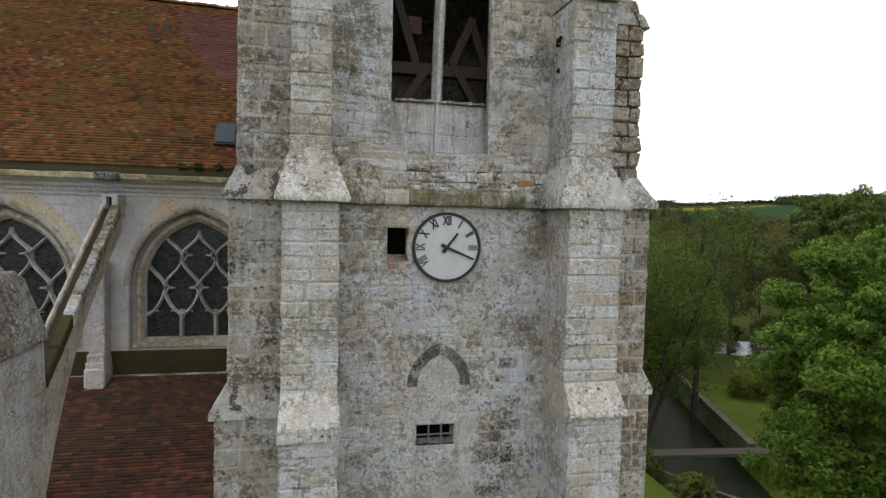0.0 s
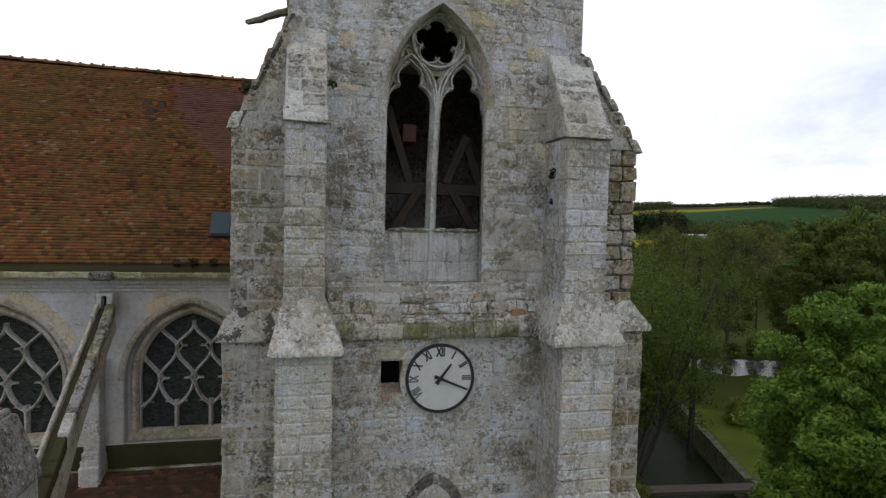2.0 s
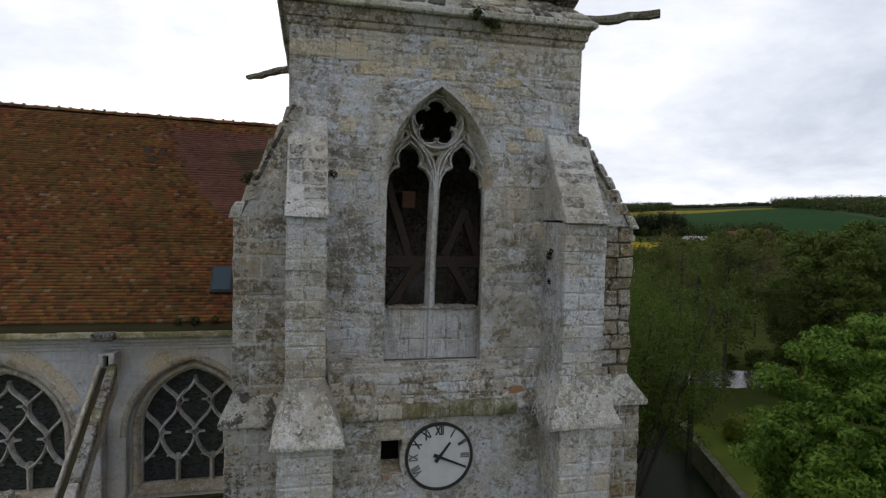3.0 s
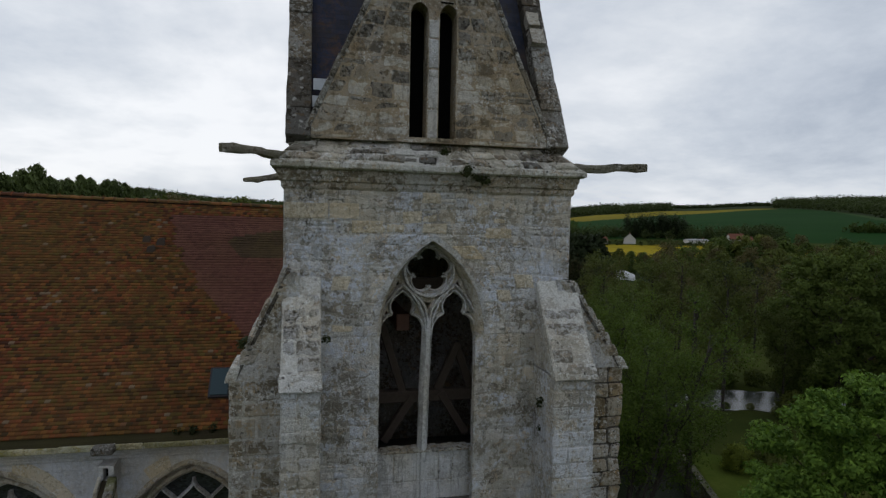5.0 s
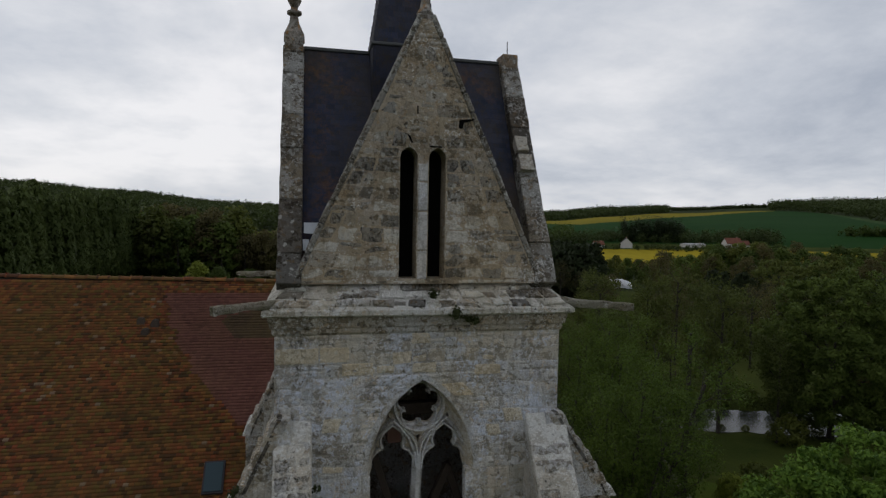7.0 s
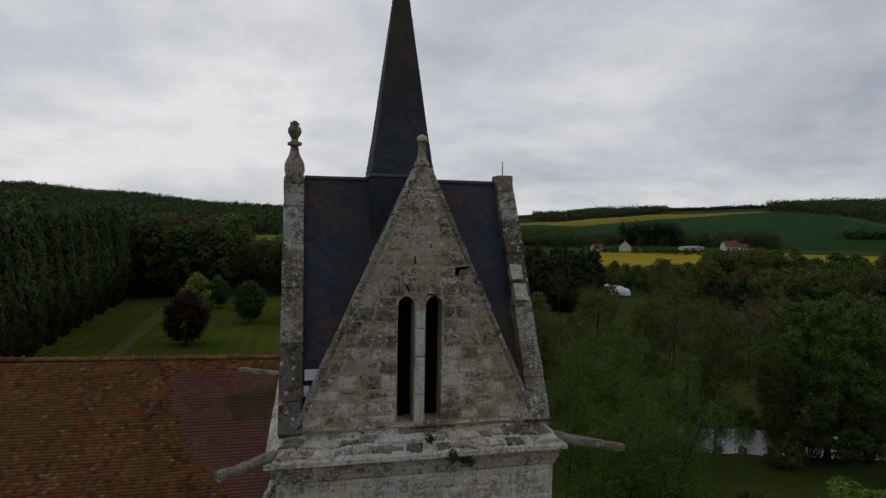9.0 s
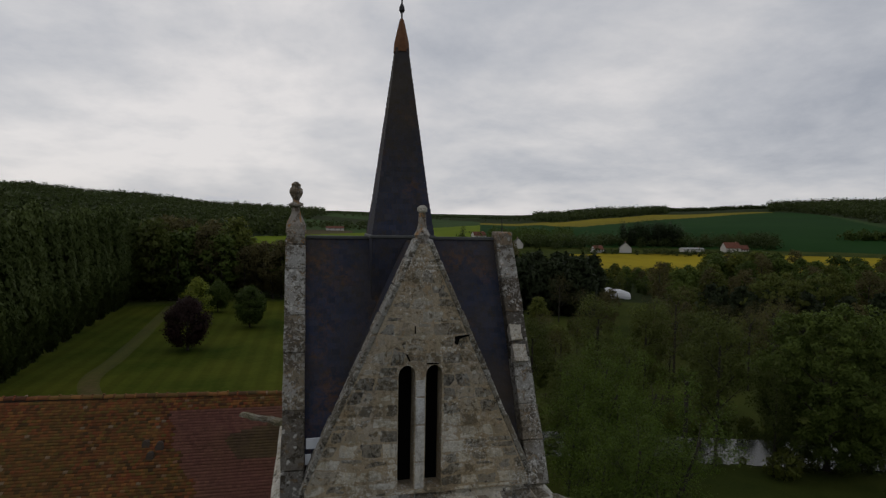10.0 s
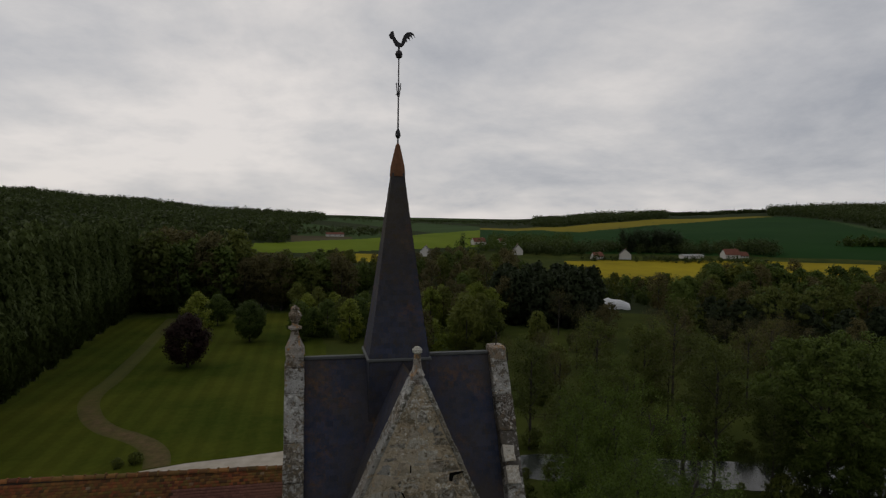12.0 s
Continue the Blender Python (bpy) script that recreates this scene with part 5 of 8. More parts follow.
# cornice round the whole tower
def cornice_stone(u, v, rng):
    k = rng.random()
    return M_DARKST if k < 0.1 else M_GDARK if k < 0.34 else M_SIDE if k < 0.45 else M_FLAUNCH if k > 0.75 else None


def square_ring(bm, prof, x0, x1, y0, y1):
    """A moulding round a rectangle: prof is a closed list of (out, z)."""
    cols = []
    for cx, cy, sx, sy in ((x0, y0, -1, -1), (x1, y0, 1, -1), (x1, y1, 1, 1), (x0, y1, -1, 1)):
        cols.append([bm.verts.new((cx + sx * o, cy + sy * o, z)) for o, z in prof])
    n = len(prof)
    for i in range(4):
        a, b = cols[i], cols[(i + 1) % 4]
        for j in range(n):
            bm.faces.new((a[j], b[j], b[(j + 1) % n], a[(j + 1) % n]))


bm = bmesh.new()
square_ring(bm, [(-0.25, 24.42), (0.02, 24.42), (0.05, 24.47), (0.05, 24.56), (0.09, 24.58), (0.10, 24.66), (0.125, 24.72), (0.13, 24.80), (-0.25, 24.80)], -3.0, 2.93, 0.2, 6.2)
# browner side stone puts the shade under the cornice into the colour
part("cornice_moulding", bm, M_SIDE, tower)
bm = bmesh.new()
square_ring(bm, [(-0.3, 24.80), (0.20, 24.80), (0.24, 24.83), (0.24, 24.92), (0.18, 24.97), (-0.28, 25.42), (-0.6, 25.42)], -3.0, 2.93, 0.2, 6.2)
bmesh.ops.subdivide_edges(bm, edges=bm.edges[:], cuts=5, use_grid_fill=True)
for v in bm.verts:
    v.co += noise.noise_vector(v.co * 2.6) * 0.02
cornice = part("cornice", bm, M_CORN, tower, "lichen-covered projecting stone cornice")
ashlar(cornice, M_CORN, lambda a, b: [(-3.1 + a * 0.6, 3.03 - a * 0.6, -3.1 + b * 0.6, 3.03 - b * 0.6)], 0.0, 0.66, slope_put(0.0, 24.98, 0.5, 25.44, 0.66), 91, course=(0.2, 0.3), length=(0.18, 0.5), proud=0.05, out=0.005, bev=0.03, joint=0.04, rag=0.035, rough=0.03, odd=cornice_stone)


# cream replacement blocks in the top courses
for u0, u1, z0, z1 in ((-2.98, -2.16, 23.86, 24.16), (-2.13, -1.56, 23.86, 24.17), (-1.70, -1.08, 23.58, 23.83), (-0.30, 0.10, 24.2, 24.42), (1.05, 1.62, 23.5, 23.72)):
    bm = bmesh.new()
    add_block(bm, [(u0, z0), (u1, z0), (u1, z1), (u0, z1)], front(0.2), -0.05, 0.022, 0.014, 0.012)
    loose_piece("stone", bm, M_CREAM, belfry)

# gargoyles
def gargoyle(a, b, seed):
    g = thing("gargoyle", a, "long weathered stone waterspout jutting from the cornice", "gargoyle", "gargoyles at the cornice corners")
    a, b = Vector(a), Vector(b)
    bm = bmesh.new()
    rng = random.Random(seed)
    d = (b - a)
    n = 9
    side = d.cross(Vector((0, 0, 1))).normalized()
    rings = []
    for i in range(n + 1):
        t = i / n
        c = a + d * t + (side * rng.uniform(-0.03, 0.03) + Vector((0, 0, rng.uniform(-0.025, 0.025)))) * min(1, 2 * t)
        w = 0.12 - 0.04 * t + rng.uniform(-0.02, 0.02)
        h = 0.105 - 0.03 * t + (0.014 if 0.72 < t < 0.92 else 0) + rng.uniform(-0.016, 0.016)
        rings.append([bm.verts.new(c + side * (w * p + rng.uniform(-0.012, 0.012)) + Vector((0, 0, h * q + rng.uniform(-0.012, 0.012)))) for p, q in ((1, 0.1), (0.85, 0.75), (0.1, 0.9), (-0.8, 0.8), (-1, 0), (-0.85, -0.8), (0, -1), (0.85, -0.85))])
    for p, q in zip(rings, rings[1:]):
        for k in range(8):
            bm.faces.new((p[k], p[(k + 1) % 8], q[(k + 1) % 8], q[k]))
    bm.faces.new(rings[0])
    bm.faces.new(rings[-1][::-1])
    part("spout", bm, M_SPOUT, g)


gargoyle((-2.75, 0.45, 25.02), (-3.98, -0.70, 25.08), 1)
gargoyle((2.70, 0.45, 25.02), (4.18, -0.66, 25.02), 2)
gargoyle((-2.75, 5.95, 25.05), (-4.48, 7.58, 24.95), 3)
gargoyle((2.70, 5.95, 25.02), (4.2, 7.4, 25.0), 4)

# front gable with two lancets
GW, GZ0, GZ1 = 2.52, 25.42, 30.75
LANCETS = [(-0.40, 0.18), (0.19, 0.18)]
LZ0, LZS, LZA = 25.52, 27.98, 28.19
tri = [(CX - GW, GZ0), (CX + GW, GZ0), (CX + 0.1, GZ1), (CX - 0.1, GZ1)]
holes = [arch_ring(c, w, LZ0, LZS, LZA, 6) for c, w in LANCETS]
bm = holed_slab(tri, holes, 0.258, 0.75, lambda u, v, d: Vector((u, d, v)))
gable = part("front_gable", bm, M_MORTAR_TAN, tower)


def gable_avail(va, vb):
    def half(v):
        return GW + (0.1 - GW) * (v - GZ0) / (GZ1 - GZ0) - 0.02
    out, L, R = [], (CX - half(va), CX - half(vb)), (CX + half(va), CX + half(vb))
    if va > LZA - 0.02 or vb < LZ0 + 0.02:
        return [(L[0], R[0], L[1], R[1])]
    ha = hb = 0.18 if va < LZS - 0.02 else 0.2
    (c0, _), (c1, _) = LANCETS
    out.append((L[0], c0 - ha, L[1], c0 - hb))
    out.append((c1 + ha, R[0], c1 + hb, R[1]))
    return out


def near_lancet(u, v, rng):
    """Pale blocks beside the lancets and along the foot, dark-crusted ones higher up and at the right edge."""
    k = rng.random()
    w = abs(u + 0.1)
    if v < 27.6 and 0.3 < w < 0.85 and k < 0.7 or v < 26.2 and k < 0.6:
        return M_GPALE
    if v < 26.9 and k < 0.3:
        return M_GPALE
    if w > 0.45 and 26.4 < v < 29.3 and k > 0.45 or u > 1.2 and k > 0.4:
        return M_GDARK
    return M_GDARK if k > 0.75 else None


courses_to([LZ0, LZS, LZA], GZ0, GZ1 - 0.05, gable_avail, parent=gable, mat=M_GABLE, put=front(0.26), seed=101, course=(0.22, 0.32), length=(0.25, 0.55), joint=0.018, proud=0.010, out=-0.006, bev=0.012, odd=near_lancet, oddmat=M_DRESSED, rag=0.02, rough=0.014, wave=0.08, split=0.1)
bm = bmesh.new()
for z0, z1 in ((25.5, 26.1), (26.1, 26.9), (26.9, 27.5), (27.5, 27.88)):
    add_box(bm, -0.215, 0.005, 0.24, 0.6, z0 + 0.004, z1 - 0.004, 0.03)
part("lancet_mullion", bm, M_SHAFT, gable, "pale stone shaft between the lancets")
# black sheet in place of the unlit room behind the lancets
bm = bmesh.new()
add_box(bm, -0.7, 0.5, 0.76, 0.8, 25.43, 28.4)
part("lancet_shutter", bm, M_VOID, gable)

# a fallen stone leaves a dark gap at the edge, with fine cracks over the lancets
# near-black prisms on the face stand in for the shade in them
for nm, quad in (("gap", [(0.62, 28.62), (0.69, 28.60), (0.72, 28.73), (0.93, 28.79), (0.93, 28.815), (0.63, 28.785)]), ("crack", [(-0.36, 28.28), (-0.33, 28.28), (-0.39, 28.42), (-0.45, 28.46)]), ("crack", [(0.02, 28.21), (0.28, 28.20), (0.28, 28.225), (0.02, 28.235)]), ("crack", [(-0.25, 28.86), (-0.225, 28.86), (-0.23, 29.02), (-0.25, 29.02)])):
    bm = bmesh.new()
    add_poly_prism(bm, [Vector((u, 0.232, v)) for u, v in quad], Vector((0, 0, 0)), Vector((0, 0.06, 0)))
    part(nm, bm, M_VOID, gable)

# raking copings of the front gable
def raking(parent, x0, z0, x1, z1, y0, y1, mat, seed, th=0.13, name="coping_stone"):
    rng = random.Random(seed)
    a, b = Vector((x0, 0, z0)), Vector((x1, 0, z1))
    d = b - a
    L, t = d.length, 0.0
    e = d.normalized()
    nn = Vector((-e.z, 0, e.x)) if e.x > 0 else Vector((e.z, 0, -e.x))
    while t < L - 0.05:
        s = min(L, t + rng.uniform(0.35, 0.7))
        k = rng.uniform(-0.02, 0.02)
        p = [a + e * (t + 0.006), a + e * (s - 0.006)]
        ring = [p[0] - nn * 0.06, p[1] - nn * 0.06, p[1] + nn * (th + k), p[0] + nn * (th + k)]
        bm = bmesh.new()
        add_poly_prism(bm, ring, Vector((0, y0 + k * 0.6, 0)), Vector((0, y1, 0)))
        bmesh.ops.bevel(bm, geom=bm.edges[:], offset=0.025, segments=1, affect="EDGES")
        loose_piece(name, bm, mat, parent)
        t = s


raking(gable, CX - GW - 0.06, GZ0, CX - 0.12, GZ1 + 0.1, 0.235, 0.72, M_RAKE, 111, 0.06)
raking(gable, CX + GW + 0.06, GZ0, CX + 0.12, GZ1 + 0.1, 0.235, 0.72, M_RAKE, 112, 0.06)
bm = bmesh.new()
add_lathe(bm, CX, 0.5, [(0.24, 30.5), (0.20, 30.7), (0.15, 30.88), (0.18, 30.93), (0.11, 31.05), (0.085, 31.2), (0.08, 31.38), (0.05, 31.42)], 9)
fin = part("gable_finial", bm, M_RUSTDK, gable, "stone finial with a pale cap")
bm = bmesh.new()
add_lathe(bm, CX, 0.5, [(0.05, 31.40), (0.105, 31.43), (0.11, 31.50), (0.05, 31.56)], 9)
part("cap", bm, M_FLAUNCH, fin, "pale rounded cap")

# side gables: walls and wide raking copings
PZ = 30.78


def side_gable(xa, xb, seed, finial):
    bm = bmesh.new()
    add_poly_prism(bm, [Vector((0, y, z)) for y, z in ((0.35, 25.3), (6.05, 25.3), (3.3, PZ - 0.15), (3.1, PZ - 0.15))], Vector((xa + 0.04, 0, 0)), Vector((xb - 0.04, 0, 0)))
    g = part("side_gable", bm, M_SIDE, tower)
    rng = random.Random(seed)
    for y0, y1 in ((0.3, 3.14), (6.1, 3.26)):
        a, b = Vector((0, y0, 25.35)), Vector((0, y1, PZ - 0.1))
        d = b - a
        e, t = d.normalized(), 0.0
        nn = Vector((0, -e.z, e.y)) if e.y > 0 else Vector((0, e.z, -e.y))
        while t < d.length - 0.05:
            s = min(d.length, t + rng.uniform(0.6, 1.3))
            k = rng.uniform(-0.015, 0.015)
            p, q = a + e * (t + 0.004), a + e * (s - 0.004)
            ring = [p - nn * 0.12, q - nn * 0.12, q + nn * (0.19 + k), p + nn * (0.19 + k)]
            bm = bmesh.new()
            add_poly_prism(bm, ring, Vector((xa - k * 0.5, 0, 0)), Vector((xb + k * 0.5, 0, 0)))
            bmesh.ops.bevel(bm, geom=bm.edges[:], offset=0.018, segments=1, affect="EDGES")
            bmesh.ops.subdivide_edges(bm, edges=bm.edges[:], cuts=2, use_grid_fill=True)
            for v in bm.verts:
                v.co += noise.noise_vector(v.co * 3.3) * 0.022
            m = M_DARKST if finial and rng.random() < 0.7 or not finial and 26.0 < p.z < 29.0 and rng.random() < 0.6 else M_RAKE
            loose_piece("coping_stone", bm, m, g)
            t = s
    xm = (xa + xb) / 2
    bm = bmesh.new()
    add_box(bm, xa + 0.02, xb - 0.02, 2.9, 3.42, PZ - 0.5, PZ + 0.18, 0.03)
    part("apex_stone", bm, M_RUSTDK, g)
    if finial:
        bm = bmesh.new()
        add_lathe(bm, xm, 3.16, [(0.25, PZ + 0.1), (0.24, PZ + 0.3), (0.12, PZ + 0.55), (0.085, PZ + 0.72), (0.17, PZ + 0.76), (0.17, PZ + 0.81), (0.075, PZ + 0.85), (0.08, PZ + 0.92), (0.11, PZ + 0.99), (0.135, PZ + 1.07), (0.125, PZ + 1.16), (0.085, PZ + 1.22), (0.09, PZ + 1.28), (0.03, PZ + 1.34)], 16)
        for v in bm.verts:
            # four leaf lobes round the bulb, worn lower down
            d = Vector((v.co.x - xm, v.co.y - 3.16, 0))
            a = math.atan2(d.y, d.x)
            v.co += d * (0.28 * math.cos(4 * a + 0.6) * smooth(PZ + 0.9, PZ + 1.0, v.co.z)) + noise.noise_vector(v.co * 6.0) * 0.02
        part("gable_finial", bm, M_RUSTDK, g, "carved leafy stone finial with orange lichen")
    else:
        bm = bmesh.new()
        add_rod(bm, (xm, 3.16, PZ + 0.15), (xm, 3.16, PZ + 0.55), 0.012)
        part("iron_spike", bm, M_IRON, g)


side_gable(-2.97, -2.50, 121, True)
side_gable(2.36, 2.82, 122, False)
for k, (ya, za, yb, zb) in enumerate(((1.30, 27.94, 1.49, 28.30), (1.54, 28.40, 1.72, 28.74))):
    bm = bmesh.new()
    e = Vector((0, yb - ya, zb - za)).normalized()
    nn = Vector((0, -e.z, e.y))
    p, q = Vector((0, ya, za)) - nn * 0.02, Vector((0, yb, zb)) - nn * 0.02
    add_poly_prism(bm, [p - nn * 0.2, q - nn * 0.2, q + nn * 0.012, p + nn * 0.012], Vector((2.36, 0, 0)), Vector((2.70 - 0.06 * k, 0, 0)))
    bmesh.ops.subdivide_edges(bm, edges=bm.edges[:], cuts=4, use_grid_fill=True)
    for v in bm.verts:
        v.co += noise.noise_vector(v.co * 5.1) * 0.02
    part("mortar_patch", bm, M_GPALE, tower, "pale mortar patch on the coping")

# rear gable, plain
bm = bmesh.new()
add_poly_prism(bm, [Vector((x, 0, z)) for x, z in tri], Vector((0, 5.7, 0)), Vector((0, 6.15, 0)))
part("rear_gable", bm, M_SIDE, tower)

# cross-gabled slate roof
RY, RZ, EV = 3.2, 30.78, 25.35
bm = bmesh.new()
ctr = (CX, RY, RZ - 0.03)
for a, b, c in (((-2.52, RY, RZ - 0.03), ctr, (-2.52, 0.45, EV)), ((2.38, RY, RZ - 0.03), ctr, (2.38, 0.45, EV)), ((-2.52, RY, RZ - 0.03), ctr, (-2.52, 5.95, EV)), ((2.38, RY, RZ - 0.03), ctr, (2.38, 5.95, EV)),
                ((CX, 0.7, RZ - 0.03), ctr, (-2.6, 0.7, EV)), ((CX, 0.7, RZ - 0.03), ctr, (2.45, 0.7, EV)), ((CX, 5.7, RZ - 0.03), ctr, (-2.6, 5.7, EV)), ((CX, 5.7, RZ - 0.03), ctr, (2.45, 5.7, EV))):
    bm.faces.new([bm.verts.new(p) for p in (a, b, c)])
slates = part("tower_roof", bm, M_UNDER, tower, "steep cross-gabled roof of dark blue slate")


def slate_field(corner, across, up, rows_avail, length, seed, mat=M_SLATE, name="slates", du=0.2, dv=0.14, parent=None, th=0.002, single=0):
    """Overlapping rows on a slope, joined: corner + across * u + up * v."""
    rng = np.random.default_rng(seed)
    across, up = Vector(across).normalized(), Vector(up).normalized()
    nrm = across.cross(up)
    if nrm.z < 0:
        nrm = -nrm
    A, U, N, C = (np.array(v) for v in (across, up, nrm, Vector(corner)))
    verts, quads = [], []
    v = 0.0
    row = 0
    while v < length:
        lo, hi = rows_avail(v)
        u = lo - (row % 2) * du / 2
        while u < hi:
            a, b = max(lo, u + 0.003), min(hi, u + du - 0.003)
            if b - a > 0.02:
                j = rng.uniform(-0.006, 0.006)
                k = rng.uniform(0, 0.008)
                v0, v1 = v + j * 0.5, v + dv * 1.12
                base = len(verts)
                four = [C + A * uu + U * vv + N * dd for uu, vv, dd in ((a, v0, th + 0.006 + k * 0.3), (b, v0, th + 0.006 + k * 0.3), (b, v1, 0.006), (a, v1, 0.006))]
                if single and v > length * 0.35:
                    single -= 1
                    mid = sum(four) / 4
                    slate = link_mesh("slate", raw_mesh("slate", [p - mid for p in four] + [four[0] - mid, four[1] - mid, four[1] - mid - N * 0.002, four[0] - mid - N * 0.002], [(0, 1, 2, 3), (4, 7, 6, 5)]), mat, parent)
                    slate.location = Vector(mid)
                else:
                    verts += four
                    quads.append((base, base + 1, base + 2, base + 3))
            u += du
        v += dv
        row += 1
    ob = link_mesh(name, raw_mesh(name, verts, quads), mat, parent)
    ob["kind"] = "stuff"
    return ob


SL = math.hypot(RY - 0.45, RZ - EV)
slate_field((-2.5, 0.45, EV), (1, 0, 0), (0, RY - 0.45, RZ - EV), lambda v: (0.0, 2.42 * v / SL), SL - 0.1, 1, parent=slates, single=150)
slate_field((2.36, 0.45, EV), (-1, 0, 0), (0, RY - 0.45, RZ - EV), lambda v: (0.0, 2.44 * v / SL), SL - 0.1, 2, parent=slates, single=150)
SF = math.hypot(2.5, RZ - EV)
slate_field((-2.6, 0.74, EV), (0, 1, 0), (2.52, 0, RZ - EV), lambda v: (0.0, 2.46 * v / SF), SF - 0.1, 3, parent=slates)
slate_field((2.45, 0.74, EV), (0, 1, 0), (-2.53, 0, RZ - EV), lambda v: (0.0, 2.46 * v / SF), SF - 0.1, 4, parent=slates)
for xa, xb in ((-2.5, CX - 0.8), (CX + 0.8, 2.36)):
    bm = bmesh.new()
    add_box(bm, xa, xb, RY - 0.075, RY + 0.075, RZ - 0.05, RZ + 0.03, 0.012)
    part("ridge_flashing", bm, M_LEAD, slates, "dull lead ridge")
bm = bmesh.new()
for z, x, w in ((26.52, -2.31, 0.15), (26.18, -2.42, 0.06)):
    add_box(bm, x - w, x + w, 0.60, 0.64, z - 0.11, z + 0.11)
part("lead_patch", bm, M_PALELEAD, slates, "pale lead patch")

# square spire on its drum
spire = thing("spire", (SX, RY, 29.5), "slim slate-covered spire with rusted metal tip", "spire")
SH = 0.76
SPROF = [(SH, 30.85), (SH * 0.80, 31.9), (SH * 0.585, 33.2), (0.15, 35.5)]
bm = bmesh.new()
rings = [[bm.verts.new((SX + sx * (h - 0.02), RY + sy * (h - 0.02), z)) for sx, sy in ((-1, -1), (1, -1), (1, 1), (-1, 1))] for h, z in [(SH, 28.6)] + SPROF]
for a, b in zip(rings, rings[1:]):
    for i in range(4):
        bm.faces.new((a[i], a[(i + 1) % 4], b[(i + 1) % 4], b[i]))
bm.faces.new(rings[-1])
core = part("spire_body", bm, M_UNDER, spire)
for k in range(4):
    R = Matrix.Rotation(k * math.pi / 2, 3, "Z")
    for (h0, z0), (h1, z1) in zip([(SH, 28.6)] + SPROF, SPROF):
        up = R @ Vector((0, h0 - h1, z1 - z0))
        c = Vector((SX, RY, z0)) + R @ Vector((-h0, -h0, 0))
        L = math.hypot(h0 - h1, z1 - z0)
        slate_field(c, R @ Vector((1, 0, 0)), up, lambda v, h0=h0, h1=h1, L=L: ((h0 - h1) * v / L, 2 * h0 - (h0 - h1) * v / L), L - 0.06, 10 + k, name="spire_slates", du=0.16, dv=0.13, parent=core, th=0.001)
bm = bmesh.new()
add_box(bm, SX - SH - 0.05, SX + SH + 0.05, RY - SH - 0.05, RY + SH + 0.05, 30.78, 30.86, 0.02)
part("base_flashing", bm, M_LEAD, spire, "lead apron")
bm = bmesh.new()
add_lathe(bm, SX, RY, [(0.21, 35.45), (0.19, 35.7), (0.06, 36.25), (0.03, 36.3)], 8, math.pi / 8)
part("metal_tip", bm, M_RUST, spire, "rust-brown metal cone")
vane = thing("weathercock", (SX, RY, 36.28), "dark iron weathercock on a tall rod with a ball", "weathervane")
bm = bmesh.new()
add_rod(bm, (SX, RY, 36.25), (SX, RY, 38.62), 0.022, 0.016)
part("rod", bm, M_IRON, vane)
bm = bmesh.new()
add_lathe(bm, SX, RY, [(0.02, 36.42), (0.075, 36.5), (0.06, 36.6), (0.02, 36.68)], 10)
part("collar", bm, M_IRON, vane)
bm = bmesh.new()
add_lathe(bm, SX, RY, [(0.02, 38.47), (0.07, 38.5), (0.10, 38.58), (0.07, 38.66), (0.02, 38.69)], 12)
part("ball", bm, M_IRON, vane)
bm = bmesh.new()
for s in (-1, 1):
    add_rod(bm, (SX + s * 0.07, RY, 37.62 + s * 0.08), (SX - s * 0.02, RY, 37.75 + s * 0.1), 0.012)
    add_rod(bm, (SX + s * 0.02, RY, 37.5), (SX + s * 0.06, RY, 37.85), 0.012)
part("scroll", bm, M_IRON, vane)
bm = bmesh.new()
cock = [(-3, 0), (-4, 12), (-12, 14), (-20, 26), (-24, 38), (-29, 36), (-33, 42), (-36, 50), (-30, 58), (-29, 63), (-25, 61), (-22, 66), (-19, 60), (-16, 46), (-8, 34), (0, 27), (8, 25), (11, 38), (17, 53), (27, 63), (40, 66), (51, 61), (57, 48),
        (50, 55), (43, 57), (49, 43), (41, 50), (36, 50), (40, 36), (33, 43), (27, 42), (29, 30), (23, 31), (17, 18), (9, 12), (3, 11), (3, 0)]
cock = [(u * 0.0073, 38.68 + v * 0.0073 * 1.02) for u, v in cock]
pts = [bm.verts.new((SX + u, RY - 0.012, v)) for u, v in cock]
f = bm.faces.new(pts)
ex = bmesh.ops.extrude_face_region(bm, geom=[f])
for v in ex["geom"]:
    if isinstance(v, bmesh.types.BMVert):
        v.co.y += 0.024
bmesh.ops.triangulate(bm, faces=bm.faces[:])
part("vane_figure", bm, M_IRON, vane)

# clock
clock = thing("tower_clock", (0.0, -0.03, 16.0), "round white clock dial with black ring and Roman numerals", "clock")
KX, KZ, KR = 0.025, 16.02, 0.685
CP = front(-0.02)


def disc(r0, r1, d0, d1, n=64):
    bm = bmesh.new()
    rings = [[bm.verts.new(CP(KX + r * math.cos(2 * math.pi * i / n), KZ + r * math.sin(2 * math.pi * i / n), d)) for i in range(n)] for r, d in ((r0, d0), (r0, d1), (r1, d1), (r1, d0))]
    for a, b in zip(rings, rings[1:] + rings[:1]):
        for i in range(n):
            bm.faces.new((a[i], a[(i + 1) % n], b[(i + 1) % n], b[i]))
    return bm


part("plaster_bed", disc(0.5, KR + 0.12, -0.03, -0.008), M_DRESSED, clock, "pale plaster surround")
part("dial", disc(0.002, KR - 0.02, 0.0, 0.03), M_DIAL, clock)
part("ring", disc(KR - 0.045, KR + 0.015, -0.01, 0.05), M_BLACK, clock, "black painted rim")


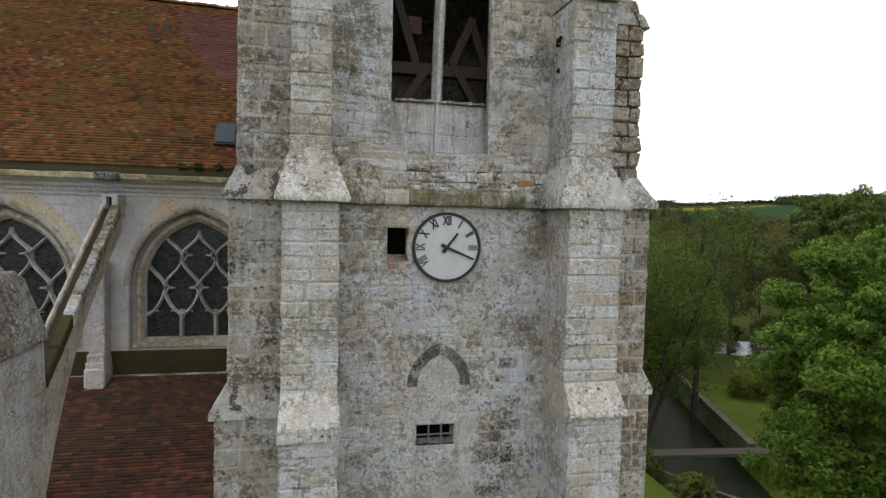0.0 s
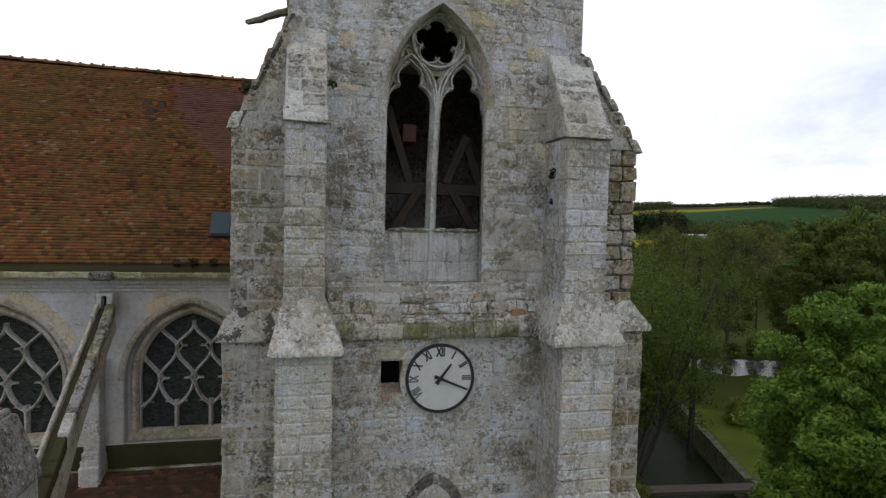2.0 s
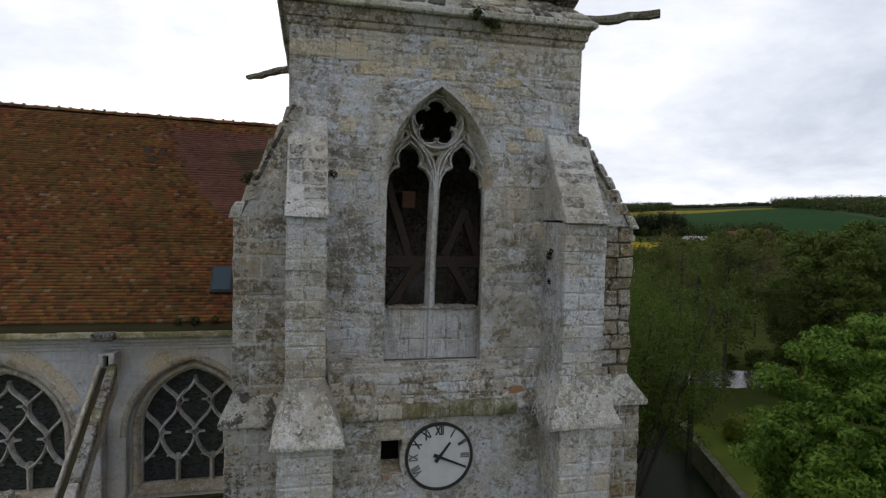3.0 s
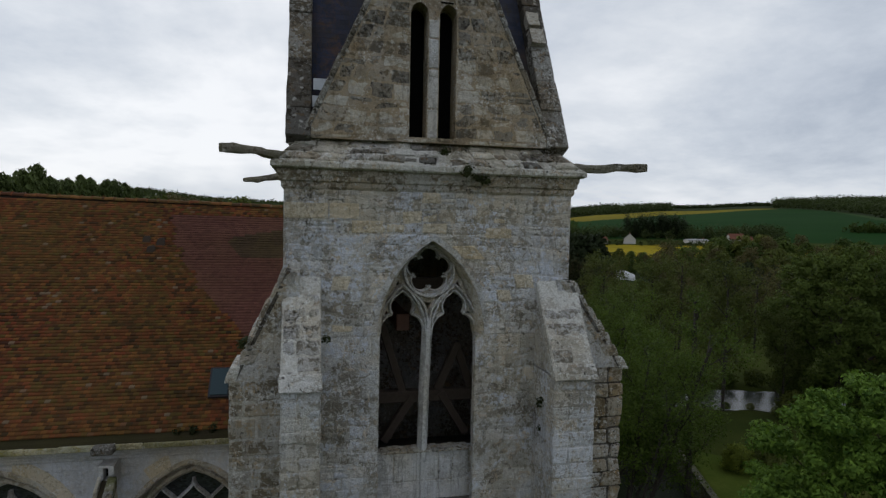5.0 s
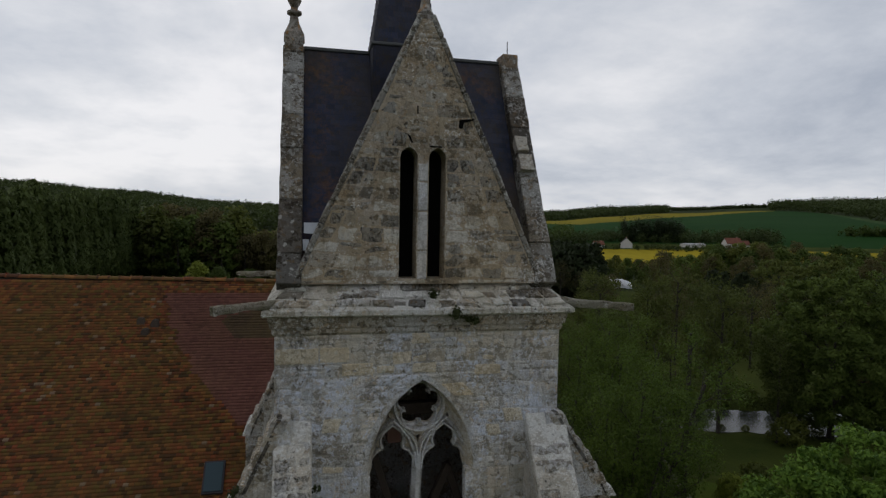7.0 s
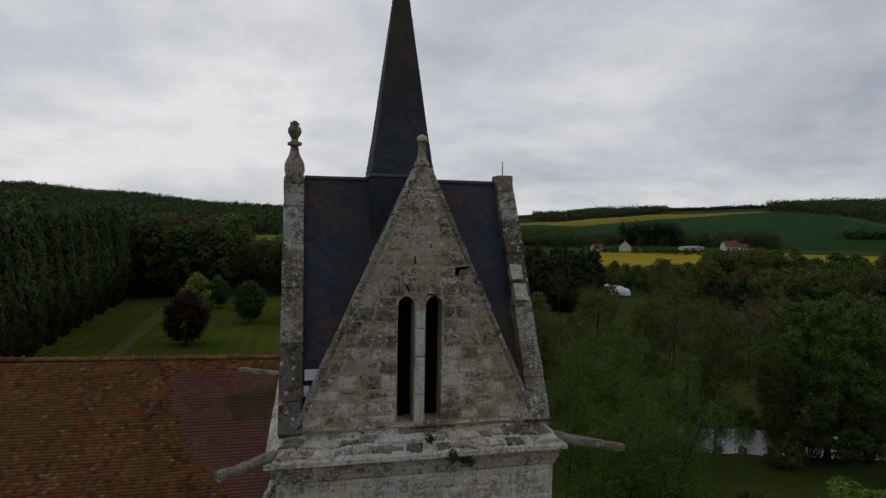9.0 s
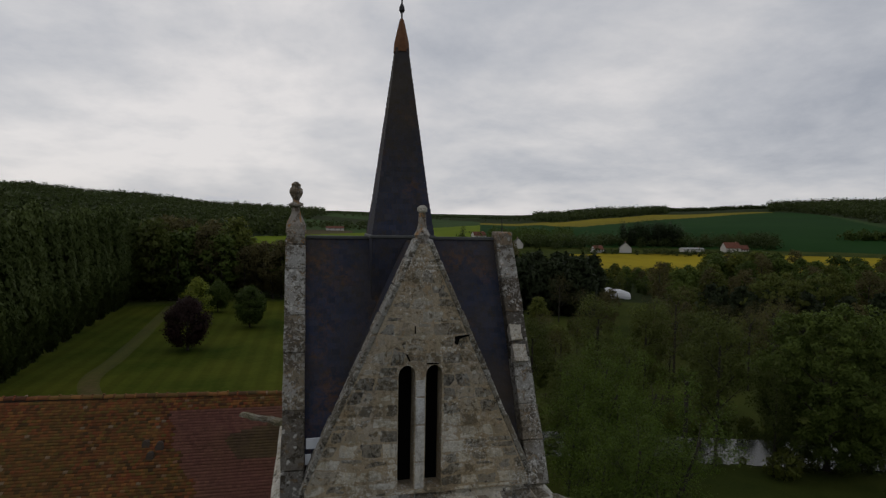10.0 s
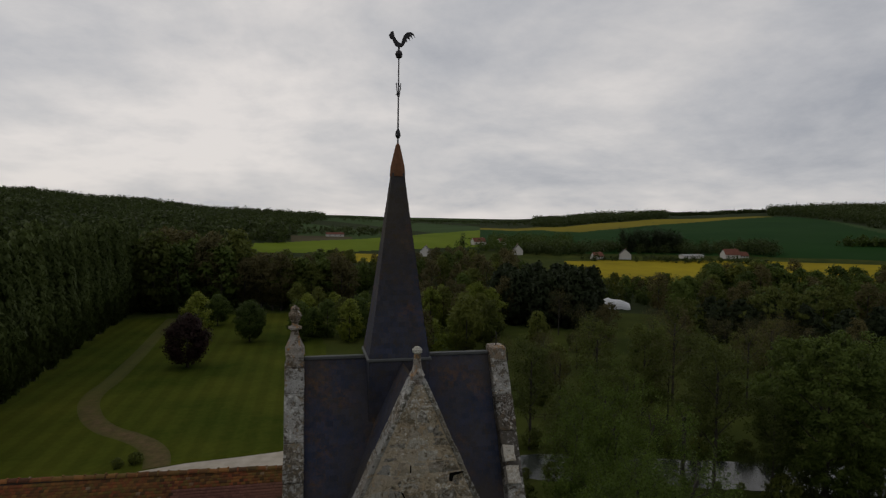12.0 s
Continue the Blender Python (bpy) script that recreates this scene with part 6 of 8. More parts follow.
def numeral_font(text, ang, mat, parent):
    cu = bpy.data.curves.new("numeral", "FONT")
    cu.body, cu.size, cu.extrude, cu.align_x, cu.align_y = text, 0.24, 0.003, "CENTER", "CENTER"
    cu.space_character, cu.offset = 1.02, 0.011
    tmp = new("numeral", cu)
    me = bpy.data.meshes.new_from_object(tmp.evaluated_get(bpy.context.evaluated_depsgraph_get()))
    bpy.data.objects.remove(tmp)
    r = KR - 0.16
    m = Matrix.Translation(CP(KX + r * math.sin(radians(ang)), KZ + r * math.cos(radians(ang)), 0.036)) @ Euler((radians(90), 0, 0)).to_matrix().to_4x4() @ Matrix.Rotation(radians(-ang), 4, "Z") @ Matrix.Diagonal((0.58, 1.0, 1.0, 1.0))
    me.transform(m)
    link_mesh("numeral", me, mat, parent)


for h, text in enumerate(("XII", "I", "II", "III", "IIII", "V", "VI", "VII", "VIII", "IX", "X", "XI")):
    if h in (4, 5, 6, 7):
        continue
    numeral_font(text, h * 30, M_FADED if h in (3, 8, 9) else M_BLACK, clock)
for nm, ang, length, tail, wide in (("hour_hand", 37, 0.36, 0.13, 0.055), ("minute_hand", 113, 0.6, 0.13, 0.05)):
    bm = bmesh.new()
    ca, sa = math.sin(radians(ang)), math.cos(radians(ang))
    ring = [(-tail, -wide * 0.75), (length * 0.2, -wide * 0.5), (length, -wide * 0.38), (length, wide * 0.38), (length * 0.2, wide * 0.5), (-tail, wide * 0.75)]
    d = 0.055 if nm == "hour_hand" else 0.068
    add_poly_prism(bm, [CP(KX + ca * a + sa * b, KZ + sa * a - ca * b, d) for a, b in ring], Vector((0, 0, 0)), Vector((0, -0.008, 0)))
    part(nm, bm, M_BLACK, clock)
bm = bmesh.new()
add_rod(bm, CP(KX, KZ, 0.03), CP(KX, KZ, 0.085), 0.035, 0.03, 10)
part("boss", bm, M_BLACK, clock)


# ---- nave ----
nave = thing("church_nave", (-9, 9, 0), "limestone church nave with tall traceried windows and tiled roof", "church")
NY = 6.25
WINS = [(-5.82, 1.40), (-10.62, 1.40)]
WZ0, WZS, WZA = 12.95, 14.5, 16.3
holes = [arch_ring(c, w, WZ0, WZS, WZA, 14) for c, w in WINS]
bm = holed_slab([(-16, 0), (2.6, 0), (2.6, 17.35), (-16, 17.35)], holes, NY + 0.36, NY + 0.75, lambda u, v, d: Vector((u, d, v)))
part("nave_wall", bm, M_NAVE, nave)
holes = [arch_ring(c, w + 0.34, WZ0 - 0.25, WZS, WZA + 0.36, 14) for c, w in WINS]
bm = holed_slab([(-16, 0), (2.6, 0), (2.6, 17.35), (-16, 17.35)], holes, NY + 0.02, NY + 0.36, lambda u, v, d: Vector((u, d, v)))
nwall = part("nave_wall_face", bm, M_NAVE, nave)


def nave_avail(va, vb):
    xs = [(-13.2, -3.0)]
    out = []
    for a, b in xs:
        cur_a, cur_b = a, a
        for c, w in sorted(WINS):
            ha = arch_half(w + 0.36, WZS, WZA + 0.38, va) if vb > WZ0 - 0.22 and va < WZA + 0.36 else 0
            hb = arch_half(w + 0.36, WZS, WZA + 0.38, vb) if vb > WZ0 - 0.22 and va < WZA + 0.36 else 0
            if ha <= 0 and hb <= 0:
                continue
            out.append((cur_a, c - ha, cur_b, c - hb))
            cur_a, cur_b = c + ha, c + hb
        out.append((cur_a, b, cur_b, b))
    return [o for o in out if o[1] - o[0] > 0.05 or o[3] - o[2] > 0.05]


ashlar(nwall, M_NAVE, nave_avail, 12.2, 17.0, front(NY), 201, course=(0.36, 0.46), length=(0.6, 1.2), joint=0.006, proud=0.006, bev=0.006)

# cream blocks of the window arches
for c, a, b in ((WINS[1][0], 22, 19), (WINS[1][0], 19, 16), (WINS[1][0], 16, 13), (WINS[1][0], 13, 10), (WINS[1][0], 10, 7), (WINS[0][0], 33, 28)):
    ring = arch_ring(c, WINS[0][1] + 0.47, WZS, WZS, WZA + 0.52, 24)[2:]
    outer = arch_ring(c, WINS[0][1] + 0.80, WZS, WZS, WZA + 0.92, 24)[2:]
    bm = bmesh.new()
    add_block(bm, [ring[b], outer[b], outer[a], ring[a]], front(NY), -0.05, 0.03, 0.012)
    loose_piece("arch_stone", bm, M_CREAM, nwall)

for c, w in WINS:
    win = thing("church_window", (c, NY + 0.5, WZ0), "tall pointed church window with flowing stone tracery and dark leaded glass", "window", "nave windows")
    NP = front(NY + 0.5)
    bm = bmesh.new()
    ring = arch_ring(c, w + 0.14, WZ0 - 0.1, WZS, WZA + 0.15, 14)
    add_bar(bm, ring[1:] + [ring[0]], 0.22, 0.18, front(NY + 0.36), 0.0)
    part("inner_moulding", bm, M_REVEAL, win)
    bm = bmesh.new()
    add_bar(bm, arch_ring(c, w + 0.40, WZ0 - 0.2, WZS, WZA + 0.45, 14)[1:], 0.17, 0.07, front(NY), -0.01)
    part("outer_moulding", bm, M_REVEAL, win)
    voussoirs(win, c, w + 0.47, WZS, WZA + 0.52, front(NY), 0.24, 0.1, M_NAVE, n=9, d1=0.012)
    sp = 2 * w / 3
    ms = [c - w + sp * k for k in range(4)]
    for x in ms[1:3]:
        bm = bmesh.new()
        add_bar(bm, [(x, WZ0), (x, 13.75)], 0.13, 0.2, NP, -0.06)
        part("mullion", bm, M_DRESSED, win)
    bm = bmesh.new()

    def net(x0, z0, x1, z1, bowl=False, n=12):
        """One curved bar: bowl opens at once like a cup, otherwise it swings over in an ogee."""
        pts = []
        for i in range(n + 1):
            t = i / n
            g = t ** 0.8
            e = math.sin(t * math.pi / 2) ** 0.62 if bowl else g * g * g * (g * (6 * g - 15) + 10)
            x, z = x0 + (x1 - x0) * e, z0 + (z1 - z0) * t
            if abs(x - c) < arch_half(w, WZS, WZA, z) + 0.03:
                pts.append((x, z))
        if len(pts) > 1:
            add_bar(bm, pts, 0.088, 0.2, NP, -0.06)

    def cusp(x, z, q):
        add_bar(bm, [(x + q * 0.44, z - 0.10), (x + q * 0.36, z + 0.02), (x + q * 0.2, z + 0.03)], 0.05, 0.1, NP, -0.04)
        add_bar(bm, [(x + q * 0.44, z + 0.18), (x + q * 0.36, z + 0.05), (x + q * 0.2, z + 0.03)], 0.05, 0.1, NP, -0.04)

    za, zb, zc, zd = 13.62, 14.42, 15.32, 16.06
    for x in ms:
        for q in (-1, 1):
            net(x, za, x + q * sp / 2, zb, True)
            net(x + q * sp / 2, zb, x, zc)
    for q in (-1, 1):
        net(c + q * sp / 2, zc, c, zd)
        net(c + q * sp / 2, zc, c + q * sp, zd)
        for x in (c - sp / 2, c + sp / 2):
            cusp(x, 14.35, q)
        cusp(c, 15.3, q * 0.9)
        for k in range(3):
            x = c + sp * (k - 1)
            add_bar(bm, [(x + q * 0.42, 13.55), (x + q * 0.30, 13.72), (x + q * 0.16, 13.70)], 0.045, 0.1, NP, -0.04)
    part("tracery", bm, M_DRESSED, win, "flowing net tracery in pale stone")
    bm = bmesh.new()
    add_poly_prism(bm, [Vector((u, NY + 0.56, v)) for u, v in arch_ring(c, w + 0.1, WZ0 - 0.05, WZS, WZA + 0.1, 14)], Vector((0, 0, 0)), Vector((0, 0.02, 0)))
    part("pane", bm, M_LEADED, win, "dark leaded glass")
    bm = bmesh.new()
    add_frustum(bm, (c - w - 0.3, c + w + 0.3, NY + 0.1, NY + 0.5, WZ0 - 0.22), (c - w - 0.1, c + w + 0.1, NY + 0.36, NY + 0.5, WZ0 + 0.02), 0.06)
    part("sill", bm, M_REVEAL, win)

# band below the windows, eaves cornice
bm = bmesh.new()
add_box(bm, -16, -3.05, NY - 0.05, NY + 0.12, 12.02, 12.68, 0.03)
part("plinth_band", bm, M_EAVES, nave, "dark band under the windows")
bm = bmesh.new()
add_box(bm, -16, -3.05, NY - 0.16, NY + 0.05, 11.88, 12.02, 0.03)
part("roof_band", bm, M_MOSSY, nave)
bm = bmesh.new()
add_poly_prism(bm, [Vector((0, NY - o, z)) for o, z in ((-0.1, 16.95), (0.02, 16.95), (0.06, 17.0), (0.06, 17.06), (0.12, 17.1), (0.14, 17.17), (0.24, 17.22), (0.26, 17.3), (0.42, 17.36), (0.44, 17.5), (0.1, 17.55), (-0.1, 17.55))], Vector((-16, 0, 0)), Vector((-3.02, 0, 0)))
part("eaves_cornice", bm, M_NAVE, nave, "moulded stone eaves cornice with yellow lichen")
rng = random.Random(7)
x = -16.0
while x < -3.1:
    n = min(-3.05, x + rng.uniform(0.7, 1.3))
    bm = bmesh.new()
    add_box(bm, x, n - 0.01, NY - 0.56, NY - 0.12, 17.40, 17.55 + rng.uniform(0, 0.02), 0.02)
    loose_piece("gutter_stone", bm, M_LICHEN, nave)
    x = n

# main roof
RS, RE = (5.86, 17.78), (12.42, 24.14)
RIDGE_RISE = 0.024   # the ridge climbs away from the tower
bm = bmesh.new()
for y0, z0, y1, z1 in ((RS[0], RS[1], RE[0], RE[1]), (RE[0] * 2 - RS[0], RS[1], RE[0], RE[1])):
    bm.faces.new([bm.verts.new(p) for p in ((-17, y0, z0), (2.6, y0, z0), (2.6, y1, z1 - 5.5 * RIDGE_RISE), (-17, y1, z1 + 14 * RIDGE_RISE))])
roof_n = part("nave_roof", bm, M_UNDER, nave, "mossy clay tile roof with a newer red patch")
bm = bmesh.new()
add_poly_prism(bm, [Vector((0, y, z)) for y, z in ((6.9, 0), (18.4, 0), (18.4, 17.5), (RE[0], RE[1] - 0.1), (6.9, 18.6))], Vector((2.2, 0, 0)), Vector((2.6, 0, 0)))
add_box(bm, -16, 2.6, 18.0, 18.5, 0, 17.4)
part("rear_wall", bm, M_NAVE, nave)


def new_tiles(x, y):
    d = 11.9 - y
    edge = -7.55 + 0.25 * d + 0.142 * d * d
    return x > edge + 0.08 * math.sin(y * 9) and y > 8.0 + 0.05 * math.sin(x * 11) and y < 11.95


def tile_roof(parent, x0, x1, s, e, du, dv, seed, mats, kind_of, name, rise=0.0, single=0):
    """Rows of flat tiles on a slope that rises along y; joined by material."""
    rng = np.random.default_rng(seed)
    L = math.hypot(e[0] - s[0], e[1] - s[1])
    uy, uz = (e[0] - s[0]) / L, (e[1] - s[1]) / L
    ny, nz = -uz, uy
    groups = [([], []) for _ in mats]
    rows = int(L / dv)
    for r in range(rows):
        v = r * L / rows
        sag = 0.012 * math.sin(r * 0.7)
        x = x0 - (r % 2) * du / 2
        while x < x1:
            w = du * rng.uniform(0.94, 1.0)
            j, k = rng.uniform(-0.008, 0.008), rng.uniform(0, 0.016) + (0.02 if rng.random() < 0.04 else 0)
            ym = s[0] + uy * v
            verts, quads = groups[kind_of(x, ym)]
            b = len(verts)
            hgt = sag + rise * (x1 - x) * v / L * 0.72 + 0.02 * noise.noise(Vector((x * 0.5, v * 0.5, seed)))
            alone = single > 0 and -7.4 < x < -3.1
            if alone:
                single -= 1
                verts, b = [], 0
            for uu, vv, dd in ((x, v + j, 0.045 + k), (x + w, v + j, 0.045 + k), (x + w, v + dv * 1.3, 0.012), (x, v + dv * 1.3, 0.012), (x, v + j, 0.0), (x + w, v + j, 0.0)):
                verts.append((uu, s[0] + uy * vv + ny * (dd + hgt), s[1] + uz * vv + nz * (dd + hgt)))
            if alone:
                mid = np.mean(verts, axis=0)
                tile = link_mesh("roof_tile", raw_mesh("roof_tile", np.array(verts) - mid, [(0, 1, 2, 3), (4, 5, 1, 0)]), mats[kind_of(x, ym)], parent)
                tile.location = Vector(mid)
            else:
                quads += [(b, b + 1, b + 2, b + 3), (b + 4, b + 5, b + 1, b)]
            x += du
    for (verts, quads), m in zip(groups, mats):
        if verts:
            ob = link_mesh(name, raw_mesh(name, verts, quads), m, parent)
            ob["kind"] = "stuff"


tile_roof(roof_n, -15.5, -2.9, RS, RE, 0.155, 0.115, 5, [M_TILE_OLD, M_TILE_RED, M_TILE_DARK], lambda x, y: 2 if x > -5.2 + 0.25 * math.sin(y * 5) and 10.45 < y < 11.2 + (x + 5.2) * 0.2 else 1 if new_tiles(x, y) else 0, "roof_tiles", RIDGE_RISE, 300)
rng = random.Random(9)
x = -15.5
while x < 2.5:
    bm = bmesh.new()
    ring = [(math.cos(a) * 0.13, math.sin(a) * 0.11) for a in [math.pi * i / 6 for i in range(7)]]
    add_poly_prism(bm, [Vector((0, RE[0] + p, RE[1] - 0.02 + q)) for p, q in ring], Vector((x, 0, (-2.9 - x) * RIDGE_RISE + rng.uniform(-0.01, 0.03))), Vector((x + 0.36, 0, (-2.9 - x) * RIDGE_RISE + rng.uniform(-0.01, 0.03))))
    zc = RE[1] - 0.02 + (-2.9 - x) * RIDGE_RISE
    add_poly_prism(bm, [Vector((0, RE[0] + p * 1.1, zc + q * 1.12 + 0.01)) for p, q in ring], Vector((x - 0.02, 0, 0)), Vector((x + 0.04, 0, 0)))
    add_box(bm, x - 0.025, x + 0.045, RE[0] - 0.04, RE[0] + 0.04, zc + 0.1, zc + rng.uniform(0.13, 0.17))
    loose_piece("ridge_tile", bm, M_TILE_OLD, roof_n)
    x += 0.37

# dark fill behind the gutter: the eaves' shade gap as well as mossy debris
bm = bmesh.new()
add_poly_prism(bm, [Vector((0, y, z)) for y, z in ((5.74, 17.5), (6.1, 17.5), (6.1, 17.86), (5.90, 17.80), (5.80, 17.66))], Vector((-15.8, 0, 0)), Vector((-3.02, 0, 0)))
bmesh.ops.subdivide_edges(bm, edges=[e for e in bm.edges if e.calc_length() > 2], cuts=60, use_grid_fill=True)
for v in bm.verts:
    v.co += noise.noise_vector(v.co * 2.3) * 0.03
part("eaves_debris", bm, M_EAVES, nave, "dark mossy fill that also stands for the eaves' shade")

# roof window and small vents
sky_light = thing("skylight", (-5.1, 6.9, 18.75), "small square roof window with zinc frame", "skylight")
sm = Matrix.Translation((-5.1, 6.87, 18.82)) @ Matrix.Rotation(math.atan2(RE[1] - RS[1], RE[0] - RS[0]), 4, "X")
for nm, b, m in (("frame", (-0.30, 0.30, -0.5, 0.5, 0.0, 0.10), M_IRON), ("pane", (-0.25, 0.25, -0.44, 0.44, 0.08, 0.13), M_GLASS_SKY)):
    bm = bmesh.new()
    add_box(bm, *b, 0.01, sm)
    part(nm, bm, m, sky_light)
for x, y in ((-7.9, 10.95), (-9.6, 11.3), (-11.5, 11.75), (-10.2, 11.0)):
    z = RS[1] + (y - RS[0]) * (RE[1] - RS[1]) / (RE[0] - RS[0])
    v = thing("roof_vent", (x, y, z), "small hooded clay vent tile on the mossy roof", "roof vent", "roof vents")
    bm = bmesh.new()
    s = 1.0 if x > -8.5 else 0.5
    for ox, oy in ((-0.2, 0.12), (0.2, 0.05), (-0.02, -0.22)) if s > 0.9 else ((0.0, 0.0),):
        px, py, pz = x + ox * 1.2, y + oy, z + oy * (RE[1] - RS[1]) / (RE[0] - RS[0])
        add_frustum(bm, (px - 0.2 * s, px + 0.2 * s, py - 0.2 * s, py + 0.2 * s, pz - 0.15), (px - 0.1 * s, px + 0.1 * s, py - 0.1 * s, py + 0.16 * s, pz + 0.22 * s))
    bmesh.ops.bevel(bm, geom=bm.edges[:], offset=0.03, segments=2, affect="EDGES")
    part("hood", bm, M_UNDER, v)

# aisle
aisle = thing("church_aisle", (-9, 3, 0), "side aisle with a low clay tile roof", "church aisle")
AS, AE = (0.6, 10.42), (6.13, 11.97)
bm = bmesh.new()
bm.faces.new([bm.verts.new(p) for p in ((-16, AS[0], AS[1]), (-3, AS[0], AS[1]), (-3, AE[0], AE[1]), (-16, AE[0], AE[1]))])
roof_a = part("aisle_roof", bm, M_UNDER, aisle)
tile_roof(roof_a, -13.0, -3.0, AS, AE, 0.2, 0.115, 6, [M_TILE_AISLE], lambda x, y: 0, "roof_tiles")
bm = bmesh.new()
add_box(bm, -16, -3, 0.9, 1.4, 0, 10.6)
part("aisle_wall", bm, M_NAVE, aisle)

# wall shaft, flying buttress and its pier
fly = thing("flying_buttress", (-8.0, 3.5, 10.5), "weathered stone flying buttress with a water channel and pier", "flying buttress")
bm = bmesh.new()
add_box(bm, -8.43, -8.03, 5.78, 6.3, 12.6, 15.2, 0.03)
add_box(bm, -8.49, -7.97, 5.55, 6.3, 11.56, 12.36, 0.04)
add_box(bm, -8.47, -7.99, 5.62, 6.3, 12.34, 12.52, 0.03)
add_box(bm, -8.45, -8.01, 5.68, 6.3, 12.5, 12.72, 0.03)
part("wall_shaft", bm, M_DRESSED, fly, "pale stone shaft on a moulded base")
bm = bmesh.new()
for b in ((-8.05, -7.935, 5.66, 6.3, 16.45, 17.0), (-7.805, -7.66, 5.66, 6.3, 16.45, 17.0), (-7.94, -7.80, 5.665, 6.3, 16.45, 16.6), (-7.94, -7.80, 5.665, 6.3, 16.93, 17.0)):
    add_box(bm, *b, 0.012)
part("spout_block", bm, M_NAVE, fly)
# black sheet for the unlit depth inside the spout
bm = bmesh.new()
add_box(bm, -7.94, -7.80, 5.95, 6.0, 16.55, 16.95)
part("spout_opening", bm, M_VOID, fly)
bm = bmesh.new()
add_box(bm, -8.18, -7.62, 5.45, 6.1, 17.36, 17.58, 0.04)
part("spout_hood", bm, M_DARKST, fly)


FLY_A, FLY_B = Vector((0, 5.62, 16.62)), Vector((0, 1.15, 13.28))   # back of the arm, top and foot


def fly_pts(n=12):
    """Section of the arm in (y, z): straight back, arched belly."""
    belly = []
    for i in range(n + 1):
        t = i / n
        p = FLY_B.lerp(FLY_A, t)
        belly.append((p.y + 0.25 * t, p.z - 0.5 - 1.7 * (1 - t) ** 4 - 0.1 * t))
    return [(FLY_A.y, FLY_A.z - 0.06), (FLY_B.y, FLY_B.z - 0.06)] + belly


bm = bmesh.new()
add_poly_prism(bm, [Vector((0, y, z)) for y, z in fly_pts()], Vector((-8.02, 0, 0)), Vector((-7.62, 0, 0)))
part("arm", bm, M_BEIGE, fly)
for xa, xb, up in ((-8.05, -7.97, 0.02), (-7.80, -7.58, 0.0)):
    rng = random.Random(int(-xa * 100))
    t = 0.0
    while t < 1:
        e = min(1.0, t + rng.uniform(0.06, 0.13))
        a, b = FLY_A.lerp(FLY_B, t), FLY_A.lerp(FLY_B, e - 0.003)
        bm = bmesh.new()
        k = rng.uniform(-0.02, 0.03)
        add_poly_prism(bm, [a + Vector((0, 0, -0.2)), b + Vector((0, 0, -0.2)), b + Vector((0, 0, 0.10 + up + k)), a + Vector((0, 0, 0.10 + up + k))], Vector((xa, 0, 0)), Vector((xb + k * 0.5, 0, 0)))
        bmesh.ops.bevel(bm, geom=bm.edges[:], offset=0.025, segments=1, affect="EDGES")
        loose_piece("channel_stone", bm, M_DRESSED if 0.58 < t < 0.66 else M_BEIGE if xa < -8 else M_EAVES if t > 0.6 else M_RUSTDK if rng.random() < 0.3 else M_RAKE if rng.random() < 0.6 else M_MOSSY, fly)
        t = e
bm = bmesh.new()
add_poly_prism(bm, [FLY_A, FLY_B, FLY_B + Vector((0, 0, -0.06)), FLY_A + Vector((0, 0, -0.06))], Vector((-7.95, 0, 0)), Vector((-7.80, 0, 0)))
part("channel_bed", bm, M_EAVES, fly, "dark water channel")
bm = bmesh.new()
add_box(bm, -8.55, -7.64, -1.2, 1.15, 0, 14.1)
pier = part("pier", bm, M_MORTAR, fly)
ashlar(pier, M_DRESSED, lambda a, b: [(-1.2, 1.17, -1.2, 1.17)], 9.5, 14.05, lambda u, v, d: Vector((-7.64 + d, u, v)), 301, course=(0.34, 0.45), length=(0.5, 1.0), joint=0.01)
ashlar(pier, M_DRESSED, lambda a, b: [(-8.55, -7.64, -8.55, -7.64)], 9.5, 14.05, front(-1.2), 302, course=(0.34, 0.45), length=(0.35, 0.6), joint=0.01)
bm = bmesh.new()
add_poly_prism(bm, [Vector((x, 0, z)) for x, z in ((-8.78, 14.05), (-7.56, 14.05), (-7.56, 14.16), (-7.98, 15.3), (-8.36, 15.3), (-8.78, 14.16))], Vector((0, -1.3, 0)), Vector((0, 1.2, 0)))
bmesh.ops.bevel(bm, geom=bm.edges[:], offset=0.03, segments=2, affect="EDGES")
part("pier_cap", bm, M_RAKE, fly, "rough gabled stone cap")
bm = bmesh.new()
add_rod(bm, (-8.17, -1.25, 15.32), (-8.17, 1.18, 15.32), 0.09, 0.09, 8)
part("ridge_roll", bm, M_RAKE, fly)


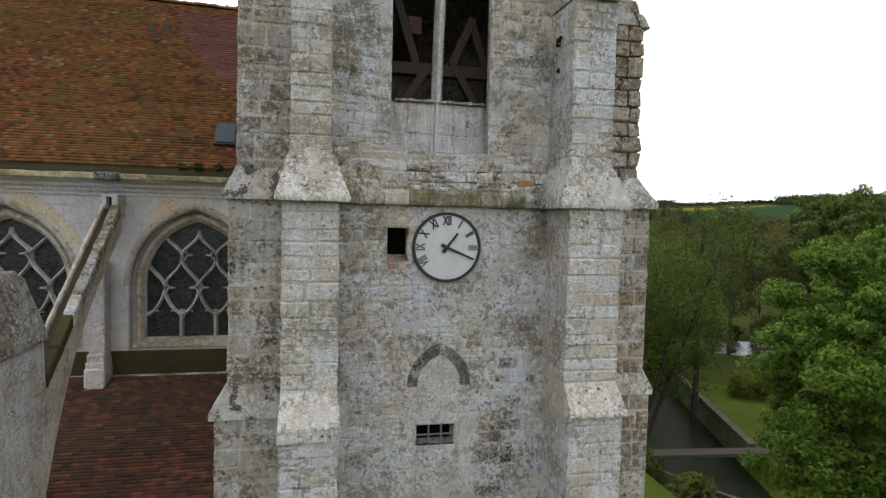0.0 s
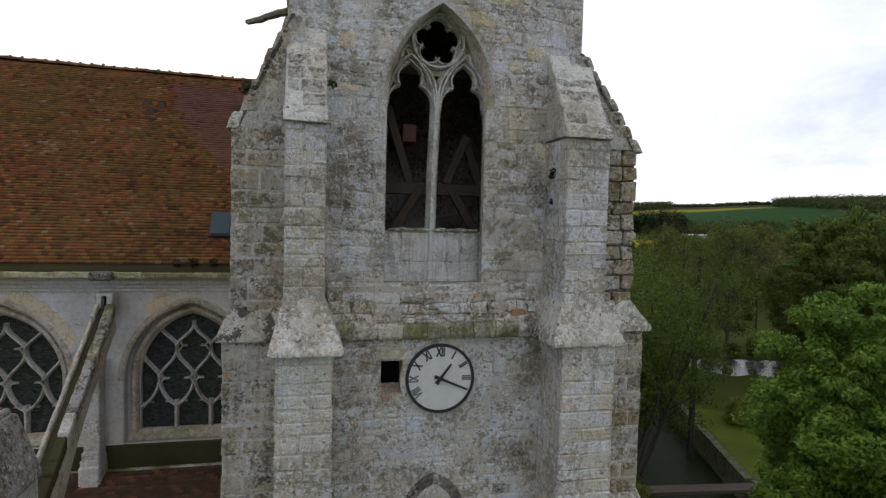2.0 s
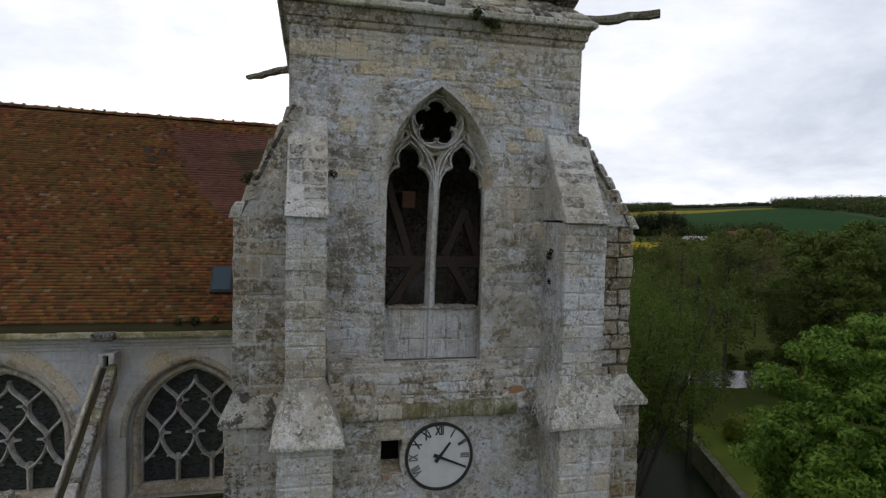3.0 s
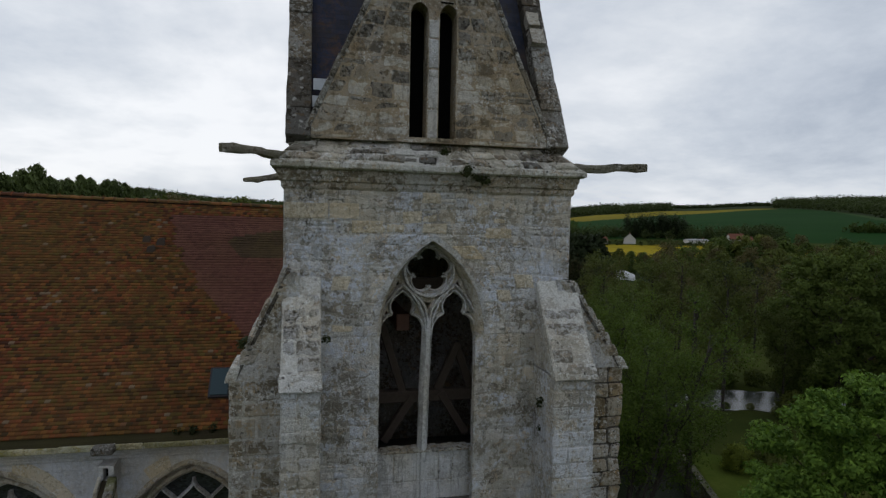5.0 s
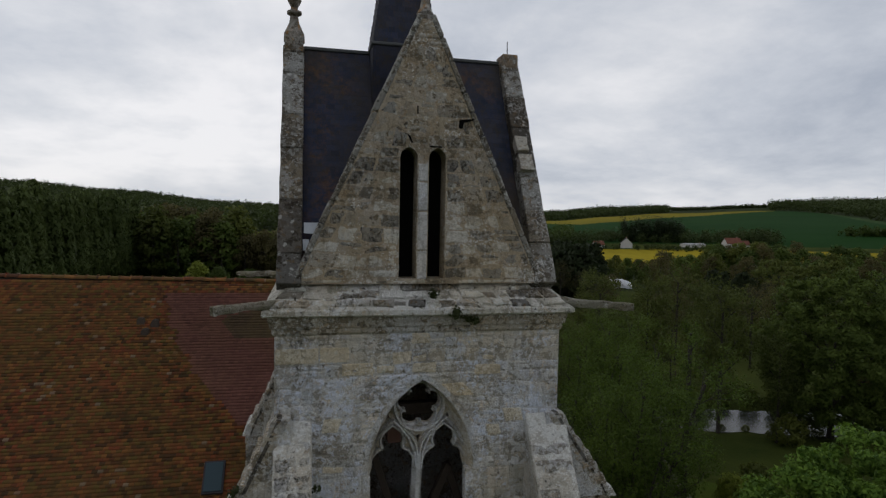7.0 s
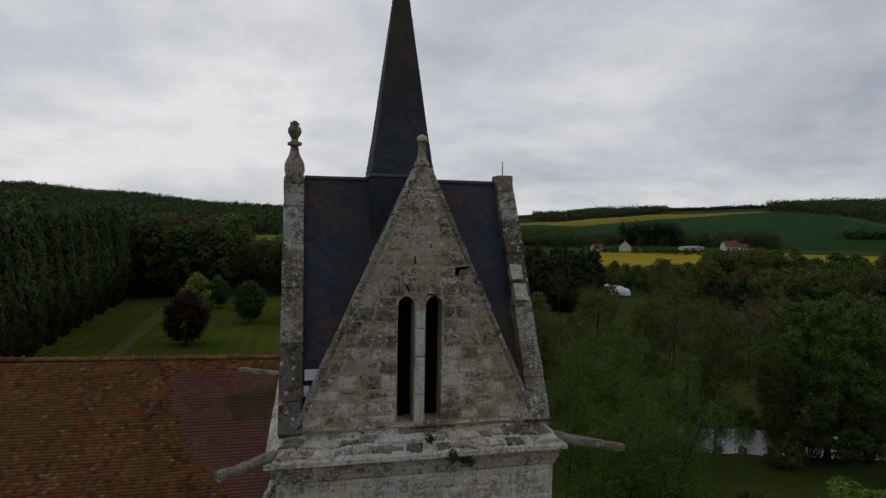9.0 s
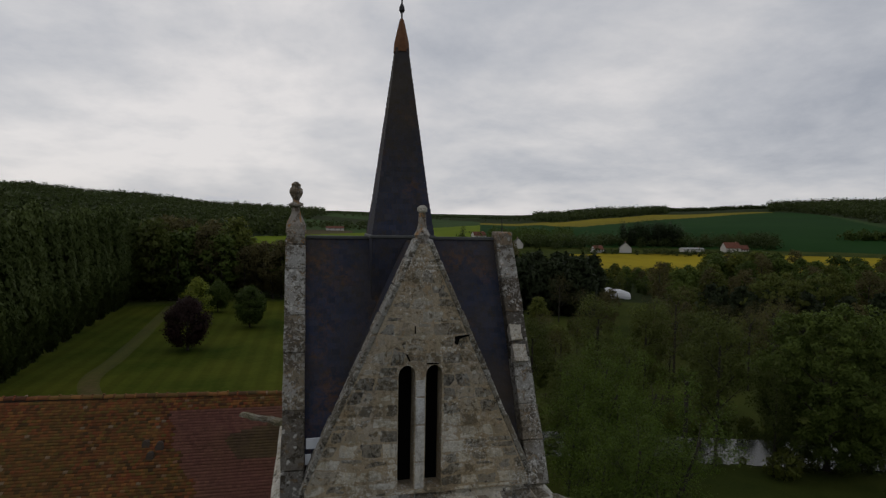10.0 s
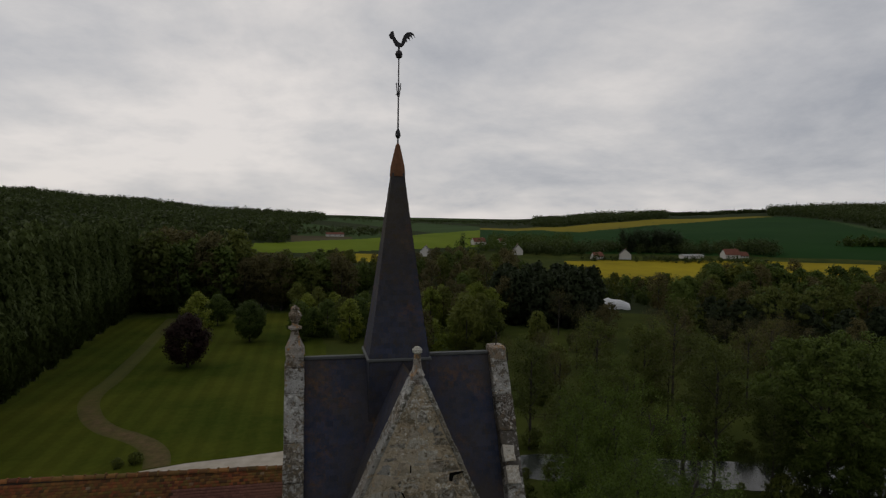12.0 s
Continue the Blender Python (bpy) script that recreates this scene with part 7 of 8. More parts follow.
# ---- trees ----
def leaf_cloud(centres, spread, count, size, seed, flat=0.75, droop=0.0, tri=False, soft=0.0, middle=None, bough=0.8):
    """Many small leaf sprays round the given clump centres: one folded quad or one triangle each."""
    rng = np.random.default_rng(seed)
    c = np.asarray(centres, dtype=np.float64)
    sp = np.asarray(spread, dtype=np.float64)
    idx = rng.integers(0, len(c), count)
    off = rng.normal(size=(count, 3))
    off /= np.linalg.norm(off, axis=1)[:, None] + 1e-9
    off *= (rng.random(count) ** 0.45)[:, None]
    off[:, 2] *= flat
    p = c[idx] + off * sp[idx][:, None]
    n = off * 0.9 + rng.normal(size=(count, 3)) * 0.55 + np.array((0, 0, 0.55))
    n /= np.linalg.norm(n, axis=1)[:, None]
    t = np.cross(n, rng.normal(size=(count, 3)))
    t /= np.linalg.norm(t, axis=1)[:, None] + 1e-9
    t[:, 2] -= droop
    b = np.cross(n, t)
    s = size * rng.uniform(0.55, 1.35, count)[:, None]
    k = 3 if tri else 4
    v = np.empty((count, k, 3))
    v[:, 0] = p - t * s * 0.5
    v[:, 1] = p + b * s * 0.36 + n * s * 0.12
    v[:, 2] = p + t * s * 0.6 - n * s * 0.05
    if tri:
        v[:, 0] -= b * s * 0.36
    else:
        v[:, 3] = p - b * s * 0.36 + n * s * 0.12
    q = np.arange(count * k).reshape(-1, k)
    if not soft:
        return v.reshape(-1, 3), q, None
    # leaf sprays turn outwards from their bough and from the crown, which rounds the light on them
    out = off / (np.linalg.norm(off, axis=1)[:, None] + 1e-9)
    if middle is not None:
        o2 = p - np.asarray(middle)
        out = out * bough + o2 / (np.linalg.norm(o2, axis=1)[:, None] + 1e-9)
    out = out / (np.linalg.norm(out, axis=1)[:, None] + 1e-9) * soft + n * (1 - soft)
    out /= np.linalg.norm(out, axis=1)[:, None] + 1e-9
    face = np.cross(v[:, 1] - v[:, 0], v[:, 2] - v[:, 0])
    back = np.einsum("ij,ij->i", face, out) < 0
    v[back] = v[back][:, ::-1]
    return v.reshape(-1, 3), q, np.repeat(out, k, axis=0)


def leaf_mesh(name, v, q, nor):
    me = raw_mesh(name, v, q)
    if nor is not None:
        me.polygons.foreach_set("use_smooth", np.ones(len(q), dtype=bool))
        me.normals_split_custom_set_from_vertices([tuple(x) for x in nor.tolist()])
    return me


def lobed_clumps(h0, h1, radius, lobes, per, rng):
    """Clumps gathered in boughs, so that the outline is uneven and dark gaps stay between."""
    cs, ss = [], []
    for k in range(lobes):
        t = (k + 0.5) / lobes
        a = k * 2.39996 + rng.uniform(-0.3, 0.3)
        w = math.sin(math.pi * (0.14 + 0.78 * t)) ** 0.55
        rr = radius * w * rng.uniform(0.62, 0.92)
        c = Vector((rr * math.cos(a), rr * math.sin(a), h0 + (h1 - h0) * (0.06 + 0.86 * t)))
        br = radius * rng.uniform(0.20, 0.36)
        for _ in range(per):
            d = Vector((rng.gauss(0, 1), rng.gauss(0, 1), rng.gauss(0, 0.6))).normalized() * br * rng.random() ** 0.35
            cs.append(c + d)
            ss.append(br * rng.uniform(0.28, 0.5))
    return cs, ss


def crown_clumps(h0, h1, radius, n, rng, shape="round", gaps=0.25):
    """Clump centres of a crown between heights h0 and h1."""
    cs, ss = [], []
    for _ in range(n * 3):
        if len(cs) >= n:
            break
        t = rng.random()
        a = rng.uniform(0, 2 * math.pi)
        if shape == "round":
            w = math.sin(math.pi * min(1, 0.10 + t * 0.90)) ** 0.6
        elif shape == "poplar":
            w = min(1, t * 5) * (1 - t) ** 0.45 + 0.12
        elif shape == "cone":
            w = (1 - t) * 0.95 + 0.05
        else:
            w = min(1.0, 0.25 + 1.4 * t) * (1 - max(0, t - 0.65) * 1.9)
        rr = radius * w * (0.45 + 0.55 * rng.random() ** 0.5) * (0.82 + 0.36 * noise.noise(Vector((math.cos(a) * 1.3, math.sin(a) * 1.3, t * 3 + radius))))
        p = Vector((rr * math.cos(a), rr * math.sin(a), h0 + (h1 - h0) * t))
        if noise.noise(p * (2.2 / radius) + Vector((radius, h1, 0))) < -0.5 + gaps:
            if rng.random() < 0.8:
                continue
        cs.append(p)
        ss.append(radius * rng.uniform(0.20, 0.36))
    return cs, ss


def trunk_mesh(bm, height, r, rng, limbs=6, spread=2.0, start=0.3, lean=(0.0, 0.0), sides=7):
    pts = [Vector((lean[0] * t * height + 0.12 * r * math.sin(3 * t), lean[1] * t * height, height * t)) for t in (0, 0.05, 0.25, 0.5, 0.75, 1.0)]
    rad = [r * 1.35, r, r * 0.82, r * 0.6, r * 0.36, r * 0.1]
    for i in range(5):
        add_rod(bm, pts[i], pts[i + 1], rad[i], rad[i + 1], sides)
    for k in range(limbs):
        t = start + (0.9 - start) * k / max(1, limbs - 1)
        a = k * 2.4 + rng.uniform(-0.4, 0.4)
        p = Vector((lean[0] * t * height, lean[1] * t * height, height * t))
        L = spread * (1.1 - 0.6 * t)
        q = p + Vector((math.cos(a) * L * 0.55, math.sin(a) * L * 0.55, L * 0.5))
        e = q + Vector((math.cos(a + 0.3) * L * 0.5, math.sin(a + 0.3) * L * 0.5, L * 0.45))
        rr = r * (0.55 - 0.35 * t)
        add_rod(bm, p, q, rr, rr * 0.65, 4)
        add_rod(bm, q, e, rr * 0.65, rr * 0.15, 4)
        add_rod(bm, q, q + Vector((math.cos(a - 0.8) * L * 0.5, math.sin(a - 0.8) * L * 0.5, L * 0.35)), rr * 0.5, rr * 0.1, 3)


def make_tree(name, label, category, h, radius, foot, mat, leaf, count, clumps, seed, shape="round", gaps=0.25, group="", trunk_r=None, lean=(0, 0), droop=0.0, flat=0.75, limbs=6, tri=True, soft=0.7, sides=5, bough=0.4):
    rng = random.Random(seed)
    tr = thing(name, (0, 0, 0), label, category, group)
    bm = bmesh.new()
    trunk_mesh(bm, h * (0.7 if shape == "lobed" else 0.9), trunk_r or max(0.1, h * 0.018), rng, limbs, radius * 1.1, 0.28, lean, sides)
    part("trunk", bm, M_BARK, tr)
    cs, ss = lobed_clumps(foot, h, radius, clumps // 12, 12, rng) if shape == "lobed" else crown_clumps(foot, h - radius * 0.12, radius, clumps, rng, shape, gaps)
    cs = [c + Vector((lean[0] * c.z, lean[1] * c.z, 0)) for c in cs]
    v, q, nor = leaf_cloud(cs, ss, count, leaf, seed, flat, droop, tri, soft, (0, 0, foot + (h - foot) * 0.4), bough)
    link_mesh("crown", leaf_mesh("crown", v, q, nor), mat, tr)
    return tr


def twig_tree(name, label, h, radius, mat, leaf, count, seed, group="", stems=1, lean=(0, 0), trunk_r=None, start=0.25, rise=0.55):
    """A thin-leaved tree whose branching shows through its crown."""
    rng = random.Random(seed)
    tr = thing(name, (0, 0, 0), label, "tree", group)
    bm = bmesh.new()
    tips = []
    r0 = trunk_r or h * 0.014

    def grow(p, d, length, r, level):
        q = p + d * length
        add_rod(bm, p, q, r, r * 0.55, 5 if level == 0 else 3)
        if level >= 2:
            tips.append(p + d * length * 0.6)
            tips.append(q)
        if level == 3:
            return
        for k in range((9, 4, 3)[level]):
            t = start + (1 - start) * (k + rng.random()) / (9, 4, 3)[level] if level == 0 else rng.uniform(0.35, 1.0)
            a = k * 2.4 + rng.uniform(-0.5, 0.5)
            u = d.orthogonal().normalized()
            w = d.cross(u)
            side = u * math.cos(a) + w * math.sin(a)
            nd = (d * 0.62 + side * 0.75 + Vector((0, 0, rise * 0.5))).normalized()
            reach = radius * (0.95, 0.5, 0.3)[level] * rng.uniform(0.7, 1.1)
            if level == 0:
                reach *= 1.05 - 0.5 * t
            grow(p + d * length * t, nd, reach, r * (0.42, 0.45, 0.5)[level] * (1.1 - 0.5 * t), level + 1)

    for s in range(stems):
        a = s * 2.1
        d = Vector((lean[0] + 0.13 * math.cos(a) * (stems > 1), lean[1] + 0.13 * math.sin(a) * (stems > 1), 1)).normalized()
        grow(Vector((0.3 * math.cos(a) * (stems > 1), 0.3 * math.sin(a) * (stems > 1), -0.2)), d, h * 0.86 * (1 - 0.12 * s), r0 * (1 - 0.15 * s), 0)
    part("trunk", bm, M_BARK, tr)
    v, q, nor = leaf_cloud(tips, [radius * rng.uniform(0.13, 0.26) for _ in tips], count, leaf, seed, 0.9, 0.0, True, 0.6, (lean[0] * h * 0.5, lean[1] * h * 0.5, h * 0.5))
    link_mesh("crown", leaf_mesh("crown", v, q, nor), mat, tr)
    return tr


def plant(proto, x, y, scale=1.0, turn=0.0, z=None, first=False):
    zz = ground_z(x, y) - 0.05 if z is None else z
    m = Matrix.Translation((x, y, zz)) @ Matrix.Rotation(turn, 4, "Z")
    if first:
        proto.matrix_basis = m @ Matrix.Scale(scale, 4)
        return proto
    proto_scale = tuple(proto.scale)
    proto.scale = (scale, scale, scale)
    ob = copy_thing(proto, m)
    proto.scale = proto_scale
    return ob


# the big bright tree beside the tower
near_tree = make_tree("maple_tree", "large maple in bright green spring leaf", "tree", 16.6, 6.2, 2.6, M_LEAF_BRIGHT, 0.205, 185000, 640, 21, "lobed", gaps=0.12, limbs=9, flat=0.62, tri=True, soft=0.45, sides=9, bough=0.8)
plant(near_tree, 23.9, 9.6, 1.03, 0.6, first=True)

# trees along the river and the mill race
M_LEAF_LIME = leaf_mat("lime_leaf", (0.0365, 0.0608, 0.0112), (0.114, 0.152, 0.0264), 0.4, 0.0, 0.35, 0.4)
big_round = make_tree("lime_tree", "tall round dark green riverside tree", "tree", 21.6, 8.2, 1.2, M_LEAF_LIME, 0.36, 70000, 760, 31, "lobed", gaps=0.06, group="riverside trees", limbs=8, sides=8, soft=0.7, bough=0.6)
plant(big_round, 62.6, 49.6, 1.0, 0.0, first=True)
willow = twig_tree("willow_tree", "loose olive willow in thin spring leaf", 18.5, 5.4, M_LEAF_MID, 0.30, 8500, 32, "riverside trees", start=0.22)
plant(willow, 48.8, 53.0, 1.0, 0.3, first=True)
for x, y, s, r in ((30.5, 71, 0.86, 1.2), (37.5, 56.0, 0.8, 2.2), (43.5, 69.5, 0.75, 3.0), (55, 64.5, 0.72, 4.1), (72, 60, 0.85, 5.0), (29, 55, 0.72, 0.4), (54, 49, 0.7, 1.9), (80, 47, 0.95, 2.6), (88, 58, 0.95, 0.9), (72, 44, 0.7, 2.0), (52, 75, 0.95, 4.4), (60, 71, 0.9, 2.4), (46, 80, 0.95, 0.9)):
    plant(willow, x, y, s, r)
bare = twig_tree("bare_tree", "wide brown tree with open branches and few leaves", 18.6, 6.6, M_LEAF_BROWN, 0.26, 2600, 36, "meadow trees", start=0.3)
plant(bare, 65.2, 86.3, 1.0, 0.7, first=True)
for x, y, s, r in ((40.2, 82.1, 0.64, 2.0), (52, 92, 0.7, 4.0), (78, 82, 0.8, 5.1), (44, 98, 0.6, 1.0), (92, 92, 0.8, 3.3), (34, 92, 0.66, 2.7), (58, 77, 0.6, 0.2)):
    plant(bare, x, y, s, r)
M_LEAF_ALDER = leaf_mat("alder_leaf", (0.0382, 0.067, 0.00929), (0.110, 0.157, 0.0226), 0.45, 0.2, 0.4)
alder = twig_tree("alder_tree", "slender leaning alder with dark bare stems", 20.5, 4.6, M_LEAF_ALDER, 0.20, 16000, 33, "alders beside the mill race", stems=3, lean=(0.17, -0.12), start=0.2, trunk_r=0.2)
plant(alder, 22.2, 29.8, 1.0, 0.0, first=True)
for x, y, s, r in ((23.5, 38, 0.85, 0.3), (28, 42.5, 0.92, 0.4), (21, 33, 0.85, 6.1), (27.5, 48, 0.9, 0.9), (24.5, 45, 0.9, 0.2), (31.5, 52, 0.85, 0.6), (25.5, 35.5, 0.8, 5.9)):
    plant(alder, x, y, s, r)
poplar_twig = twig_tree("bare_poplar", "thin tall poplar with sparse new leaves", 22.5, 2.2, M_LEAF_ALDER, 0.18, 3000, 39, "alders beside the mill race", rise=1.2)
plant(poplar_twig, 31.0, 34.6, 1.0, 0.4, first=True)
bush = make_tree("yellow_bush", "low bush with yellow-green leaves", "bush", 2.6, 1.7, 0.2, M_LEAF_YEL, 0.18, 5000, 60, 34, gaps=0.1, limbs=4, trunk_r=0.05)
plant(bush, 37.8, 36.6, 1.0, 0.0, first=True)
shrub = make_tree("shrub", "dull olive-green shrub in the rough grass", "bush", 3.2, 2.1, 0.1, M_LEAF_OLIVE, 0.34, 1500, 60, 35, gaps=0.15, group="shrubs on the meadow", limbs=4, trunk_r=0.06)
plant(shrub, 41.5, 38, 0.9, 0.0, first=True)
rng = random.Random(500)
for i in range(60):
    a, r = radians(rng.uniform(20, 52)), rng.uniform(48, 175)
    x, y = VIEW[0] + r * math.sin(a), VIEW[1] + r * math.cos(a)
    if race_depth(x, y) < 0.1 and abs(river_off(x, y)) > 7 and not (a < radians(43) and a > radians(29) and r < 95):
        plant(shrub, x, y, rng.uniform(0.6, 1.5), rng.uniform(0, 6))
for i in range(44):
    x = 26 + 1.7 * i
    s = 1 if i % 2 else -1
    d = rng.uniform(5.2, 7.5)
    if 42 < x < 57 and s < 0:
        plant(shrub, x, 74.5 - 0.3 * x - rng.uniform(5.0, 6.5), rng.uniform(0.2, 0.42), rng.uniform(0, 6))
        continue
    if s < 0 and i % 2 and x < 60:
        continue
    plant(shrub, x, 74.5 - 0.3 * x + s * d, rng.uniform(0.45, 0.85) if s < 0 else rng.uniform(0.5, 1.0), rng.uniform(0, 6))
for x, y, s in ((20.4, 16, 0.8), (21.5, 21, 0.9), (20.2, 25, 0.7), (21.8, 30, 0.8), (24, 19, 0.6), (26, 15.5, 0.8), (23, 36, 0.8), (39.6, 35.0, 0.8), (40.5, 29, 0.9), (38, 22, 0.8)):
    plant(shrub, x, y, s, x)
plant(shrub, -25.6, 75.5, 0.55, 1.0)
plant(shrub, -27.6, 74.6, 0.45, 2.0)

# middle distance
mid_green = make_tree("field_tree", "full dark green tree in the valley", "tree", 15, 5.4, 0.8, M_LEAF_DARK, 0.85, 2600, 130, 41, limbs=2, gaps=0.15, group="valley trees", soft=0.8)
plant(mid_green, 55, 205, 1.0, 0.0, first=True)
mid_olive = make_tree("olive_tree", "soft olive-green tree in the valley", "tree", 16, 5.0, 0.8, M_LEAF_OLIVE, 0.8, 2600, 120, 48, "vase", limbs=2, gaps=0.2, group="valley trees", soft=0.8)
plant(mid_olive, 62, 215, 1.0, 0.0, first=True)
mid_yel = make_tree("young_green_tree", "yellow-green tree in the valley", "tree", 15, 5.2, 0.8, M_LEAF_YEL, 0.7, 3000, 110, 42, gaps=0.15, group="valley trees", soft=0.8, limbs=2)
mid_brown = make_tree("budding_tree", "brownish tree just coming into leaf", "tree", 16, 4.6, 2.0, M_LEAF_BROWN, 0.6, 2400, 120, 43, "vase", limbs=5, gaps=0.3, group="valley trees", soft=0.7)
mid_con = make_tree("dark_conifer", "very dark dense conifer", "tree", 18, 4.2, 0.3, M_LEAF_CON, 1.0, 2400, 110, 44, "round", limbs=2, gaps=0.08, group="dark conifers", soft=0.8)
M_LEAF_PALE = leaf_mat("pale_willow_leaf", (0.060, 0.076, 0.016), (0.125, 0.145, 0.030), 0.4, 0.0, 0.4, 0.3)
pale_willow = make_tree("pale_willow", "pale olive willow with drooping sprays", "tree", 16.5, 8.0, 0.8, M_LEAF_PALE, 0.6, 7000, 260, 49, "lobed", limbs=3, group="valley trees", soft=0.7, droop=0.5)
beech = make_tree("copper_beech", "dark purple copper beech on the lawn", "tree", 11.6, 5.1, 1.7, M_LEAF_PURPLE, 0.42, 16000, 180, 45, gaps=0.08, trunk_r=0.3)
plant(beech, -29.4, 132.0, 1.05, 0.0, first=True)
lawn_tree = make_tree("lawn_tree", "round dark green tree on the lawn", "tree", 11.6, 5.0, 1.7, M_LEAF_DARK, 0.44, 14000, 170, 46, gaps=0.12, group="lawn trees")
plant(lawn_tree, -18.3, 159.4, 1.0, 0.0, first=True)
plant(lawn_tree, -30.5, 186, 0.86, 2.0)
plant(mid_yel, 48.6, 162.3, 1.05, 0.0, first=True)
plant(mid_yel, -32.7, 164, 0.9, 1.0)
plant(mid_brown, 63, 178, 1.0, 0.0, first=True)
plant(mid_con, 100, 205, 1.0, 0.0, first=True)
plant(pale_willow, 132.5, 136, 1.04, 0.0, first=True)
plant(pale_willow, 152, 138, 1.0, 2.1)
plant(pale_willow, 112, 150, 0.72, 4.0)
plant(pale_willow, 88, 120, 0.55, 1.0)
plant(pale_willow, 100, 108, 0.6, 3.0)
poplar = make_tree("poplar_tree", "tall narrow dark poplar in a row", "tree", 31, 3.3, 0.6, M_LEAF_POP, 0.5, 9000, 300, 47, "poplar", limbs=2, gaps=0.16, group="poplar row beside the lawn", soft=0.8, droop=-1.2, flat=1.5)
plant(poplar, -57.0, 104, 1.0, 0.0, first=True)
rng = random.Random(77)
for k in range(1, 24):
    t = k / 23
    plant(poplar, -57.0 - 8 * t + rng.uniform(-0.8, 0.8), 104 + 118 * t, rng.uniform(0.90, 1.06), rng.uniform(0, 6))
for k in range(9):
    plant(poplar, -57.5 + rng.uniform(-1, 0.5) - 0.5 * k, 99 - 5.2 * k, rng.uniform(0.95, 1.05), rng.uniform(0, 6))


def scatter(protos, n, az0, az1, r0, r1, seed, s0, s1, keep=None, sink=0.0):
    rng = random.Random(seed)
    for k in range(n):
        az = az0 + (az1 - az0) * ((k * 0.61803 + rng.uniform(-0.03, 0.03)) % 1.0)
        a, r = radians(az), math.sqrt(rng.uniform(r0 * r0, r1 * r1))
        x, y = VIEW[0] + r * math.sin(a), VIEW[1] + r * math.cos(a)
        if keep and not keep(x, y):
            continue
        plant(rng.choice(protos), x, y, rng.uniform(s0, s1), rng.uniform(0, 6.28), ground_z(x, y) - sink if sink else None)


# woodland edge behind the lawn, then the wood towards the fields
scatter([mid_green, mid_brown, mid_olive], 26, -15.5, -6.5, 232, 262, 80, 1.55, 1.95)
scatter([mid_olive, mid_brown, mid_green], 26, -7, 4, 228, 258, 81, 1.1, 1.4)
scatter([mid_olive, mid_brown, mid_green, mid_olive], 84, -14, 9, 262, 400, 82, 0.72, 1.0)
scatter([mid_olive, mid_brown, mid_brown, mid_green], 44, 8, 20, 225, 400, 79, 0.85, 1.2)
scatter([mid_con], 36, 18, 27.3, 196, 232, 83, 1.05, 1.25, sink=2.2)
scatter([mid_con], 26, 37, 54, 190, 212, 88, 0.65, 0.85, sink=2.0)
scatter([mid_yel, mid_olive, mid_green], 14, -1, 7, 165, 215, 78, 0.55, 0.85)
scatter([mid_olive, mid_yel, mid_brown, mid_brown], 26, 9, 18, 140, 215, 84, 0.6, 1.0)
scatter([mid_green, mid_olive, mid_brown, mid_green], 26, 27, 36, 255, 320, 85, 0.4, 0.68)
scatter([mid_green, mid_olive, mid_brown, mid_green], 56, 36.5, 56, 262, 335, 77, 0.9, 1.25)
scatter([mid_green, mid_olive, mid_brown], 24, 33, 54, 215, 262, 89, 0.75, 1.05)
scatter([mid_brown, bare, mid_olive, bare], 34, 22, 54, 110, 185, 86, 0.4, 0.75, keep=lambda x, y: abs(river_off(x, y)) > 10)
scatter([mid_olive, mid_green], 16, 18, 27, 240, 330, 87, 0.7, 0.9)


# far woods: one joined mass each
def far_wood(name, label, n, az0, az1, r0, r1, seed, size=(7, 11), mat=M_LEAF_FOREST, keep=None, leaves=40, leaf=2.4, thin=1.0):
    rng = random.Random(seed)
    cs, ss = [], []
    for _ in range(n):
        az = rng.uniform(az0, az1)
        a, r = radians(az), math.sqrt(rng.uniform(r0 * r0, r1 * r1))
        x, y = VIEW[0] + r * math.sin(a), VIEW[1] + r * math.cos(a)
        if keep and not keep(az, r):
            continue
        k = land_stretch(az, r)
        h = rng.uniform(*size) * k ** 0.7
        x, y, z = far_place(x, y, ground_z(x, y))
        for _k in range(3):
            cs.append((x + rng.uniform(-2, 2) * thin, y + rng.uniform(-2, 2) * thin, z + h * rng.uniform(0.08, 0.8)))
            ss.append(h * rng.uniform(0.28, 0.46) * thin)
    v, q, nor = leaf_cloud(cs, ss, len(cs) * leaves // 3, leaf, seed, 0.95 / thin, 0.0, True, 0.75)
    ob = link_mesh(name, leaf_mesh(name, v, q, nor), mat)
    tagged(ob, label, "woodland", kind="stuff")


far_wood("hill_forest", "wooded hillside in dull green", 4300, -42, 1.5, 400, 1500, 91, (12, 18), keep=lambda a, r: (r > 630 or a < -5.5) and (a < -2 or r > 760 + 120 * (a + 2)), leaf=4.6)
far_wood("skyline_wood", "dark wood along the hill crest", 1700, 21.5, 33.5, 1045, 1500, 92, (8, 18), keep=lambda a, r: r > between(a, (22, 1055), (26, 1045), (32, 1142), (34, 1160)), leaves=34, leaf=3.8)
far_wood("skyline_wood", "thin line of trees along the crest", 560, 33, 43, 1390, 1480, 98, (6, 11), leaves=34, leaf=3.6)
far_wood("skyline_wood", "dark wood on the hilltop", 2600, 41.6, 58, 790, 1500, 93, (9, 20), keep=lambda a, r: r > between(a, (41, 1180), (43, 1125), (49, 888), (54, 805)), leaves=36, leaf=3.8)
far_wood("valley_hedges", "hedges and trees beyond the fields", 900, -1, 22, 1150, 1700, 94, (6, 10), keep=lambda a, r: int(r / 110) % 2 == 0 and r < 1400, leaves=34)
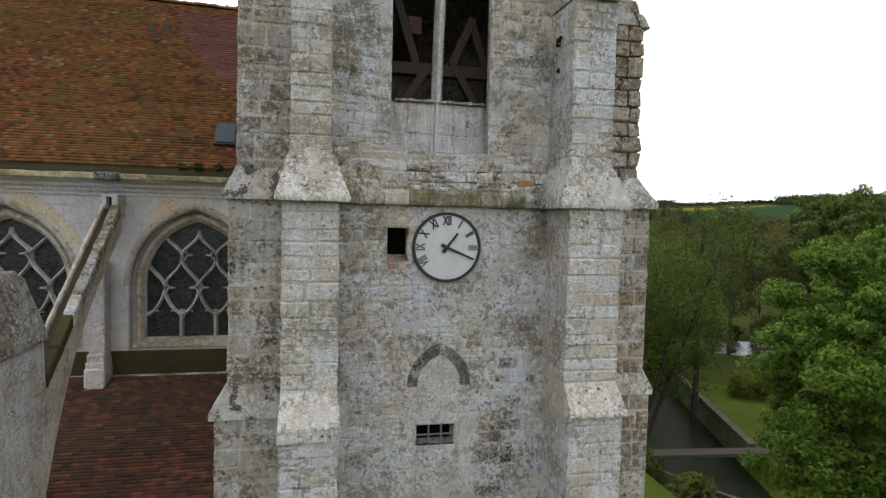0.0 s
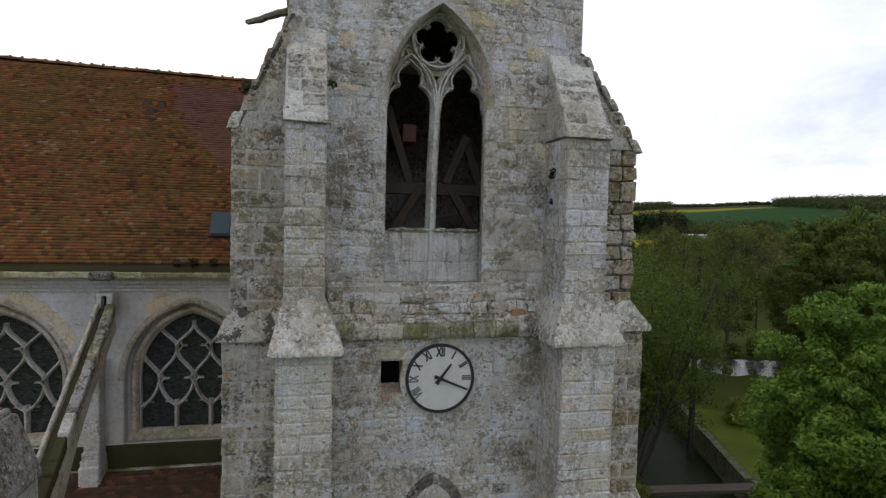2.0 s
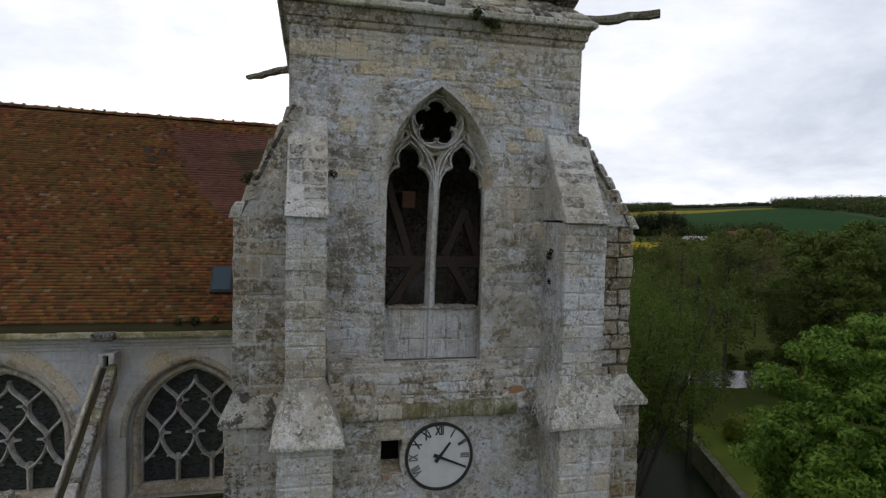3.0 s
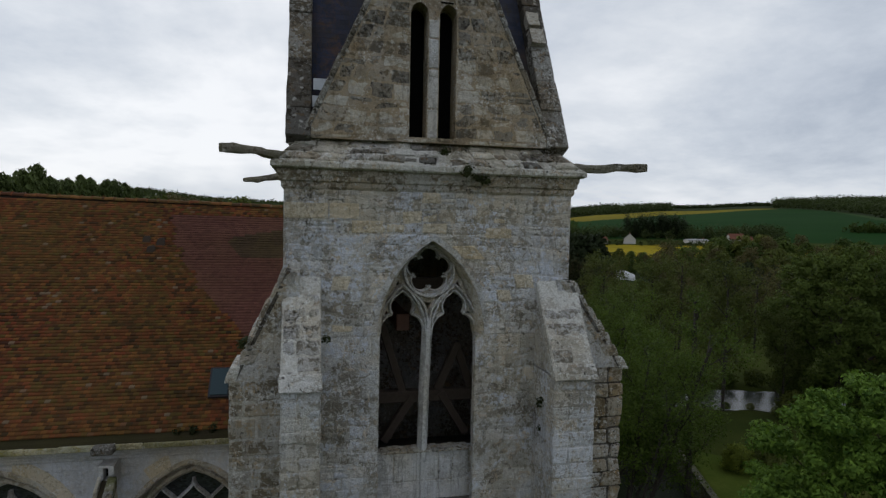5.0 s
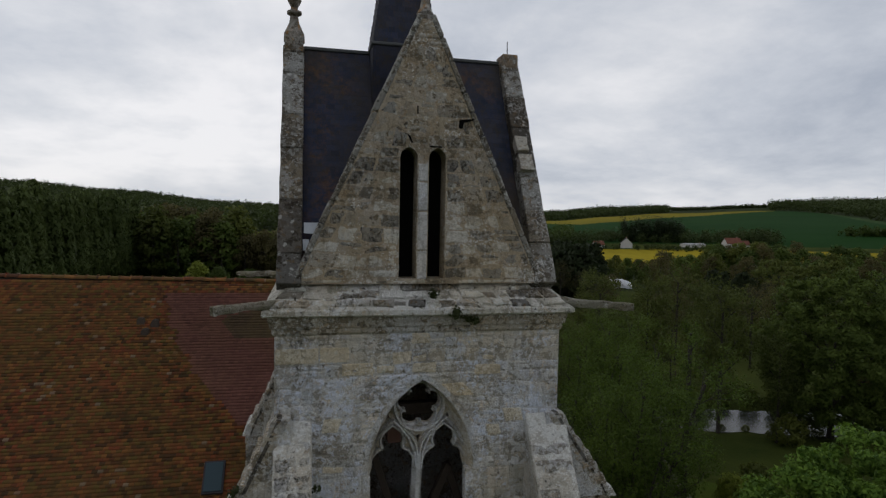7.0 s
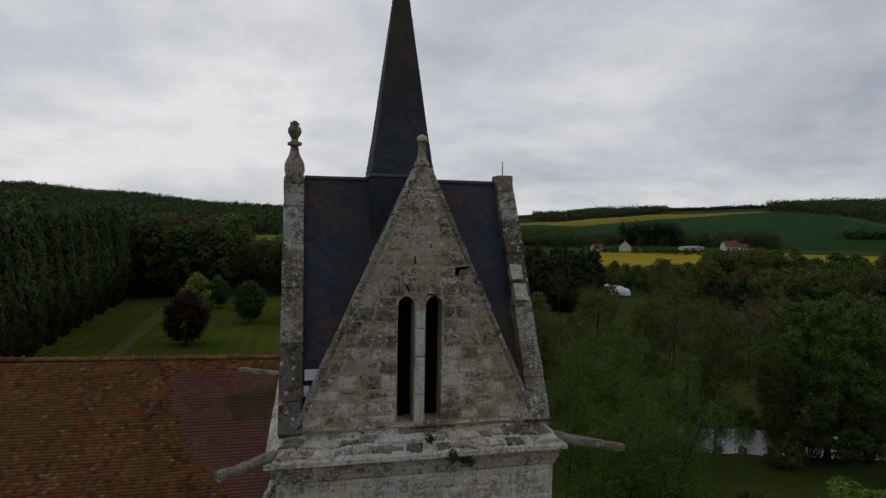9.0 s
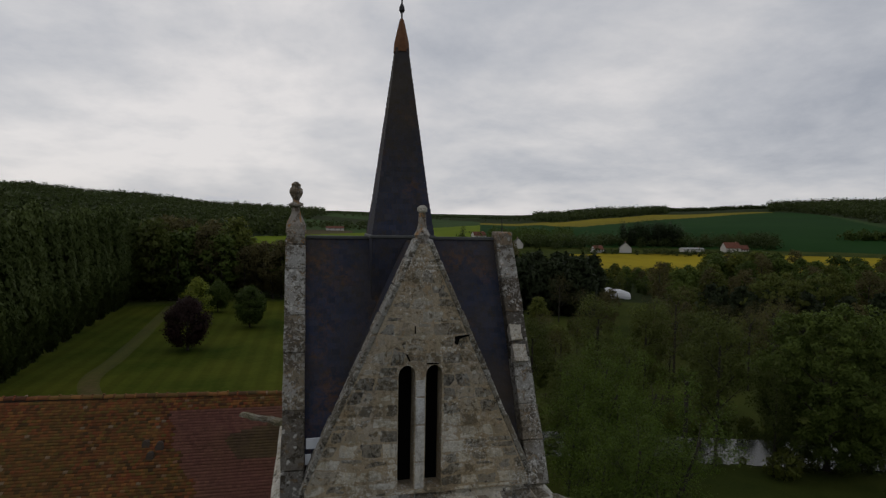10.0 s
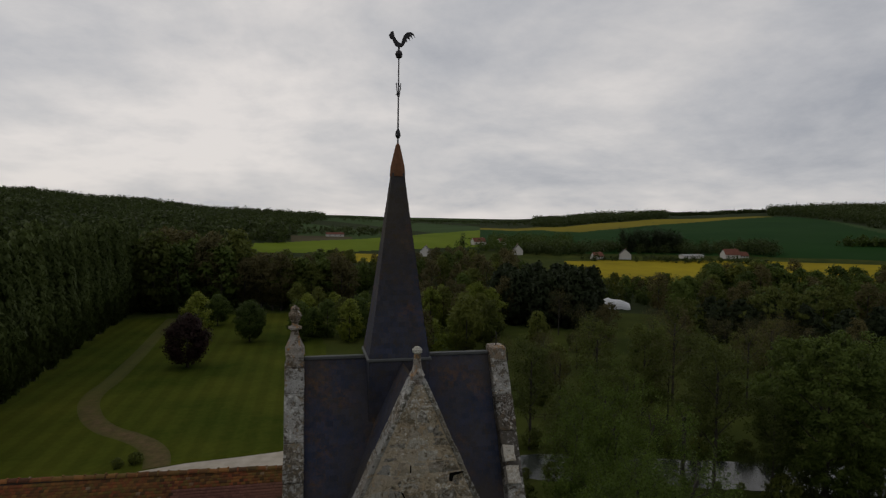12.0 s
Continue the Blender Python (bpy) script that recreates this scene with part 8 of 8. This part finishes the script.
far_wood("valley_hedges", "low trees along the far crest", 700, -1, 22.5, 1390, 1480, 104, (5, 9), leaves=30)
far_wood("valley_hedges", "hedges between the far fields", 130, -2, 9, 770, 900, 90, (6, 11), leaves=34)
far_wood("village_trees", "trees round the farm houses", 400, 20.5, 42.5, 556, 625, 95, (8, 13), M_LEAF_FOREST, leaves=70, leaf=1.6, keep=lambda a, r: r > 575 or 21 < a < 28)
far_wood("village_trees", "tall thin poplars behind the farm", 110, 29.6, 34.8, 584, 606, 100, (19, 25), M_LEAF_CON, leaves=130, leaf=1.4, thin=0.42)
far_wood("village_trees", "dark trees round the village", 380, 13.5, 25, 575, 760, 99, (8, 13), M_LEAF_DARK, leaves=40, leaf=1.8, keep=lambda a, r: a > 17.4 or r < 600)
far_wood("village_trees", "single dark cypress beside the pasture", 3, 14.6, 14.8, 618, 622, 103, (17, 19), M_LEAF_CON, leaves=160, leaf=1.3, thin=0.45)
far_wood("field_hedge", "bushes and garden trees before the farm", 90, 26, 42, 520, 538, 105, (3, 7), M_LEAF_FOREST, leaves=60, leaf=1.1)
far_wood("field_hedge", "dark bushes in the green field", 46, 46.6, 51, 660, 682, 96, (6, 11), M_LEAF_DARK)
far_wood("field_hedge", "hedge at the rapeseed's lower edge", 150, 24, 56, 332, 346, 101, (4, 8), M_LEAF_OLIVE, leaves=60, leaf=1.3)
far_wood("rear_wood", "trees behind the church", 500, 62, 320, 150, 330, 97, (10, 16), M_LEAF_FOREST)


# ---- far houses ----
M_RENDER = plain_mat("white_house_render", (0.46, 0.445, 0.41), 0.9, wear=0.12, scale=0.6)
M_ROOF_RED = tile_mat("far_red_roof", (0.115, 0.045, 0.03), (0.14, 0.055, 0.036))
M_ROOF_GREY = tile_mat("far_grey_roof", (0.10, 0.09, 0.09), (0.13, 0.12, 0.12))
M_ROOF_PALE = plain_mat("pale_sheet_roof", (0.27, 0.27, 0.265), 0.7, wear=0.2, scale=0.5)
M_TENT = plain_mat("white_tarpaulin", (0.5, 0.51, 0.52), 0.6, wear=0.1, scale=0.4)


def house(x, y, w, d, h, ridge, turn, roofmat, label, wing=0.0, openings=3):
    base = Vector((x, y, ground_z(x, y)))
    hs = thing("house", base, label, "house", "far village houses")
    m = Matrix.Translation(base) @ Matrix.Rotation(radians(turn), 4, "Z")
    blocks = [(0, w, d, h, ridge)] + ([(w * 0.5 + wing * 0.5, wing, d * 0.8, h * 0.7, ridge * 0.7)] if wing else [])
    for ox, bw, bd, bh, br in blocks:
        bm = bmesh.new()
        add_poly_prism(bm, [m @ Vector((ox - bw / 2, yy, zz)) for yy, zz in ((-bd / 2, -1), (bd / 2, -1), (bd / 2, bh), (0, bh + br), (-bd / 2, bh))], Vector((0, 0, 0)), m.to_3x3() @ Vector((bw, 0, 0)))
        part("wall", bm, M_RENDER, hs)
        bm = bmesh.new()
        for s in (-1, 1):
            ring = [(s * (bd / 2 + 0.4), bh - 0.4 * 2 * br / bd), (0, bh + br), (0, bh + br + 0.25), (s * (bd / 2 + 0.4), bh + 0.25 - 0.4 * 2 * br / bd)]
            add_poly_prism(bm, [m @ Vector((ox - bw / 2 - 0.3, yy, zz)) for yy, zz in ring], Vector((0, 0, 0)), m.to_3x3() @ Vector((bw + 0.6, 0, 0)))
        part("roof", bm, roofmat, hs)
        for k in range(openings):
            bm = bmesh.new()
            xx = ox + bw * (k - 1) * 0.3
            add_box(bm, xx - 0.5, xx + 0.5, -bd / 2 - 0.03, -bd / 2 + 0.1, 0.9, 2.2, 0.0, m)
            part("window", bm, M_BLACK, hs)
    bm = bmesh.new()
    add_box(bm, w * 0.3, w * 0.3 + 0.7, -0.4, 0.4, h + ridge * 0.5, h + ridge + 0.9, 0.03, m)
    part("chimney", bm, M_BRICKIN, hs)


house(266, 453, 7.5, 10, 3.8, 4.6, 62, M_ROOF_GREY, "white gabled farmhouse beyond the rapeseed", 6)
house(244, 462, 9, 7, 2.8, 2.8, 5, M_ROOF_RED, "low house with red roof", 0)
house(348, 424, 13, 9, 3.2, 4.4, -8, M_ROOF_RED, "long house with brick-red roof", 8)
house(322, 440, 19, 8, 2.2, 1.0, -5, M_ROOF_PALE, "low pale farm building", 0, 1)
house(191, 518, 8, 9, 4.2, 5.0, 78, M_ROOF_GREY, "white gabled village house", 0)
house(186, 634, 15, 9, 3.6, 4.0, 10, M_ROOF_RED, "village house with red roof", 0)
house(214, 636, 9, 8, 3.6, 3.6, 20, M_ROOF_RED, "village house with orange roof", 0)
house(101, 512, 8, 9, 4.6, 4.8, 70, M_ROOF_GREY, "white house with grey roof", 5)
house(30, 746, 22, 9, 2.6, 2.2, 3, M_ROOF_RED, "long farm shed with red roof", 0)

bm = bmesh.new()
n = 9
rows = []
for i in range(7):
    u = -5 + 10 * i / 6
    k = 1.0 if 0 < i < 6 else 0.8
    rows.append([bm.verts.new((119.5 + 0.92 * u - 1.2 * math.cos(math.pi * j / n), 205 - 0.38 * u - 3.4 * math.cos(math.pi * j / n), ground_z(119, 205) + 0.2 + 4.2 * k * math.sin(math.pi * j / n) * (1 - 0.035 * (u + 5)) + 0.2 * math.sin(i * 2.1))) for j in range(n + 1)])
for a, b in zip(rows, rows[1:]):
    for j in range(n):
        bm.faces.new((a[j], a[j + 1], b[j + 1], b[j]))
bm.faces.new(rows[0])
bm.faces.new(rows[-1][::-1])
tagged(part("polytunnel", bm, M_TENT, None), "white plastic-covered tunnel among the trees", "greenhouse")

# ---- mill race: retaining wall, footbridge, low walls ----
M_RACE = stone_mat("damp_race_wall", (0.085, 0.082, 0.066), (0.085, 0.068, 0.042), (0.11, 0.112, 0.105), 0.6, 0.95, 0.5, moss=0.55, extra=0.08, crumb=0.25)
M_DECK = plain_mat("weathered_brown_deck", (0.055, 0.043, 0.032), 0.9, wear=0.4, scale=3.0)
race = thing("retaining_wall", (31.5, 32, -2), "damp stone retaining wall of the mill race", "retaining wall")
bm = bmesh.new()
a, b = Vector((36.5, 46.8, 0)), Vector((29.4, 25.9, 0))
d = (b - a).normalized()
nn = Vector((-d.y, d.x, 0))
add_poly_prism(bm, [a, b, b + nn * 0.5, a + nn * 0.5], Vector((0, 0, -2.4)), Vector((0, 0, 0.05)))
part("wall", bm, M_RACE, race)
bm = bmesh.new()
add_poly_prism(bm, [a - nn * 0.05, b - nn * 0.05, b + nn * 0.6, a + nn * 0.6], Vector((0, 0, 0.05)), Vector((0, 0, 0.2)))
part("coping", bm, M_RACE, race)
bridge = thing("footbridge", (27, 25.5, 0), "flat weathered brown footbridge over the mill race", "footbridge")
bm = bmesh.new()
add_box(bm, 20.5, 31.5, -0.55, 0.55, -0.1, 0.15, 0.02, Matrix.Translation((0, 27.6, 0.1)) @ Matrix.Rotation(radians(-6), 4, "Z"))
part("deck", bm, M_DECK, bridge)
bm = bmesh.new()
add_box(bm, 29.8, 32.2, -1.6, 1.8, -2.4, 0.0, 0.03, Matrix.Translation((0, 27.6, 0.1)) @ Matrix.Rotation(radians(-6), 4, "Z"))
part("abutment", bm, M_RACE, bridge)
bm = bmesh.new()
pts = [(19.5, 28), (22, 22), (25.5, 16.5), (30, 12)]
low = thing("low_wall", (22, 22, -1), "low mossy stone bank wall along the race", "wall")
for p, q in zip(pts, pts[1:]):
    p, q = Vector((*p, 0)), Vector((*q, 0))
    e = (q - p).normalized()
    k = Vector((-e.y, e.x, 0)) * 0.35
    add_poly_prism(bm, [p, q, q + k, p + k], Vector((0, 0, -2.4)), Vector((0, 0, -0.6)))
part("bank", bm, M_RACE, low)
bm = bmesh.new()
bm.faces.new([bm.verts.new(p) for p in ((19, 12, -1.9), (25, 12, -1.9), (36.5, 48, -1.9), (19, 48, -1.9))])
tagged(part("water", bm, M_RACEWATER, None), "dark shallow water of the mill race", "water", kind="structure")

M_WEED = leaf_mat("dark_wall_weed", (0.016, 0.022, 0.008), (0.045, 0.055, 0.018), 0.3)


def tuft(x, y, z, r, n, seed, mat=M_WEED):
    v, q, nor = leaf_cloud([(x, y, z)], [r], n, r * 0.5, seed, 0.9)
    ob = link_mesh("wall_plant", raw_mesh("wall_plant", v - np.array((x, y, z)), q), mat)
    ob.location = (x, y, z)
    tagged(ob, "small green weed growing from the stonework", "plant", "weeds on the church")


for i, (x, y, z, r) in enumerate(((2.2, -0.3, 20.15, 0.13), (2.2, -0.25, 19.6, 0.08), (0.56, -0.08, 24.86, 0.16), (0.95, -0.02, 24.70, 0.13), (0.80, 0.0, 24.74, 0.10), (-5.67, 5.84, 17.82, 0.16), (-6.1, 5.84, 17.80, 0.12), (-5.15, 5.84, 17.82, 0.14), (-3.7, -0.05, 21.5, 0.14), (-2.2, -0.4, 21.6, 0.1), (0.1, -0.02, 25.25, 0.12))):
    tuft(x, y, z, r, 90, 700 + i)
bm = bmesh.new()
add_poly_prism(bm, [Vector((u, 0, v)) for u, v in ((1.44, 17.24), (1.80, 17.3), (1.74, 17.40), (1.52, 17.40))], Vector((0, -0.07, 0)), Vector((0, 0.15, 0)))
part("tile_patch", bm, M_TILE_ORANGE, string, "orange clay tile set in the wall")
fence = thing("paddock_fence", (48, 80, 0), "brown wooden post and rail fence on the meadow", "fence")
for i in range(13):
    x, y = 36 + 2.0 * i, 83.5 - 0.42 * i
    bm = bmesh.new()
    add_box(bm, x - 0.07, x + 0.07, y - 0.07, y + 0.07, ground_z(x, y) - 0.2, ground_z(x, y) + 1.25, 0.01)
    part("post", bm, M_OAK, fence)
    if i < 12:
        for h in (0.55, 1.05):
            bm = bmesh.new()
            add_rod(bm, (x, y - 0.08, ground_z(x, y) + h), (x + 2.0, y - 0.50, ground_z(x + 2, y - 0.42) + h), 0.06, 0.06, 6)
            part("rail", bm, M_OAK, fence)

lay_stones()
